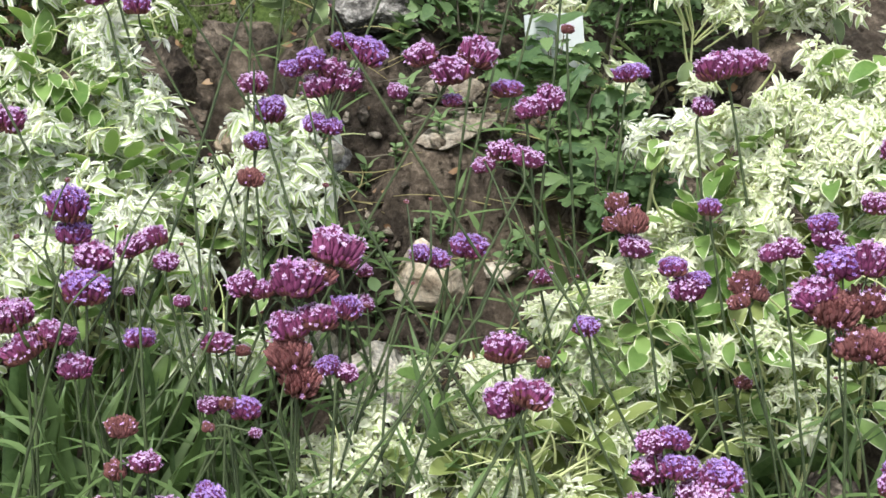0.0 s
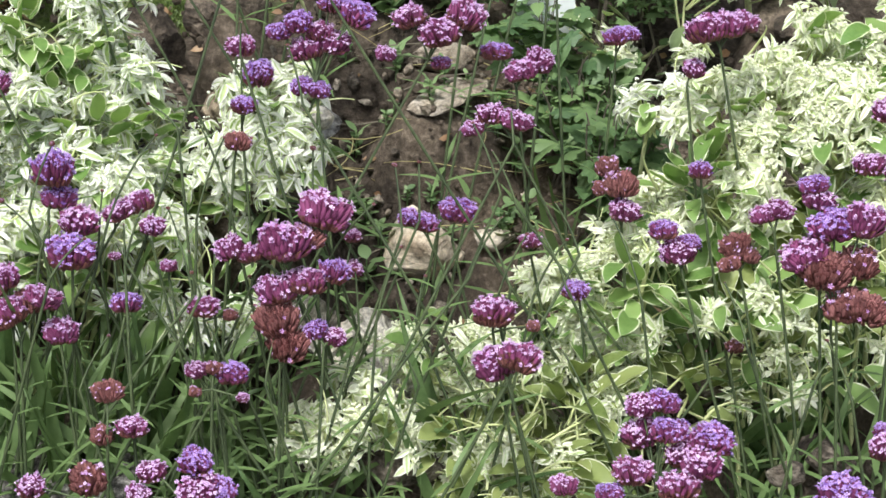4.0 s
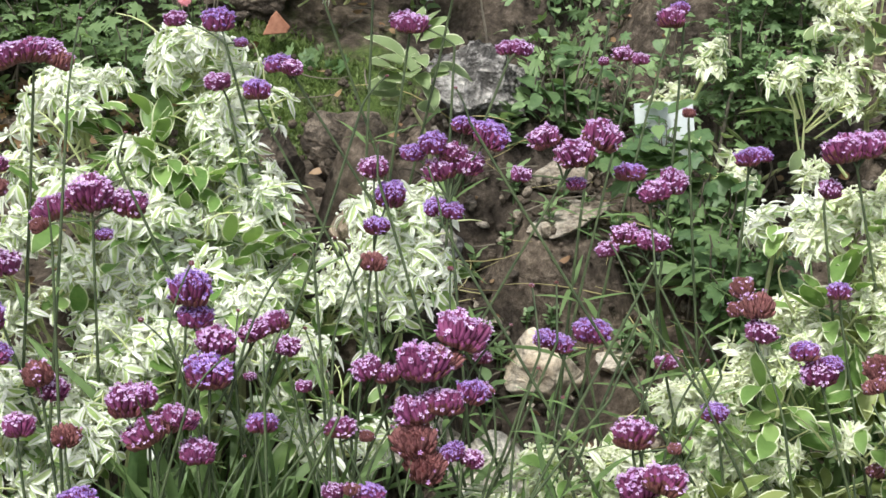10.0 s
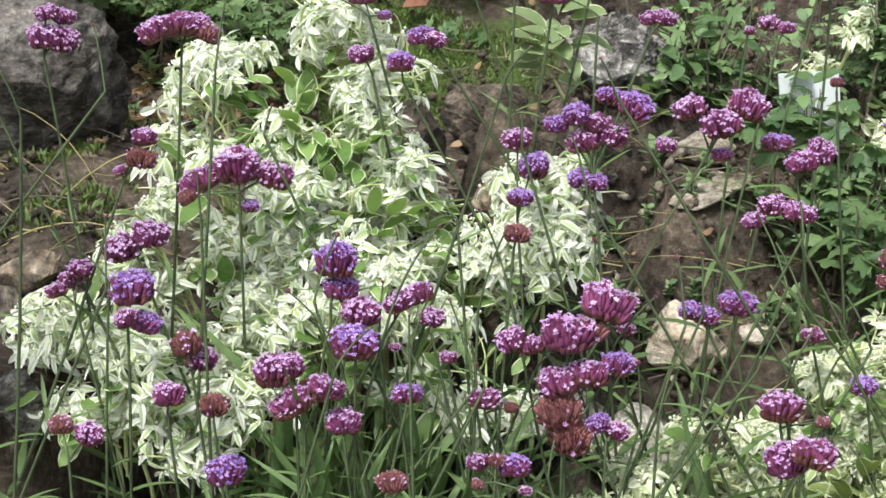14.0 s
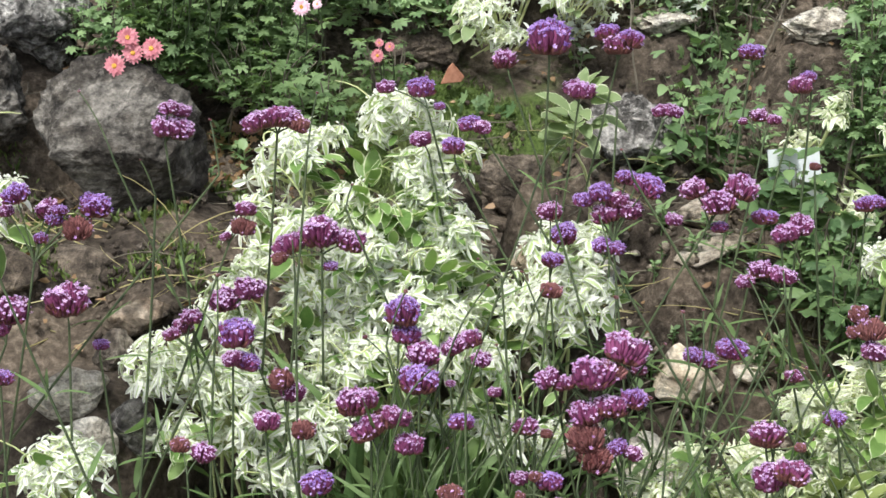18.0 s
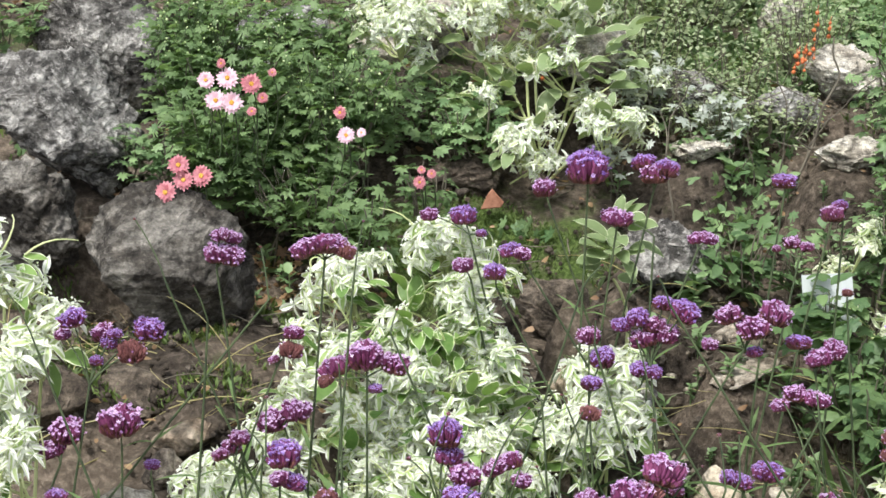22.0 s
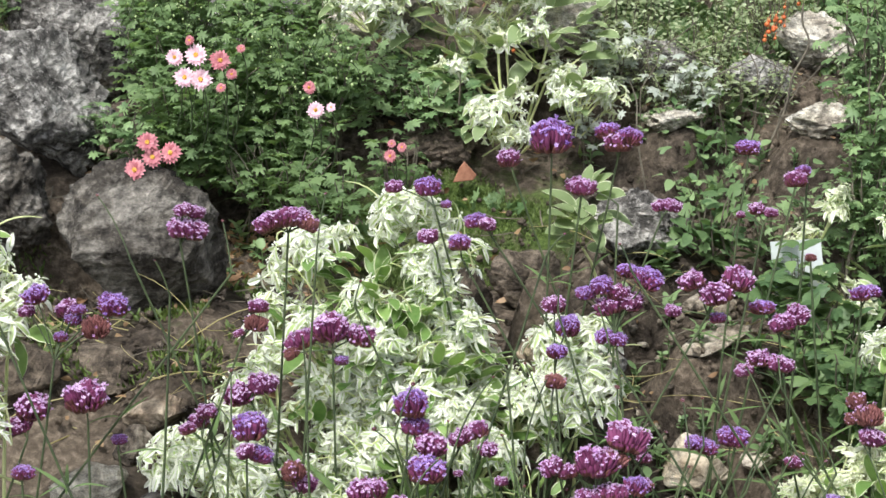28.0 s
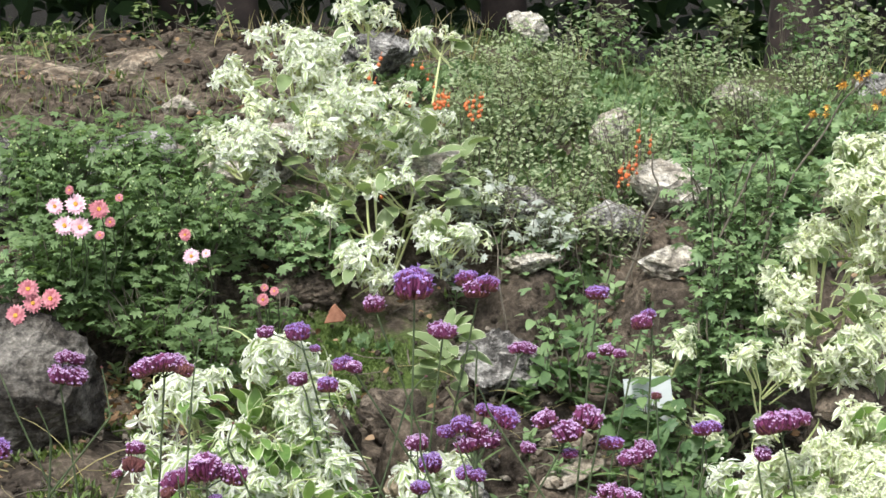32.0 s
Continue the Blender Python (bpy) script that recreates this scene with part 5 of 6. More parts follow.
euphorbia((0.509, 2.186, 0.623), [
    (0.46, 2.132, 0.772, 0.055, 0.044, 0.073, 12, 2),
    (0.494, 2.08, 0.721, 0.06, 0.04, 0.054, 12, 2),
    (0.589, 2.056, 0.768, 0.054, 0.043, 0.081, 14, 3),
], FINE_CREAM, GREY_LEAVES, "pale bushy euphorbia with fine cream bracts")
euphorbia((0.098, 2.1, 0.588), [
    (0.097, 2.042, 0.834, 0.035, 0.028, 0.065, 0, 26),
], SMALL_SPRAYS, GREY_LEAVES, "grey-green leafy euphorbia shoot")
euphorbia((0.423, 1.467, 0.258), [
    (0.421, 1.516, 0.585, 0.075, 0.051, 0.064, 10, 50),
    (0.332, 1.492, 0.549, 0.069, 0.046, 0.057, 12, 44),
    (0.47, 1.457, 0.553, 0.069, 0.046, 0.057, 2, 18),
    (0.239, 1.405, 0.502, 0.078, 0.031, 0.039, 10, 40),
    (0.348, 1.398, 0.524, 0.066, 0.027, 0.033, 8, 36),
], CREAM_SPRAYS, LIME_LEAVES, "sprawling lime-green euphorbia with tangled pale stems")
euphorbia((0.649, 1.59, 0.315), [
    (0.54, 1.57, 0.684, 0.076, 0.052, 0.065, 5, 40),
    (0.62, 1.524, 0.655, 0.076, 0.056, 0.07, 4, 32),
    (0.589, 1.485, 0.586, 0.076, 0.047, 0.058, 1, 14),
    (0.657, 1.578, 0.717, 0.059, 0.048, 0.059, 16, 30),
], CREAM_SPRAYS, LIME_LEAVES, "sprawling lime-green euphorbia with tangled pale stems")
euphorbia((-0.188, 1.754, 0.397), [
    (-0.19, 1.72, 0.83, 0.075, 0.035, 0.04, 0, 30),
    (-0.113, 1.662, 0.743, 0.07, 0.042, 0.052, 0, 24),
], SPRAYS, EU_LEAVES)
euphorbia((0.736, 1.641, 0.34), [
    (0.718, 1.644, 0.874, 0.066, 0.043, 0.054, 36, 14),
    (0.679, 1.59, 0.815, 0.071, 0.038, 0.047, 30, 18),
    (0.719, 1.532, 0.778, 0.053, 0.042, 0.064, 26, 20),
    (0.688, 1.513, 0.711, 0.064, 0.042, 0.053, 12, 26),
], CREAM_SPRAYS)
euphorbia((0.699, 1.542, 0.291), [
    (0.634, 1.505, 0.652, 0.064, 0.038, 0.047, 2, 10),
    (0.711, 1.46, 0.636, 0.047, 0.037, 0.053, 3, 10),
], CREAM_SPRAYS, LIME_LEAVES, "sprawling lime-green euphorbia with tangled pale stems")
euphorbia((-0.508, 1.436, 0.246), [
    (-0.503, 1.401, 0.638, 0.062, 0.036, 0.045, 22, 6),
])

# ---- leafy bushes ----
MUM_TPL = [lobed_leaf(0.032, 0.026, 7, s, 0.24) for s in range(4)]
MINT_TPL = [leaf(0.028, 0.018, 0.85, 0.2, c, 0, 5, 0.05, s) for s, c in ((1, 0.2), (2, 0.45), (3, 0.0))] + [lobed_leaf(0.032, 0.026, 3, s) for s in (7, 8)]
ROSE_TPL = [leaf(0.0145, 0.0085, 0.85, 0.3, c, 0, 3, 0.03, s) for s, c in ((1, 0.2), (2, 0.4), (3, 0.0))]
HERB_TPL = [lobed_leaf(0.046, 0.034, 7, s, 0.13) for s in (7, 8, 9)] + [lobed_leaf(0.04, 0.034, 5, 5, 0.16), leaf(0.046, 0.028, 0.85, 0.2, 0.3, 0, 6, 0.07, 3)]


def bush(name, base, mounds, tpls, mat, label, category="shrub", stem_mat=TWIG, seed=1, stem_r=0.002, droop=0.2, shoots=10):
    """A bush of upright shoots with leaves in steps along them. mounds: (x, y, z, half width, half depth, half height, leaves)."""
    rng = random.Random(seed)
    base = Vector(base)
    plant = thing(name, base, label, category)
    stems, fol = Pile(), Pile()
    for x, y, z, rx, ry, rz, n in mounds:
        mid = Vector((x, y, z))
        per = max(4, n // shoots)
        for s in range(shoots):
            d = Vector((rng.uniform(-1, 1), rng.uniform(-1, 1), rng.uniform(-0.2, 1)))
            if d.length > 1:
                d.normalize()
            tip = mid + Vector((d.x * rx, d.y * ry, d.z * rz))
            low = Vector((mid.x + d.x * rx * 0.6, mid.y + d.y * ry * 0.5, mid.z - rz))
            line = bend(low, tip, (rng.uniform(-0.2, 0.2) * rx, 0, 0.05 * rz), 9)
            stems.put(tube(line, np.linspace(stem_r, stem_r * 0.45, 9), 4))
            if s % 6 == 0:
                foot = Vector((low.x + rng.uniform(-0.04, 0.04), low.y + 0.02, 0))
                foot.z = ground_z(foot.x, foot.y) - 0.02
                if foot.z < low.z:
                    stems.put(tube(bend(foot, low, (0, 0, 0), 5), np.linspace(stem_r, stem_r * 0.8, 5), 5))
            for k in range(per):
                f = 0.15 + 0.85 * (k + rng.random()) / per
                p = Vector(line[min(8, int(f * 8.99))]) + Vector((rng.gauss(0, 1), rng.gauss(0, 1), rng.gauss(0, 1))) * 0.018
                a = k * 2.4 + rng.uniform(-0.5, 0.5)
                way = Vector((math.cos(a), math.sin(a) - 0.2, rng.uniform(-0.4, 0.7) - droop * (1 - f)))
                fol.put(rng.choice(tpls), aim(p, way, rng.uniform(-0.5, 0.5), rng.uniform(0.6, 1.15) * (1.1 - 0.35 * f)))
    part("stem", stems.mesh("stem", [stem_mat]), plant, kind="stuff")
    part("foliage", fol.mesh("foliage", [mat]), plant, kind="stuff")
    return plant


def buds(plant, mid, half, n, seed):
    """Thin stalks with pale green buds above a bush."""
    rng = random.Random(seed)
    pile = Pile()
    for _ in range(n):
        p = Vector(mid) + Vector((rng.uniform(-1, 1) * half[0], rng.uniform(-1, 1) * half[1], rng.uniform(-1, 1) * half[2]))
        pile.put(tube(bend(p - Vector((rng.uniform(-0.03, 0.03), -0.01, 0.04)), p, (0.004, 0, 0), 4), 0.0005, 4), None, 0)
        pile.put(ball(rng.uniform(0.0014, 0.0026), 4, 6), Matrix.Translation(p), 1)
    part("bud", pile.mesh("bud", [VB_STEM, BRACT_GREEN]), plant, "pale unopened buds on thin stalks", kind="stuff")


def daisy(plant, place, r, way, petal, seed):
    """A double daisy: a ring of petals round a yellow eye."""
    rng = random.Random(seed)
    pet = Pile()
    for ring, n, k in ((0, 17, 1.0), (1, 12, 0.75)):
        for i in range(n):
            a = i * 2 * math.pi / n + ring * 0.2
            d = Vector((math.cos(a), math.sin(a), 0.15 + 0.35 * ring + rng.uniform(-0.1, 0.1)))
            pet.put(leaf(r * k * rng.uniform(0.85, 1.05), r * 0.36, 1.2, 0.25, 0.15, 0, 4), aim((0.1 * r * d.x, 0.1 * r * d.y, 0), d))
    m = aim_up(place, way)
    h = part("flower", pet.mesh("flower", [petal]), plant, "pink daisy flower with yellow eye", m)
    eye = Pile()
    eye.put(ball(r * 0.23, 5, 9), Matrix.Diagonal((1, 1, 0.6, 1)) @ Matrix.Translation((0, 0, 0.05 * r)))
    for i in range(24):
        a, q = i * 2.4, r * 0.2 * math.sqrt(i / 24)
        eye.put(ball(r * 0.045, 3, 5), Matrix.Translation((q * math.cos(a), q * math.sin(a), r * 0.17)))
    part("flower_eye", eye.mesh("flower_eye", [YELLOW]), h, "", Matrix())
    st = Pile()
    st.put(tube(bend(Vector(place) - Vector((0.01, -0.03, 0.12)), place, (0.01, 0, 0), 6), 0.0012, 4))
    part("flower_stalk", st.mesh("flower_stalk", [VB_STEM]), plant)


def weed(x, y, seed, n=9, size=1.0, tpls=MINT_TPL, mat=SHRUB_LEAF, label="small green weed seedling in the soil", name="weed"):
    """A small rosette of leaves on the ground."""
    rng = random.Random(seed)
    z = ground_z(x, y)
    plant = thing(name, (x, y, z), label, "weed", "weeds on the bank")
    fol = Pile()
    for i in range(n):
        a = i * 2.4
        p = Vector((x, y, z + 0.008 + 0.045 * size * i / n))
        fol.put(tube([Vector((x, y, z - 0.01)), p], [0.0012, 0.001], 4))
        way = (math.cos(a), math.sin(a), 0.25 + 0.6 * i / n)
        fol.put(rng.choice(tpls), aim(p, way, rng.uniform(-0.4, 0.4), size * rng.uniform(0.6, 1.0)))
    part("foliage", fol.mesh("foliage", [mat]), plant)


def box(pile, x0, x1, y0, y1, z0, z1, m=None):
    V = np.array([(x, y, z) for x in (x0, x1) for y in (y0, y1) for z in (z0, z1)], float)
    T = np.array([(0, 1, 3), (0, 3, 2), (4, 6, 7), (4, 7, 5), (0, 4, 5), (0, 5, 1), (2, 3, 7), (2, 7, 6), (0, 2, 6), (0, 6, 4), (1, 5, 7), (1, 7, 3)])
    pile.put((V, T, np.zeros(12, int)), m)


def plant_label(place):
    """A white label plate on a metal stake, tipped back, with print that cannot be read."""
    x, y, z = place
    foot = Vector((x + 0.005, y + 0.012, ground_z(x, y)))
    t = thing("plant_label", foot, "white plant label plate on a grey metal stake", "label")
    m = pose(x, y, z, -25, 0, 8)
    plate = Pile()
    box(plate, -0.038, 0.038, -0.0015, 0.0015, -0.04, 0.04, m)
    part("plate", plate.mesh("plate", [SIGN_WHITE], False), t)
    ink = Pile()
    for i, (a, b) in enumerate(((-0.024, 0.004), (0.006, 0.03))):
        box(ink, a, b, -0.0024, -0.0018, 0.008 - i * 0.022, 0.0105 - i * 0.022, m)
    part("print", ink.mesh("print", [INK], False), t, "rows of unreadable print")
    st = Pile()
    st.put(tube([foot - Vector((0, 0, 0.04)), foot + Vector((0, 0, 0.02)), Vector((x, y + 0.006, z))], 0.004, 6))
    part("stake", st.mesh("stake", [STAKE]), t)


def shard(place):
    """A broken piece of terracotta standing on edge."""
    x, y, z = place
    bm = bmesh.new()
    out = [(-0.02, 0, -0.014), (0.016, 0.004, -0.013), (0.021, 0, -0.004), (0.002, 0.002, 0.02), (-0.006, 0, 0.012)]
    f = bm.faces.new([bm.verts.new(v) for v in out])
    r = bmesh.ops.extrude_face_region(bm, geom=[f])
    for v in r["geom"]:
        if isinstance(v, bmesh.types.BMVert):
            v.co += Vector((0.002, 0.014, -0.001))
    bmesh.ops.recalc_face_normals(bm, faces=bm.faces)
    bmesh.ops.bevel(bm, geom=list(bm.edges), offset=0.0012, segments=1, affect="EDGES")
    me = bpy.data.meshes.new("terracotta_shard")
    bm.to_mesh(me)
    bm.free()
    me.materials.append(BRICK)
    ob = new("terracotta_shard", me)
    ob.matrix_world = pose(x, y, z, -12, 0, 10)
    tagged(ob, "broken piece of orange terracotta on mossy soil", "shard")


def hips(places, parent):
    for x, y, z, r in places:
        b = Pile()
        b.put(ball(r, 6, 8), Matrix.Translation((x, y, z)))
        b.put(tube(bend((x, y, z + r), (x + 0.003, y + 0.004, z + r + 0.008), (0, 0, 0.001), 4), 0.0005, 4))
        part("rose_hip", b.mesh("rose_hip", [BERRY]), parent, "small round orange hip")


def yellow_flower(place, seed):
    """A small ragged yellow flower on a short stalk."""
    rng = random.Random(seed)
    x, y, z = place
    t = thing("yellow_flower", (x, y, z), "small orange-yellow flower on an arching branch", "flower", "yellow flowers")
    pet = Pile()
    for i in range(6):
        a = i * 1.05
        pet.put(leaf(0.008, 0.006, 0.8, 0.3, 0.2, 0, 4), aim((x, y, z), (math.cos(a), rng.uniform(-0.6, 0.2), math.sin(a))))
    part("petals", pet.mesh("petals", [YELLOW]), t)
    st = Pile()
    st.put(tube(bend((x, y, z), (x - 0.012, y + 0.01, z - 0.03), (0.003, 0, 0), 4), 0.0009, 4))
    part("stalk", st.mesh("stalk", [TWIG]), t)


def branch(points, r, name="branch", label="bare thin grey branch", mat=TWIG):
    """A long thin arching branch that stands in the ground."""
    x, y, z = points[0]
    t = thing(name, (x, y, z), label, "branch")
    P = np.array(points)
    s = np.linspace(0, len(P) - 1, 4 * len(P))
    line = np.stack([np.interp(s, range(len(P)), P[:, k]) for k in range(3)], 1)
    line += np.stack([0.004 * np.sin(s * 5.0), 0.003 * np.cos(s * 4.0), 0 * s], 1)
    b = Pile()
    b.put(tube(line, np.linspace(r, r * 0.5, len(line)), 6))
    part("stem", b.mesh("stem", [mat]), t)
    return t


mum = bush("chrysanthemum", (-0.448, 2.34, 0.675), [
    (-0.507, 2.514, 0.963, 0.163, 0.085, 0.106, 1500),
    (-0.438, 2.463, 0.869, 0.152, 0.084, 0.104, 1150),
    (-0.534, 2.418, 0.892, 0.084, 0.068, 0.084, 650),
    (-0.383, 2.374, 0.818, 0.102, 0.052, 0.065, 220),
    (-0.592, 2.592, 1.033, 0.089, 0.063, 0.079, 700),
    (-0.327, 2.518, 0.941, 0.096, 0.061, 0.077, 680),
    (-0.433, 2.721, 1.002, 0.122, 0.049, 0.061, 600),
], MUM_TPL, MUM_LEAF, "leafy chrysanthemum bush with pink daisy flowers", "flower bush", seed=3, shoots=26)
daisy(mum, (-0.495, 2.321, 1.024), 0.0177, (-0.237, -1, 0.494), MUM_PINK, 0)
daisy(mum, (-0.514, 2.309, 0.991), 0.0168, (0.142, -1, 0.53), MUM_PINK, 1)
daisy(mum, (-0.49, 2.314, 0.986), 0.0178, (0.244, -1, 0.496), MUM_PINK, 2)
daisy(mum, (-0.528, 2.313, 1.023), 0.0138, (-0.03, -1, 0.351), MUM_PINK, 3)
daisy(mum, (-0.459, 2.326, 1.013), 0.0168, (0.272, -1, 0.569), MUM_RED, 4)
daisy(mum, (-0.547, 2.14, 0.937), 0.0159, (0.288, -1, 0.674), MUM_RED, 5)
daisy(mum, (-0.566, 2.125, 0.899), 0.0169, (-0.249, -1, 0.541), MUM_RED, 6)
daisy(mum, (-0.54, 2.136, 0.915), 0.0159, (-0.008, -1, 0.602), MUM_RED, 7)
daisy(mum, (-0.514, 2.144, 0.919), 0.0169, (-0.273, -1, 0.564), MUM_RED, 8)
daisy(mum, (-0.311, 2.311, 0.933), 0.0138, (0.066, -1, 0.449), MUM_PINK, 9)
daisy(mum, (-0.287, 2.315, 0.936), 0.0079, (-0.225, -1, 0.574), MUM_PINK, 10)
daisy(mum, (-0.32, 2.318, 0.968), 0.0108, (-0.271, -1, 0.435), MUM_RED, 11)
daisy(mum, (-0.196, 2.304, 0.857), 0.0108, (-0.284, -1, 0.423), MUM_RED, 12)
daisy(mum, (-0.177, 2.309, 0.87), 0.0079, (-0.15, -1, 0.548), MUM_RED, 13)
daisy(mum, (-0.193, 2.309, 0.876), 0.0069, (0.11, -1, 0.583), MUM_RED, 14)
bush("chrysanthemum", (-0.293, 2.267, 0.65), [
    (-0.293, 2.278, 0.802, 0.063, 0.043, 0.054, 130),
    (-0.188, 2.35, 0.835, 0.046, 0.036, 0.046, 60),
], MUM_TPL, MUM_LEAF, "young chrysanthemum shoots without flowers", "plant", seed=4)
bush("mint", (0.421, 1.9, 0.473), [
    (0.444, 1.987, 0.667, 0.056, 0.045, 0.056, 50),
    (0.476, 1.884, 0.652, 0.054, 0.043, 0.054, 60),
    (0.482, 2.09, 0.67, 0.088, 0.047, 0.059, 75),
    (0.497, 1.838, 0.614, 0.04, 0.027, 0.033, 30),
], HERB_TPL, MINT_LEAF, "green toothed-leaf herb beside a plant label", "herb", seed=5, shoots=18)
bush("mint", (0.458, 1.909, 0.478), [
    (0.436, 1.98, 0.672, 0.072, 0.055, 0.05, 66),
    (0.466, 1.863, 0.651, 0.06, 0.048, 0.06, 100),
    (0.316, 2.209, 0.764, 0.067, 0.036, 0.045, 70),
], HERB_TPL, MINT_LEAF, "green toothed-leaf herb beside a plant label", "herb", seed=6, shoots=18)
bush("shrub", (0.544, 2.084, 0.579), [
    (0.573, 2.284, 1.037, 0.094, 0.075, 0.103, 500),
    (0.578, 2.202, 0.917, 0.074, 0.059, 0.111, 700),
    (0.553, 2.148, 0.821, 0.082, 0.066, 0.101, 600),
    (0.423, 2.241, 0.752, 0.075, 0.038, 0.047, 40),
], ROSE_TPL + MUM_TPL, SHRUB_LEAF, "green shrub with small leaves and thin grey stems", "shrub", seed=7, stem_r=0.0022, shoots=20)
rose = bush("rose_bush", (0.4, 2.664, 0.789), [
    (0.283, 3.056, 1.061, 0.174, 0.102, 0.128, 2565),
    (0.347, 3.253, 1.071, 0.122, 0.078, 0.098, 1755),
    (0.181, 2.896, 0.971, 0.134, 0.08, 0.1, 1080),
    (0.518, 2.909, 0.983, 0.101, 0.081, 0.101, 945),
    (0.362, 2.818, 0.917, 0.11, 0.07, 0.088, 810),
    (0.214, 2.731, 0.921, 0.085, 0.06, 0.075, 675),
], ROSE_TPL, ROSE_LEAF, "thorny rose bush with fine leaves and orange hips", "shrub", seed=8, shoots=34, stem_r=0.0012)
bush("shrub", (0.761, 3.145, 0.875), [
    (0.761, 3.154, 0.897, 0.183, 0.068, 0.086, 700),
    (0.858, 2.81, 0.896, 0.124, 0.063, 0.079, 700),
    (0.965, 3.108, 0.952, 0.134, 0.059, 0.073, 500),
    (0.628, 2.76, 0.869, 0.099, 0.053, 0.066, 360),
    (0.728, 2.569, 0.843, 0.084, 0.05, 0.063, 300),
], MINT_TPL + MUM_TPL, SHRUB_LEAF, "low green shrub on the bank", "shrub", seed=9, shoots=20)
bush("groundcover", (-0.533, 2.998, 0.855), [
    (-0.524, 3.209, 0.939, 0.159, 0.049, 0.061, 330),
    (-0.669, 3.08, 0.948, 0.131, 0.057, 0.071, 300),
    (-0.338, 3.137, 0.963, 0.072, 0.038, 0.048, 130),
], MUM_TPL, MUM_LEAF, "low green ground cover along the ledge", "plant", seed=10, shoots=20)
bush("groundcover", (-0.198, 2.614, 0.771), [
    (-0.21, 2.674, 0.892, 0.116, 0.05, 0.063, 240),
    (-0.114, 2.573, 0.875, 0.092, 0.041, 0.051, 160),
], MUM_TPL, SHRUB_LEAF, "low dark green leafy plant below white euphorbia", "plant", seed=12, shoots=16)
bush("groundcover", (-0.934, 2.804, 0.828), [
    (-0.952, 2.804, 1.018, 0.086, 0.043, 0.054, 200),
    (-0.632, 2.344, 0.905, 0.046, 0.029, 0.037, 120),
], MUM_TPL, SHRUB_LEAF, "bright green leafy plant between grey rocks", "plant", seed=13, shoots=12)
bush("mint", (0.391, 2.054, 0.561), [
    (0.375, 2.03, 0.735, 0.036, 0.022, 0.03, 30),
    (0.408, 2.03, 0.765, 0.014, 0.012, 0.035, 16),
], HERB_TPL, MINT_LEAF, "leafy herb shoots in front of a plant label", "herb", seed=31, shoots=8, stem_r=0.001)
plant_label((0.413, 2.066, 0.748))
shard((-0.083, 2.473, 0.771))
weed(0.18, 1.865, 0, 7, 1.0)
weed(0.226, 2.162, 1, 8, 1.2)
weed(0.229, 2.099, 2, 9, 0.9)
weed(0.176, 2.049, 3, 10, 0.8)
weed(0.345, 1.989, 4, 11, 1.0)
weed(0.374, 1.994, 5, 7, 0.9)
weed(0.124, 2.014, 6, 8, 0.8)
weed(0.342, 1.885, 7, 9, 1.0)
weed(0.378, 1.898, 8, 10, 0.8)
weed(0.228, 2.162, 9, 11, 1.2)
weed(0.166, 2.127, 10, 7, 0.8)
weed(0.458, 2.014, 11, 8, 1.0)
weed(0.487, 1.976, 12, 9, 1.0)
weed(0.327, 2.536, 13, 10, 1.2)
weed(0.385, 2.627, 14, 11, 1.0)
weed(0.282, 2.581, 15, 7, 1.0)
weed(0.337, 2.45, 16, 8, 1.1)
weed(0.419, 2.506, 17, 9, 1.0)
weed(0.136, 2.582, 18, 10, 0.9)
weed(-0.454, 2.367, 19, 11, 1.0)
weed(-0.411, 2.311, 20, 7, 1.0)
weed(-0.537, 2.157, 21, 8, 0.8)
hips([(0.115, 2.689, 1.104, 0.004), (0.12, 2.688, 1.103, 0.005), (0.117, 2.687, 1.094, 0.004), (0.114, 2.69, 1.116, 0.004), (0.111, 2.688, 1.096, 0.003), (0.123, 2.687, 1.099, 0.004), (0.125, 2.688, 1.105, 0.004), (0.122, 2.69, 1.118, 0.004), (0.106, 2.693, 1.132, 0.003), (0.108, 2.687, 1.094, 0.004), (0.133, 2.689, 1.113, 0.003), (0.132, 2.687, 1.098, 0.003)], rose)
hips([(0.128, 2.689, 1.112, 0.003), (0.112, 2.689, 1.105, 0.003), (0.123, 2.69, 1.114, 0.004), (0.106, 2.688, 1.101, 0.004), (0.187, 2.682, 1.086, 0.003), (0.189, 2.683, 1.097, 0.004), (0.179, 2.685, 1.106, 0.004), (0.176, 2.68, 1.072, 0.003), (0.195, 2.685, 1.113, 0.003), (0.172, 2.682, 1.081, 0.004), (0.177, 2.684, 1.096, 0.004), (0.169, 2.682, 1.079, 0.003)], rose)
hips([(0.187, 2.68, 1.078, 0.004), (0.169, 2.686, 1.104, 0.003), (0.165, 2.685, 1.095, 0.004), (0.176, 2.68, 1.072, 0.004), (0.19, 2.68, 1.079, 0.003), (0.19, 2.685, 1.112, 0.003), (0.164, 2.685, 1.1, 0.004), (0.163, 2.685, 1.097, 0.004), (0.193, 2.682, 1.089, 0.003), (0.165, 2.684, 1.092, 0.004), (0.095, 2.695, 1.146, 0.003), (0.068, 2.699, 1.172, 0.003)], rose)
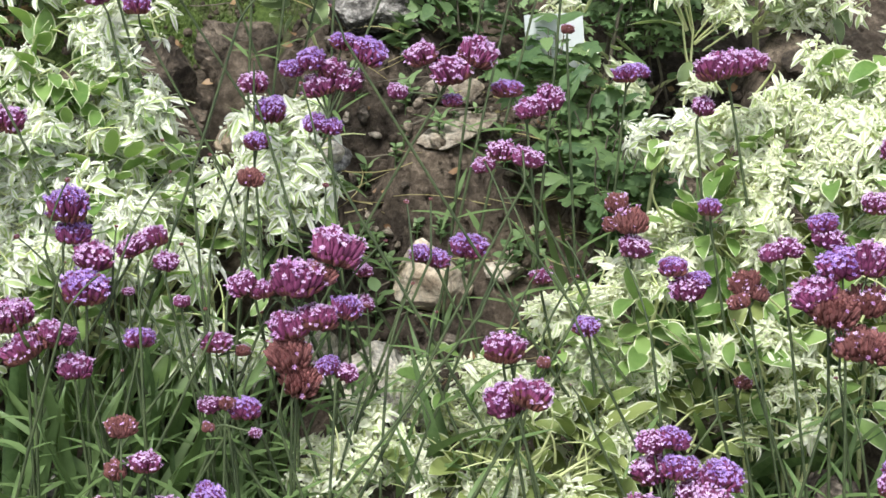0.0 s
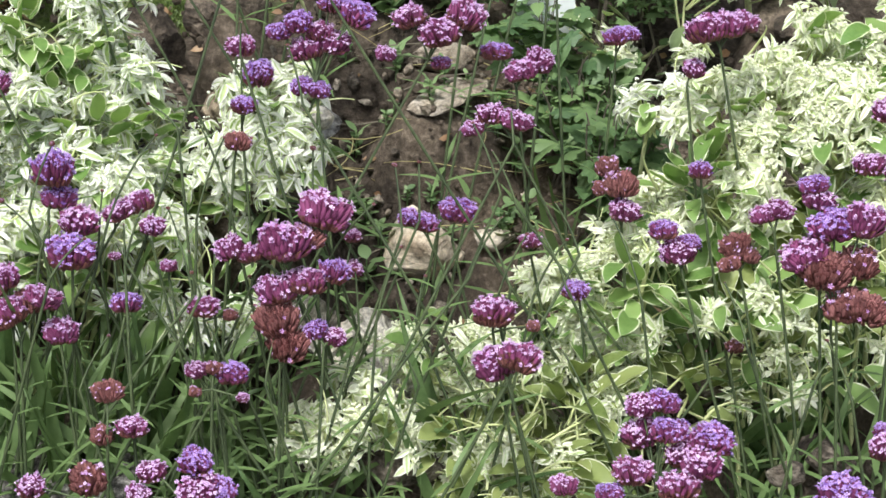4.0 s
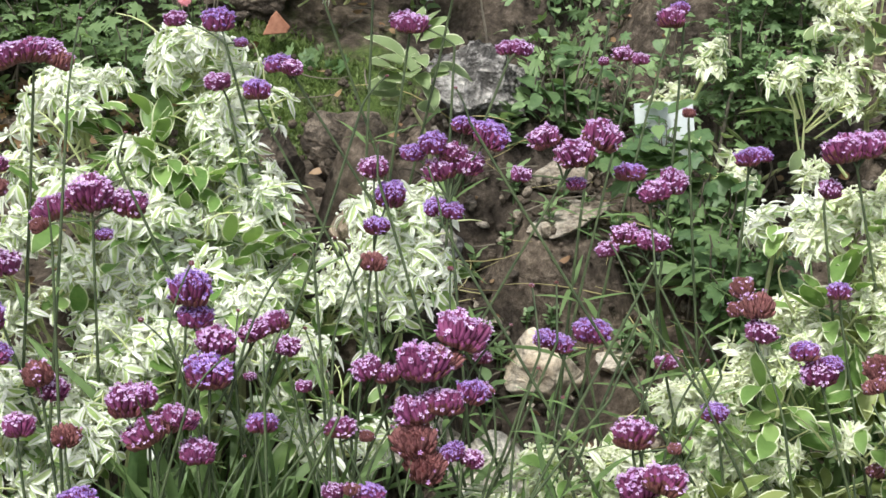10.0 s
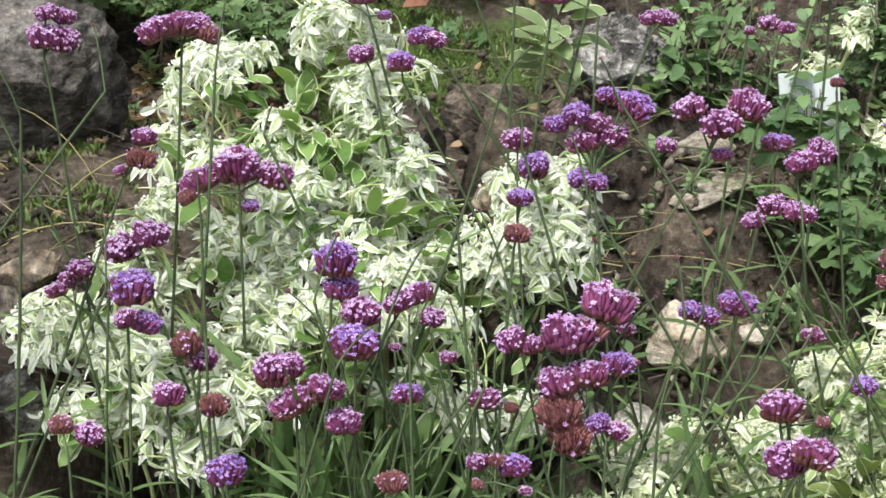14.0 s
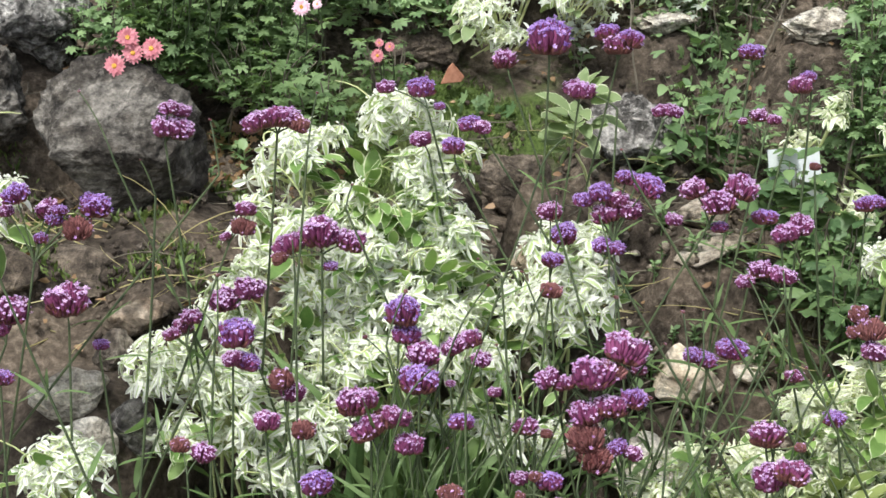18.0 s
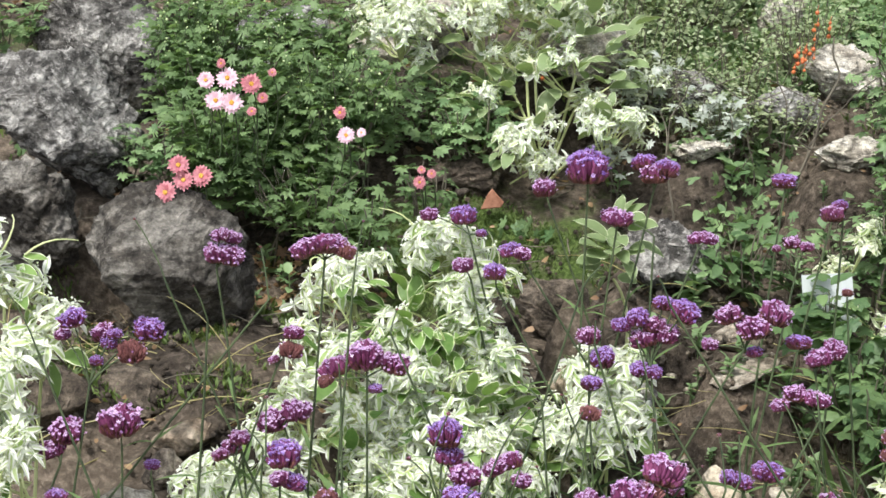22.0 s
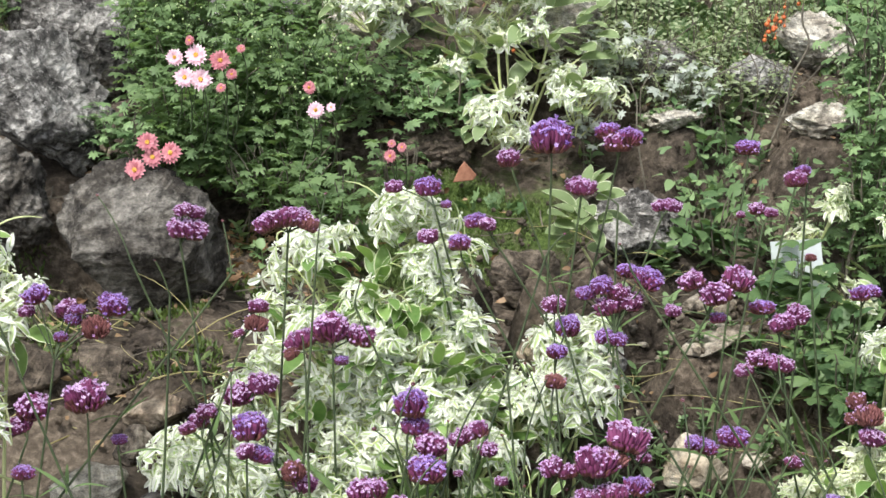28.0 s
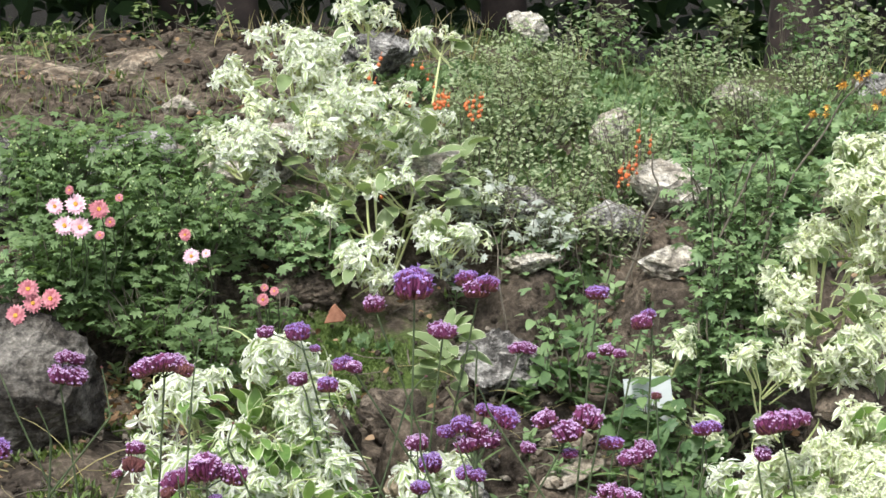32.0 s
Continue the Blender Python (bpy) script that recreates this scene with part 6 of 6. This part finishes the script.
hips([(0.085, 2.698, 1.167, 0.004), (-0.012, 2.697, 1.15, 0.004), (0.006, 2.7, 1.174, 0.004), (0.01, 2.702, 1.185, 0.004), (-0.002, 2.696, 1.141, 0.003), (0.056, 2.691, 1.106, 0.004), (0.061, 2.689, 1.098, 0.003), (0.065, 2.692, 1.116, 0.004), (0.51, 2.711, 1.019, 0.003), (0.508, 2.707, 0.996, 0.004), (0.508, 2.707, 0.996, 0.004), (0.488, 2.718, 1.036, 0.004)], rose)
hips([(0.483, 2.713, 1.006, 0.004), (0.509, 2.709, 1.008, 0.003), (0.489, 2.714, 1.016, 0.004), (0.51, 2.709, 1.011, 0.003), (0.458, 2.71, 0.966, 0.003), (0.465, 2.706, 0.951, 0.004), (0.469, 2.709, 0.967, 0.003), (0.47, 2.709, 0.971, 0.004), (0.484, 2.704, 0.958, 0.003), (0.454, 2.71, 0.96, 0.005), (0.47, 2.706, 0.954, 0.003), (0.457, 2.707, 0.947, 0.004)], rose)
hips([(0.465, 2.707, 0.955, 0.004), (0.477, 2.707, 0.965, 0.004), (0.483, 2.707, 0.973, 0.004), (0.484, 2.71, 0.99, 0.003), (0.005, 2.661, 0.935, 0.004), (0.028, 2.664, 0.952, 0.003), (-0.005, 2.664, 0.953, 0.004), (0.45, 2.705, 0.933, 0.004), (0.451, 2.706, 0.94, 0.003), (0.467, 2.709, 0.967, 0.003), (0.468, 2.702, 0.936, 0.003)], rose)
branch([(0.415, 2.493, 0.704), (0.437, 2.516, 0.792), (0.474, 2.538, 0.901), (0.5, 2.548, 0.971), (0.486, 2.562, 1.03)], 0.0030, "branch", "slender grey rose branch arching over the bank")
branch([(0.619, 2.438, 0.709), (0.672, 2.444, 0.922), (0.715, 2.45, 1.001), (0.779, 2.45, 1.109), (0.832, 2.443, 1.183)], 0.0026, "branch", "slender arching branch with yellow flowers")
branch([(0.484, 2.157, 0.613), (0.514, 2.186, 0.808), (0.526, 2.214, 0.914), (0.598, 2.235, 1.086)], 0.0030, "branch", "thin grey upright shrub stem")
branch([(0.218, 2.387, 0.691), (0.206, 2.409, 0.863), (0.193, 2.429, 0.939)], 0.0020, "branch", "pale thin green shoot")
branch([(0.47, 2.086, 0.58), (0.504, 2.119, 0.762), (0.51, 2.138, 0.822), (0.496, 2.157, 0.875)], 0.0030, "branch", "thin grey upright shrub stem")
branch([(0.481, 2.105, 0.591), (0.529, 2.145, 0.79), (0.555, 2.158, 0.853)], 0.0030, "branch", "thin grey upright shrub stem")
yellow_flower((0.82, 2.447, 1.186), 0)
yellow_flower((0.838, 2.442, 1.19), 1)
yellow_flower((0.836, 2.442, 1.185), 2)
yellow_flower((0.826, 2.444, 1.179), 3)
yellow_flower((0.753, 2.459, 1.117), 7)
yellow_flower((0.749, 2.46, 1.117), 8)
yellow_flower((0.773, 2.455, 1.13), 9)
yellow_flower((0.75, 2.46, 1.116), 10)
yellow_flower((0.772, 2.453, 1.117), 11)
yellow_flower((0.799, 2.452, 1.168), 14)
yellow_flower((0.8, 2.452, 1.171), 15)
yellow_flower((0.794, 2.453, 1.167), 16)
yellow_flower((0.863, 2.429, 1.159), 21)
yellow_flower((0.85, 2.43, 1.135), 22)
bush("shrub", (0.319, 2.412, 0.7), [
    (0.335, 2.466, 0.748, 0.091, 0.032, 0.04, 42),
    (0.297, 2.595, 0.815, 0.093, 0.033, 0.041, 42),
    (0.496, 2.287, 0.774, 0.057, 0.046, 0.057, 40),
], MINT_TPL, SHRUB_LEAF, "low green seedlings on open soil", "plant", seed=21, shoots=14, stem_r=0.0012)
bush("shrub", (-0.867, 4.179, 0.955), [
    (-0.881, 4.177, 0.982, 0.138, 0.049, 0.061, 160),
    (-0.511, 4.339, 0.978, 0.173, 0.075, 0.094, 220),
    (-0.156, 4.261, 0.945, 0.092, 0.049, 0.062, 90),
], MINT_TPL, GRASS, "rough green weeds at the edge of the wood", "plant", seed=22, shoots=16)
bush("shrub", (0.582, 3.821, 0.939), [
    (0.582, 3.926, 1.001, 0.13, 0.092, 0.115, 240),
    (0.791, 3.884, 0.961, 0.173, 0.069, 0.087, 240),
    (1.127, 3.806, 1.01, 0.101, 0.081, 0.13, 240),
    (1.034, 3.838, 1.049, 0.058, 0.046, 0.115, 120),
], MINT_TPL, SHRUB_LEAF, "tall green weeds at the edge of the wood", "plant", seed=23, shoots=18, stem_r=0.0013)
buds(mum, (-0.529, 2.509, 1.07), (0.114, 0.05, 0.038), 50, 0)
buds(mum, (-0.336, 2.423, 0.985), (0.083, 0.05, 0.055), 60, 1)
buds(mum, (-0.593, 2.492, 1.056), (0.057, 0.05, 0.048), 24, 2)
weed(0.31, 1.986, 100, 6, 0.59)
weed(0.464, 2.068, 101, 7, 0.50)
weed(0.149, 2.392, 102, 8, 0.86)
weed(-0.545, 2.214, 103, 9, 0.78)
weed(0.172, 1.979, 104, 10, 0.69)
weed(0.198, 1.932, 105, 11, 0.47)
weed(0.181, 2.378, 106, 6, 0.65)
weed(-0.413, 2.247, 107, 7, 0.45)
weed(0.226, 1.878, 108, 8, 0.55)
weed(0.234, 1.944, 109, 9, 0.44)
weed(0.265, 2.26, 110, 10, 0.83)
weed(-0.571, 2.397, 111, 11, 0.64)
weed(0.283, 1.914, 112, 6, 0.50)
weed(0.31, 2.02, 113, 7, 0.55)
weed(0.385, 2.446, 114, 8, 0.61)
weed(-0.425, 2.339, 115, 9, 0.70)
weed(0.315, 2.018, 116, 10, 0.42)
weed(0.185, 1.961, 117, 11, 0.81)
weed(0.427, 2.68, 118, 6, 0.53)
weed(-0.38, 2.267, 119, 7, 0.62)
weed(0.348, 1.878, 120, 8, 0.53)
weed(0.385, 1.954, 121, 9, 0.83)
weed(0.46, 2.357, 122, 10, 0.43)
weed(-0.529, 2.365, 123, 11, 0.72)
weed(0.248, 1.877, 124, 6, 0.52)
weed(0.231, 2.102, 125, 7, 0.50)
weed(0.461, 2.413, 126, 8, 0.52)
weed(-0.456, 2.244, 127, 9, 0.57)
weed(0.127, 1.939, 128, 10, 0.69)
weed(0.211, 2.014, 129, 11, 0.47)
weed(0.277, 2.364, 130, 6, 0.70)
weed(-0.503, 2.215, 131, 7, 0.53)
weed(0.284, 2.028, 132, 8, 0.72)
weed(0.349, 1.993, 133, 9, 0.82)
weed(0.411, 2.266, 134, 10, 0.51)
weed(-0.37, 2.238, 135, 11, 0.47)
weed(0.126, 2.042, 136, 6, 0.63)
weed(0.36, 1.941, 137, 7, 0.82)
weed(0.455, 2.307, 138, 8, 0.84)
weed(-0.369, 2.219, 139, 9, 0.48)
weed(0.263, 1.994, 140, 10, 0.74)
weed(0.263, 1.935, 141, 11, 0.54)
weed(0.318, 2.609, 142, 6, 0.86)
weed(-0.381, 2.168, 143, 7, 0.51)
weed(0.199, 1.892, 144, 8, 0.84)
weed(0.221, 2.018, 145, 9, 0.43)
bush("rose_bush", (0.736, 3.469, 0.9), [
    (0.736, 3.469, 1.023, 0.097, 0.058, 0.090, 800),
    (0.814, 3.247, 0.988, 0.098, 0.059, 0.067, 650),
    (0.998, 3.502, 0.992, 0.078, 0.047, 0.065, 420),
], ROSE_TPL, ROSE_LEAF, "loose grey-green rose bush with fine leaves", "shrub", seed=61, shoots=26, stem_r=0.0012)
bush("tall_weed", (0.964, 4.182, 0.9), [
    (0.964, 4.182, 0.996, 0.053, 0.032, 0.068, 110),
    (1.237, 4.118, 0.993, 0.060, 0.036, 0.082, 130),
    (1.305, 4.062, 0.986, 0.041, 0.025, 0.089, 100),
    (0.639, 4.252, 1.014, 0.061, 0.037, 0.046, 90),
], MINT_TPL, ROSE_LEAF, "tall pale green weeds against the dark wood", "plant", seed=62, shoots=8, stem_r=0.0014)
bush("dusty_miller", (0.22, 2.6, 0.77), [
    (0.2, 2.66, 0.925, 0.06, 0.035, 0.035, 110),
    (0.3, 2.62, 0.885, 0.06, 0.035, 0.03, 90),
    (0.13, 2.55, 0.85, 0.035, 0.03, 0.03, 50),
], MUM_TPL, SILVER_LEAF, "silvery lacy-leaved plant among grey stones", "plant", seed=51, shoots=14, stem_r=0.001)
bush("undershrub", (0.343, 2.637, 0.78), [
    (0.406, 2.638, 0.881, 0.094, 0.042, 0.052, 380),
    (0.282, 2.655, 0.884, 0.084, 0.042, 0.052, 320),
    (0.6, 2.6, 0.9, 0.05, 0.035, 0.045, 110),
    (0.47, 2.76, 0.985, 0.06, 0.04, 0.045, 140),
], ROSE_TPL, ROSE_LEAF, "low thorny undergrowth with fine grey-green leaves", "shrub", seed=41, shoots=22, stem_r=0.0012)
branch([(0.213, 2.584, 0.761), (0.228, 2.597, 0.88), (0.258, 2.608, 0.941), (0.315, 2.612, 0.991)], 0.0014, "branch", "thin bare grey twig above the stones")
branch([(0.253, 2.589, 0.763), (0.267, 2.604, 0.838), (0.246, 2.621, 0.898), (0.229, 2.633, 0.949)], 0.0014, "branch", "thin bare grey twig above the stones")
branch([(0.294, 2.61, 0.77), (0.302, 2.625, 0.855), (0.287, 2.641, 0.916), (0.402, 2.637, 0.968)], 0.0014, "branch", "thin bare grey twig above the stones")
branch([(0.329, 2.558, 0.751), (0.329, 2.574, 0.83), (0.326, 2.589, 0.89), (0.438, 2.584, 0.941)], 0.0014, "branch", "thin bare grey twig above the stones")
branch([(0.37, 2.578, 0.759), (0.362, 2.595, 0.848), (0.351, 2.611, 0.908), (0.278, 2.63, 0.958)], 0.0014, "branch", "thin bare grey twig above the stones")
branch([(0.412, 2.597, 0.765), (0.43, 2.61, 0.866), (0.417, 2.626, 0.927), (0.402, 2.639, 0.977)], 0.0014, "branch", "thin bare grey twig above the stones")
branch([(0.444, 2.543, 0.746), (0.461, 2.556, 0.841), (0.496, 2.565, 0.902), (0.383, 2.595, 0.949)], 0.0014, "branch", "thin bare grey twig above the stones")
branch([(0.486, 2.562, 0.753), (0.472, 2.58, 0.859), (0.534, 2.582, 0.92), (0.589, 2.582, 0.972)], 0.0014, "branch", "thin bare grey twig above the stones")
branch([(0.526, 2.563, 0.753), (0.529, 2.579, 0.818), (0.556, 2.589, 0.879), (0.423, 2.625, 0.926)], 0.0014, "branch", "thin bare grey twig above the stones")
daisy(mum, (-0.442, 2.324, 0.991), 0.0090, (-0.009, -1, 0.348), MUM_RED, 60)
daisy(mum, (-0.504, 2.323, 1.047), 0.0081, (-0.368, -1, 0.333), MUM_RED, 61)
daisy(mum, (-0.426, 2.335, 1.029), 0.0072, (0.036, -1, 0.645), MUM_RED, 62)
daisy(mum, (-0.459, 2.317, 0.971), 0.0081, (-0.07, -1, 0.729), MUM_RED, 63)

# ---- wood behind the ledge ----
def tree(x, y, r, h, seed):
    rng = random.Random(seed)
    z = ground_z(x, y)
    t = thing("tree", (x, y, z), "dark tree in the shade behind the garden bank", "tree", "trees behind the bank")
    tr = Pile()
    line = bend((x, y, z - 0.1), (x + rng.uniform(-0.3, 0.3), y + rng.uniform(-0.2, 0.2), z + h), (rng.uniform(-0.1, 0.1), 0, 0), 10)
    tr.put(tube(line, np.linspace(r, r * 0.4, 10), 10))
    fol = Pile()
    tpl = leaf(0.075, 0.042, 0.8, 0.2, 0.2, 0, 3)
    for k in range(14):
        s = Vector(line[rng.randint(4, 9)])
        a = rng.uniform(0, 6.3)
        e = s + Vector((math.cos(a), math.sin(a), rng.uniform(0.1, 0.7))) * rng.uniform(0.5, 1.3)
        tr.put(tube(bend(s, e, (0, 0, 0.08), 5), np.linspace(r * 0.3, r * 0.08, 5), 5))
        for _ in range(300):
            p = s.lerp(e, rng.uniform(0.3, 1.1)) + Vector((rng.gauss(0, 0.16), rng.gauss(0, 0.16), rng.gauss(0, 0.14)))
            fol.put(tpl, aim(p, (rng.uniform(-1, 1), rng.uniform(-1, 1), rng.uniform(-0.8, 0.4)), rng.uniform(-1, 1), rng.uniform(0.6, 1.3)))
    part("trunk", tr.mesh("trunk", [BARK]), t)
    part("crown", fol.mesh("crown", [SHADED_LEAF]), t)


tree_rng = random.Random(2)
for k in range(16):
    tree(-3.0 + 0.38 * k + tree_rng.uniform(-0.12, 0.12), 4.75 + tree_rng.uniform(0, 1.5), tree_rng.uniform(0.05, 0.11), tree_rng.uniform(3.0, 4.2), k)


def far_wood():
    """Undergrowth that closes the view behind the trees."""
    rng = random.Random(8)
    pile = Pile()
    tpl = leaf(0.1, 0.055, 0.8, 0.2, 0.2, 0, 3)
    for _ in range(24000):
        x, y = rng.uniform(-5, 5), rng.uniform(5.9, 7.0)
        z = ground_z(x, y) + rng.uniform(0, 3.6)
        pile.put(tpl, aim((x, y, z), (rng.uniform(-1, 1), rng.uniform(-1, 0.2), rng.uniform(-0.8, 0.5)), rng.uniform(-1, 1), rng.uniform(0.7, 1.6)))
    tagged(new("undergrowth", pile.mesh("undergrowth", [SHADED_LEAF])), "leafy undergrowth of the wood behind, its shade put into the leaf colour", "undergrowth", kind="stuff")


far_wood()


# ---- grass, moss and litter ----
def scatter(name, n, area, tpls, mat, size, label, seed, tilt=0.6, want=None):
    """Small blades or leaves over a stretch of the bank: (x0, x1, y0, y1)."""
    rng = random.Random(seed)
    pile = Pile()
    x0, x1, y0, y1 = area
    for _ in range(n):
        x, y = rng.uniform(x0, x1), rng.uniform(y0, y1)
        if want and not want(x, y, rng):
            continue
        way = Vector((rng.uniform(-1, 1) * tilt, rng.uniform(-1, 1) * tilt, 1 if tilt < 2 else rng.uniform(-0.1, 0.4)))
        pile.put(rng.choice(tpls), aim((x, y, ground_z(x, y) + (0.004 if tilt < 2 else 0.014)), way, rng.uniform(0, 6), size * rng.uniform(0.5, 1.3)))
    tagged(new(name, pile.mesh(name, [mat])), label, name.replace("_", " "), kind="stuff")


BLADE = [leaf(0.12, 0.006, 0.35, 0.3, c, 0, 5, 0, s) for s, c in ((1, 0.3), (2, 0.6), (3, 0.1))]
WIDE_BLADE = [leaf(0.16, 0.012, 0.4, 0.3, c, 0, 6, 0, s) for s, c in ((1, 0.3), (2, 0.6), (3, 0.1))]
TUFT = [leaf(0.014, 0.005, 0.5, 0.2, c, 0, 2, 0, s) for s, c in ((1, 0.2), (2, 0.5))]
CRUMB = [ball(0.006, 3, 5), ball(0.004, 3, 5)]


def mossy(x, y, rng):
    d = ((x + 0.13) / 0.3) ** 2 + ((y - 2.4) / 0.18) ** 2
    return noise.noise((x * 9, y * 9, 3.0)) > d - 0.75


scatter("moss", 26000, (-0.5, 0.3, 2.0, 2.7), TUFT, MOSS, 0.7, "short bright green moss on the bank", 1, 0.8, mossy)
scatter("moss", 8000, (-1.1, -0.4, 1.8, 2.3), TUFT, MOSS, 1.0, "short dull moss between rocks", 2, 0.8, lambda x, y, rng: noise.noise((x * 8, y * 8, 5.0)) > -0.05)
scatter("grass", 2600, (-1.6, 1.9, 3.3, 4.55), BLADE, GRASS, 0.55, "rough grass along the top of the bank", 3, 0.5, lambda x, y, rng: noise.noise((x * 3, y * 3, 2.0)) > 0.05 - (0.4 if x > 0.6 else 0))
scatter("grass", 1200, (-0.8, 0.05, 1.15, 1.66), WIDE_BLADE, VB_LEAF, 1.2, "long narrow green leaves at the foot of the verbenas", 4, 0.7, lambda x, y, rng: x > -0.36 or y < 1.42)
scatter("grass", 600, (0.1, 1.0, 1.1, 1.42), WIDE_BLADE, VB_LEAF, 1.0, "long narrow green leaves at the foot of the verbenas", 5, 0.7)
scatter("grass", 1000, (0.42, 1.1, 1.45, 1.9), WIDE_BLADE, VB_LEAF, 0.9, "narrow green leaves between stems and stones", 15, 0.8)
scatter("grass", 700, (-1.6, 1.9, 4.0, 4.55), BLADE, STRAW, 0.7, "tall straw-coloured grass along the top of the bank", 23, 0.35, lambda x, y, rng: noise.noise((x * 4, y * 2, 12.0)) > 0.1)
scatter("ground_leaves", 15000, (-0.9, 1.7, 2.45, 4.0), MUM_TPL, SHRUB_LEAF, 0.9, "low green leaves over the upper bank", 6, 1.2, lambda x, y, rng: noise.noise((x * 4, y * 4, 6.0)) > 0.12 - (y - 2.45) * 0.25 - (0.3 if x > 0.2 and y > 2.9 else 0) and not (x < -0.1 and y > 3.3))
scatter("soil_crumbs", 2500, (-0.9, 1.1, 1.7, 2.8), CRUMB, SOIL, 1.0, "loose crumbs of brown soil", 7, 2.5)
TWIGS = [tube(bend((0, 0, 0), (0.004, 0.09, 0.006), (0.006, 0, 0.003), 5), [0.0012, 0.0011, 0.001, 0.0008, 0.0005], 4)]
scatter("dry_twigs", 240, (-0.8, 0.9, 1.7, 2.9), TWIGS, TWIG, 1.0, "thin dry twigs and roots on soil", 18, 2.5)
scatter("leaf_litter", 420, (-0.8, 0.9, 1.7, 2.9), ROSE_TPL, DRY, 1.1, "dry brown fallen leaves on soil", 8, 2.5)
scatter("dry_twigs", 420, (-1.7, 0.2, 3.2, 4.4), TWIGS, TWIG, 1.3, "thin dry twigs and roots on the ledge", 28, 2.5)
scatter("leaf_litter", 800, (-1.7, 0.2, 3.2, 4.45), ROSE_TPL, DRY, 1.3, "dry brown fallen leaves on the ledge", 29, 2.5)
scatter("soil_crumbs", 1200, (-1.7, 0.2, 3.2, 4.4), CRUMB, SOIL, 1.8, "loose crumbs of brown soil on the ledge", 30, 2.5)
scatter("moss", 6000, (-1.5, 0.6, 2.6, 4.4), TUFT, MOSS, 1.6, "scattered moss and seedlings on the upper bank", 31, 0.9, lambda x, y, rng: noise.noise((x * 6, y * 6, 15.0)) > 0.12)
scatter("leaf_litter", 110, (-0.5, -0.25, 2.22, 2.42), MUM_TPL, DRY, 0.7, "withered brown leaves under the chrysanthemum", 33, 2.5)


def pebble(seed):
    """A small chipped stone of radius 1 cm."""
    bm = bmesh.new()
    bmesh.ops.create_icosphere(bm, subdivisions=2, radius=0.01)
    bm.verts.index_update()
    V = np.array([v.co * (1 + 0.8 * noise.noise(v.co * 120 + Vector((seed, 0, 0)))) for v in bm.verts]) * (1.2, 1.0, 0.7)
    T = np.array([[v.index for v in f.verts] for f in bm.faces])
    bm.free()
    return V, T, np.zeros(len(T), int)


PEBBLES = [pebble(s) for s in (3.0, 9.0, 17.0, 29.0)]
STRAWS = [tube(bend((0, 0, 0), (0.01, 0.14, 0.03), (0.012, 0, 0.01), 6), [0.0009, 0.0009, 0.0008, 0.0007, 0.0006, 0.0004], 4)]
scatter("pebbles", 120, (0.08, 0.6, 1.76, 2.25), PEBBLES, ROCK_SLAB, 0.6, "small tan stones and chippings on soil", 35, 2.5)
scatter("pebbles", 170, (-0.75, 0.7, 1.8, 2.9), PEBBLES, ROCK_BROWN, 0.9, "small brown stones on soil", 36, 2.5)
scatter("dry_straws", 90, (0.08, 0.55, 1.78, 2.3), STRAWS, STRAW, 0.8, "dry pale stalks lying on soil", 37, 2.5)
scatter("dry_straws", 60, (-0.8, -0.3, 1.65, 2.1), STRAWS, STRAW, 1.0, "dry pale stalks lying between rocks", 38, 2.5)
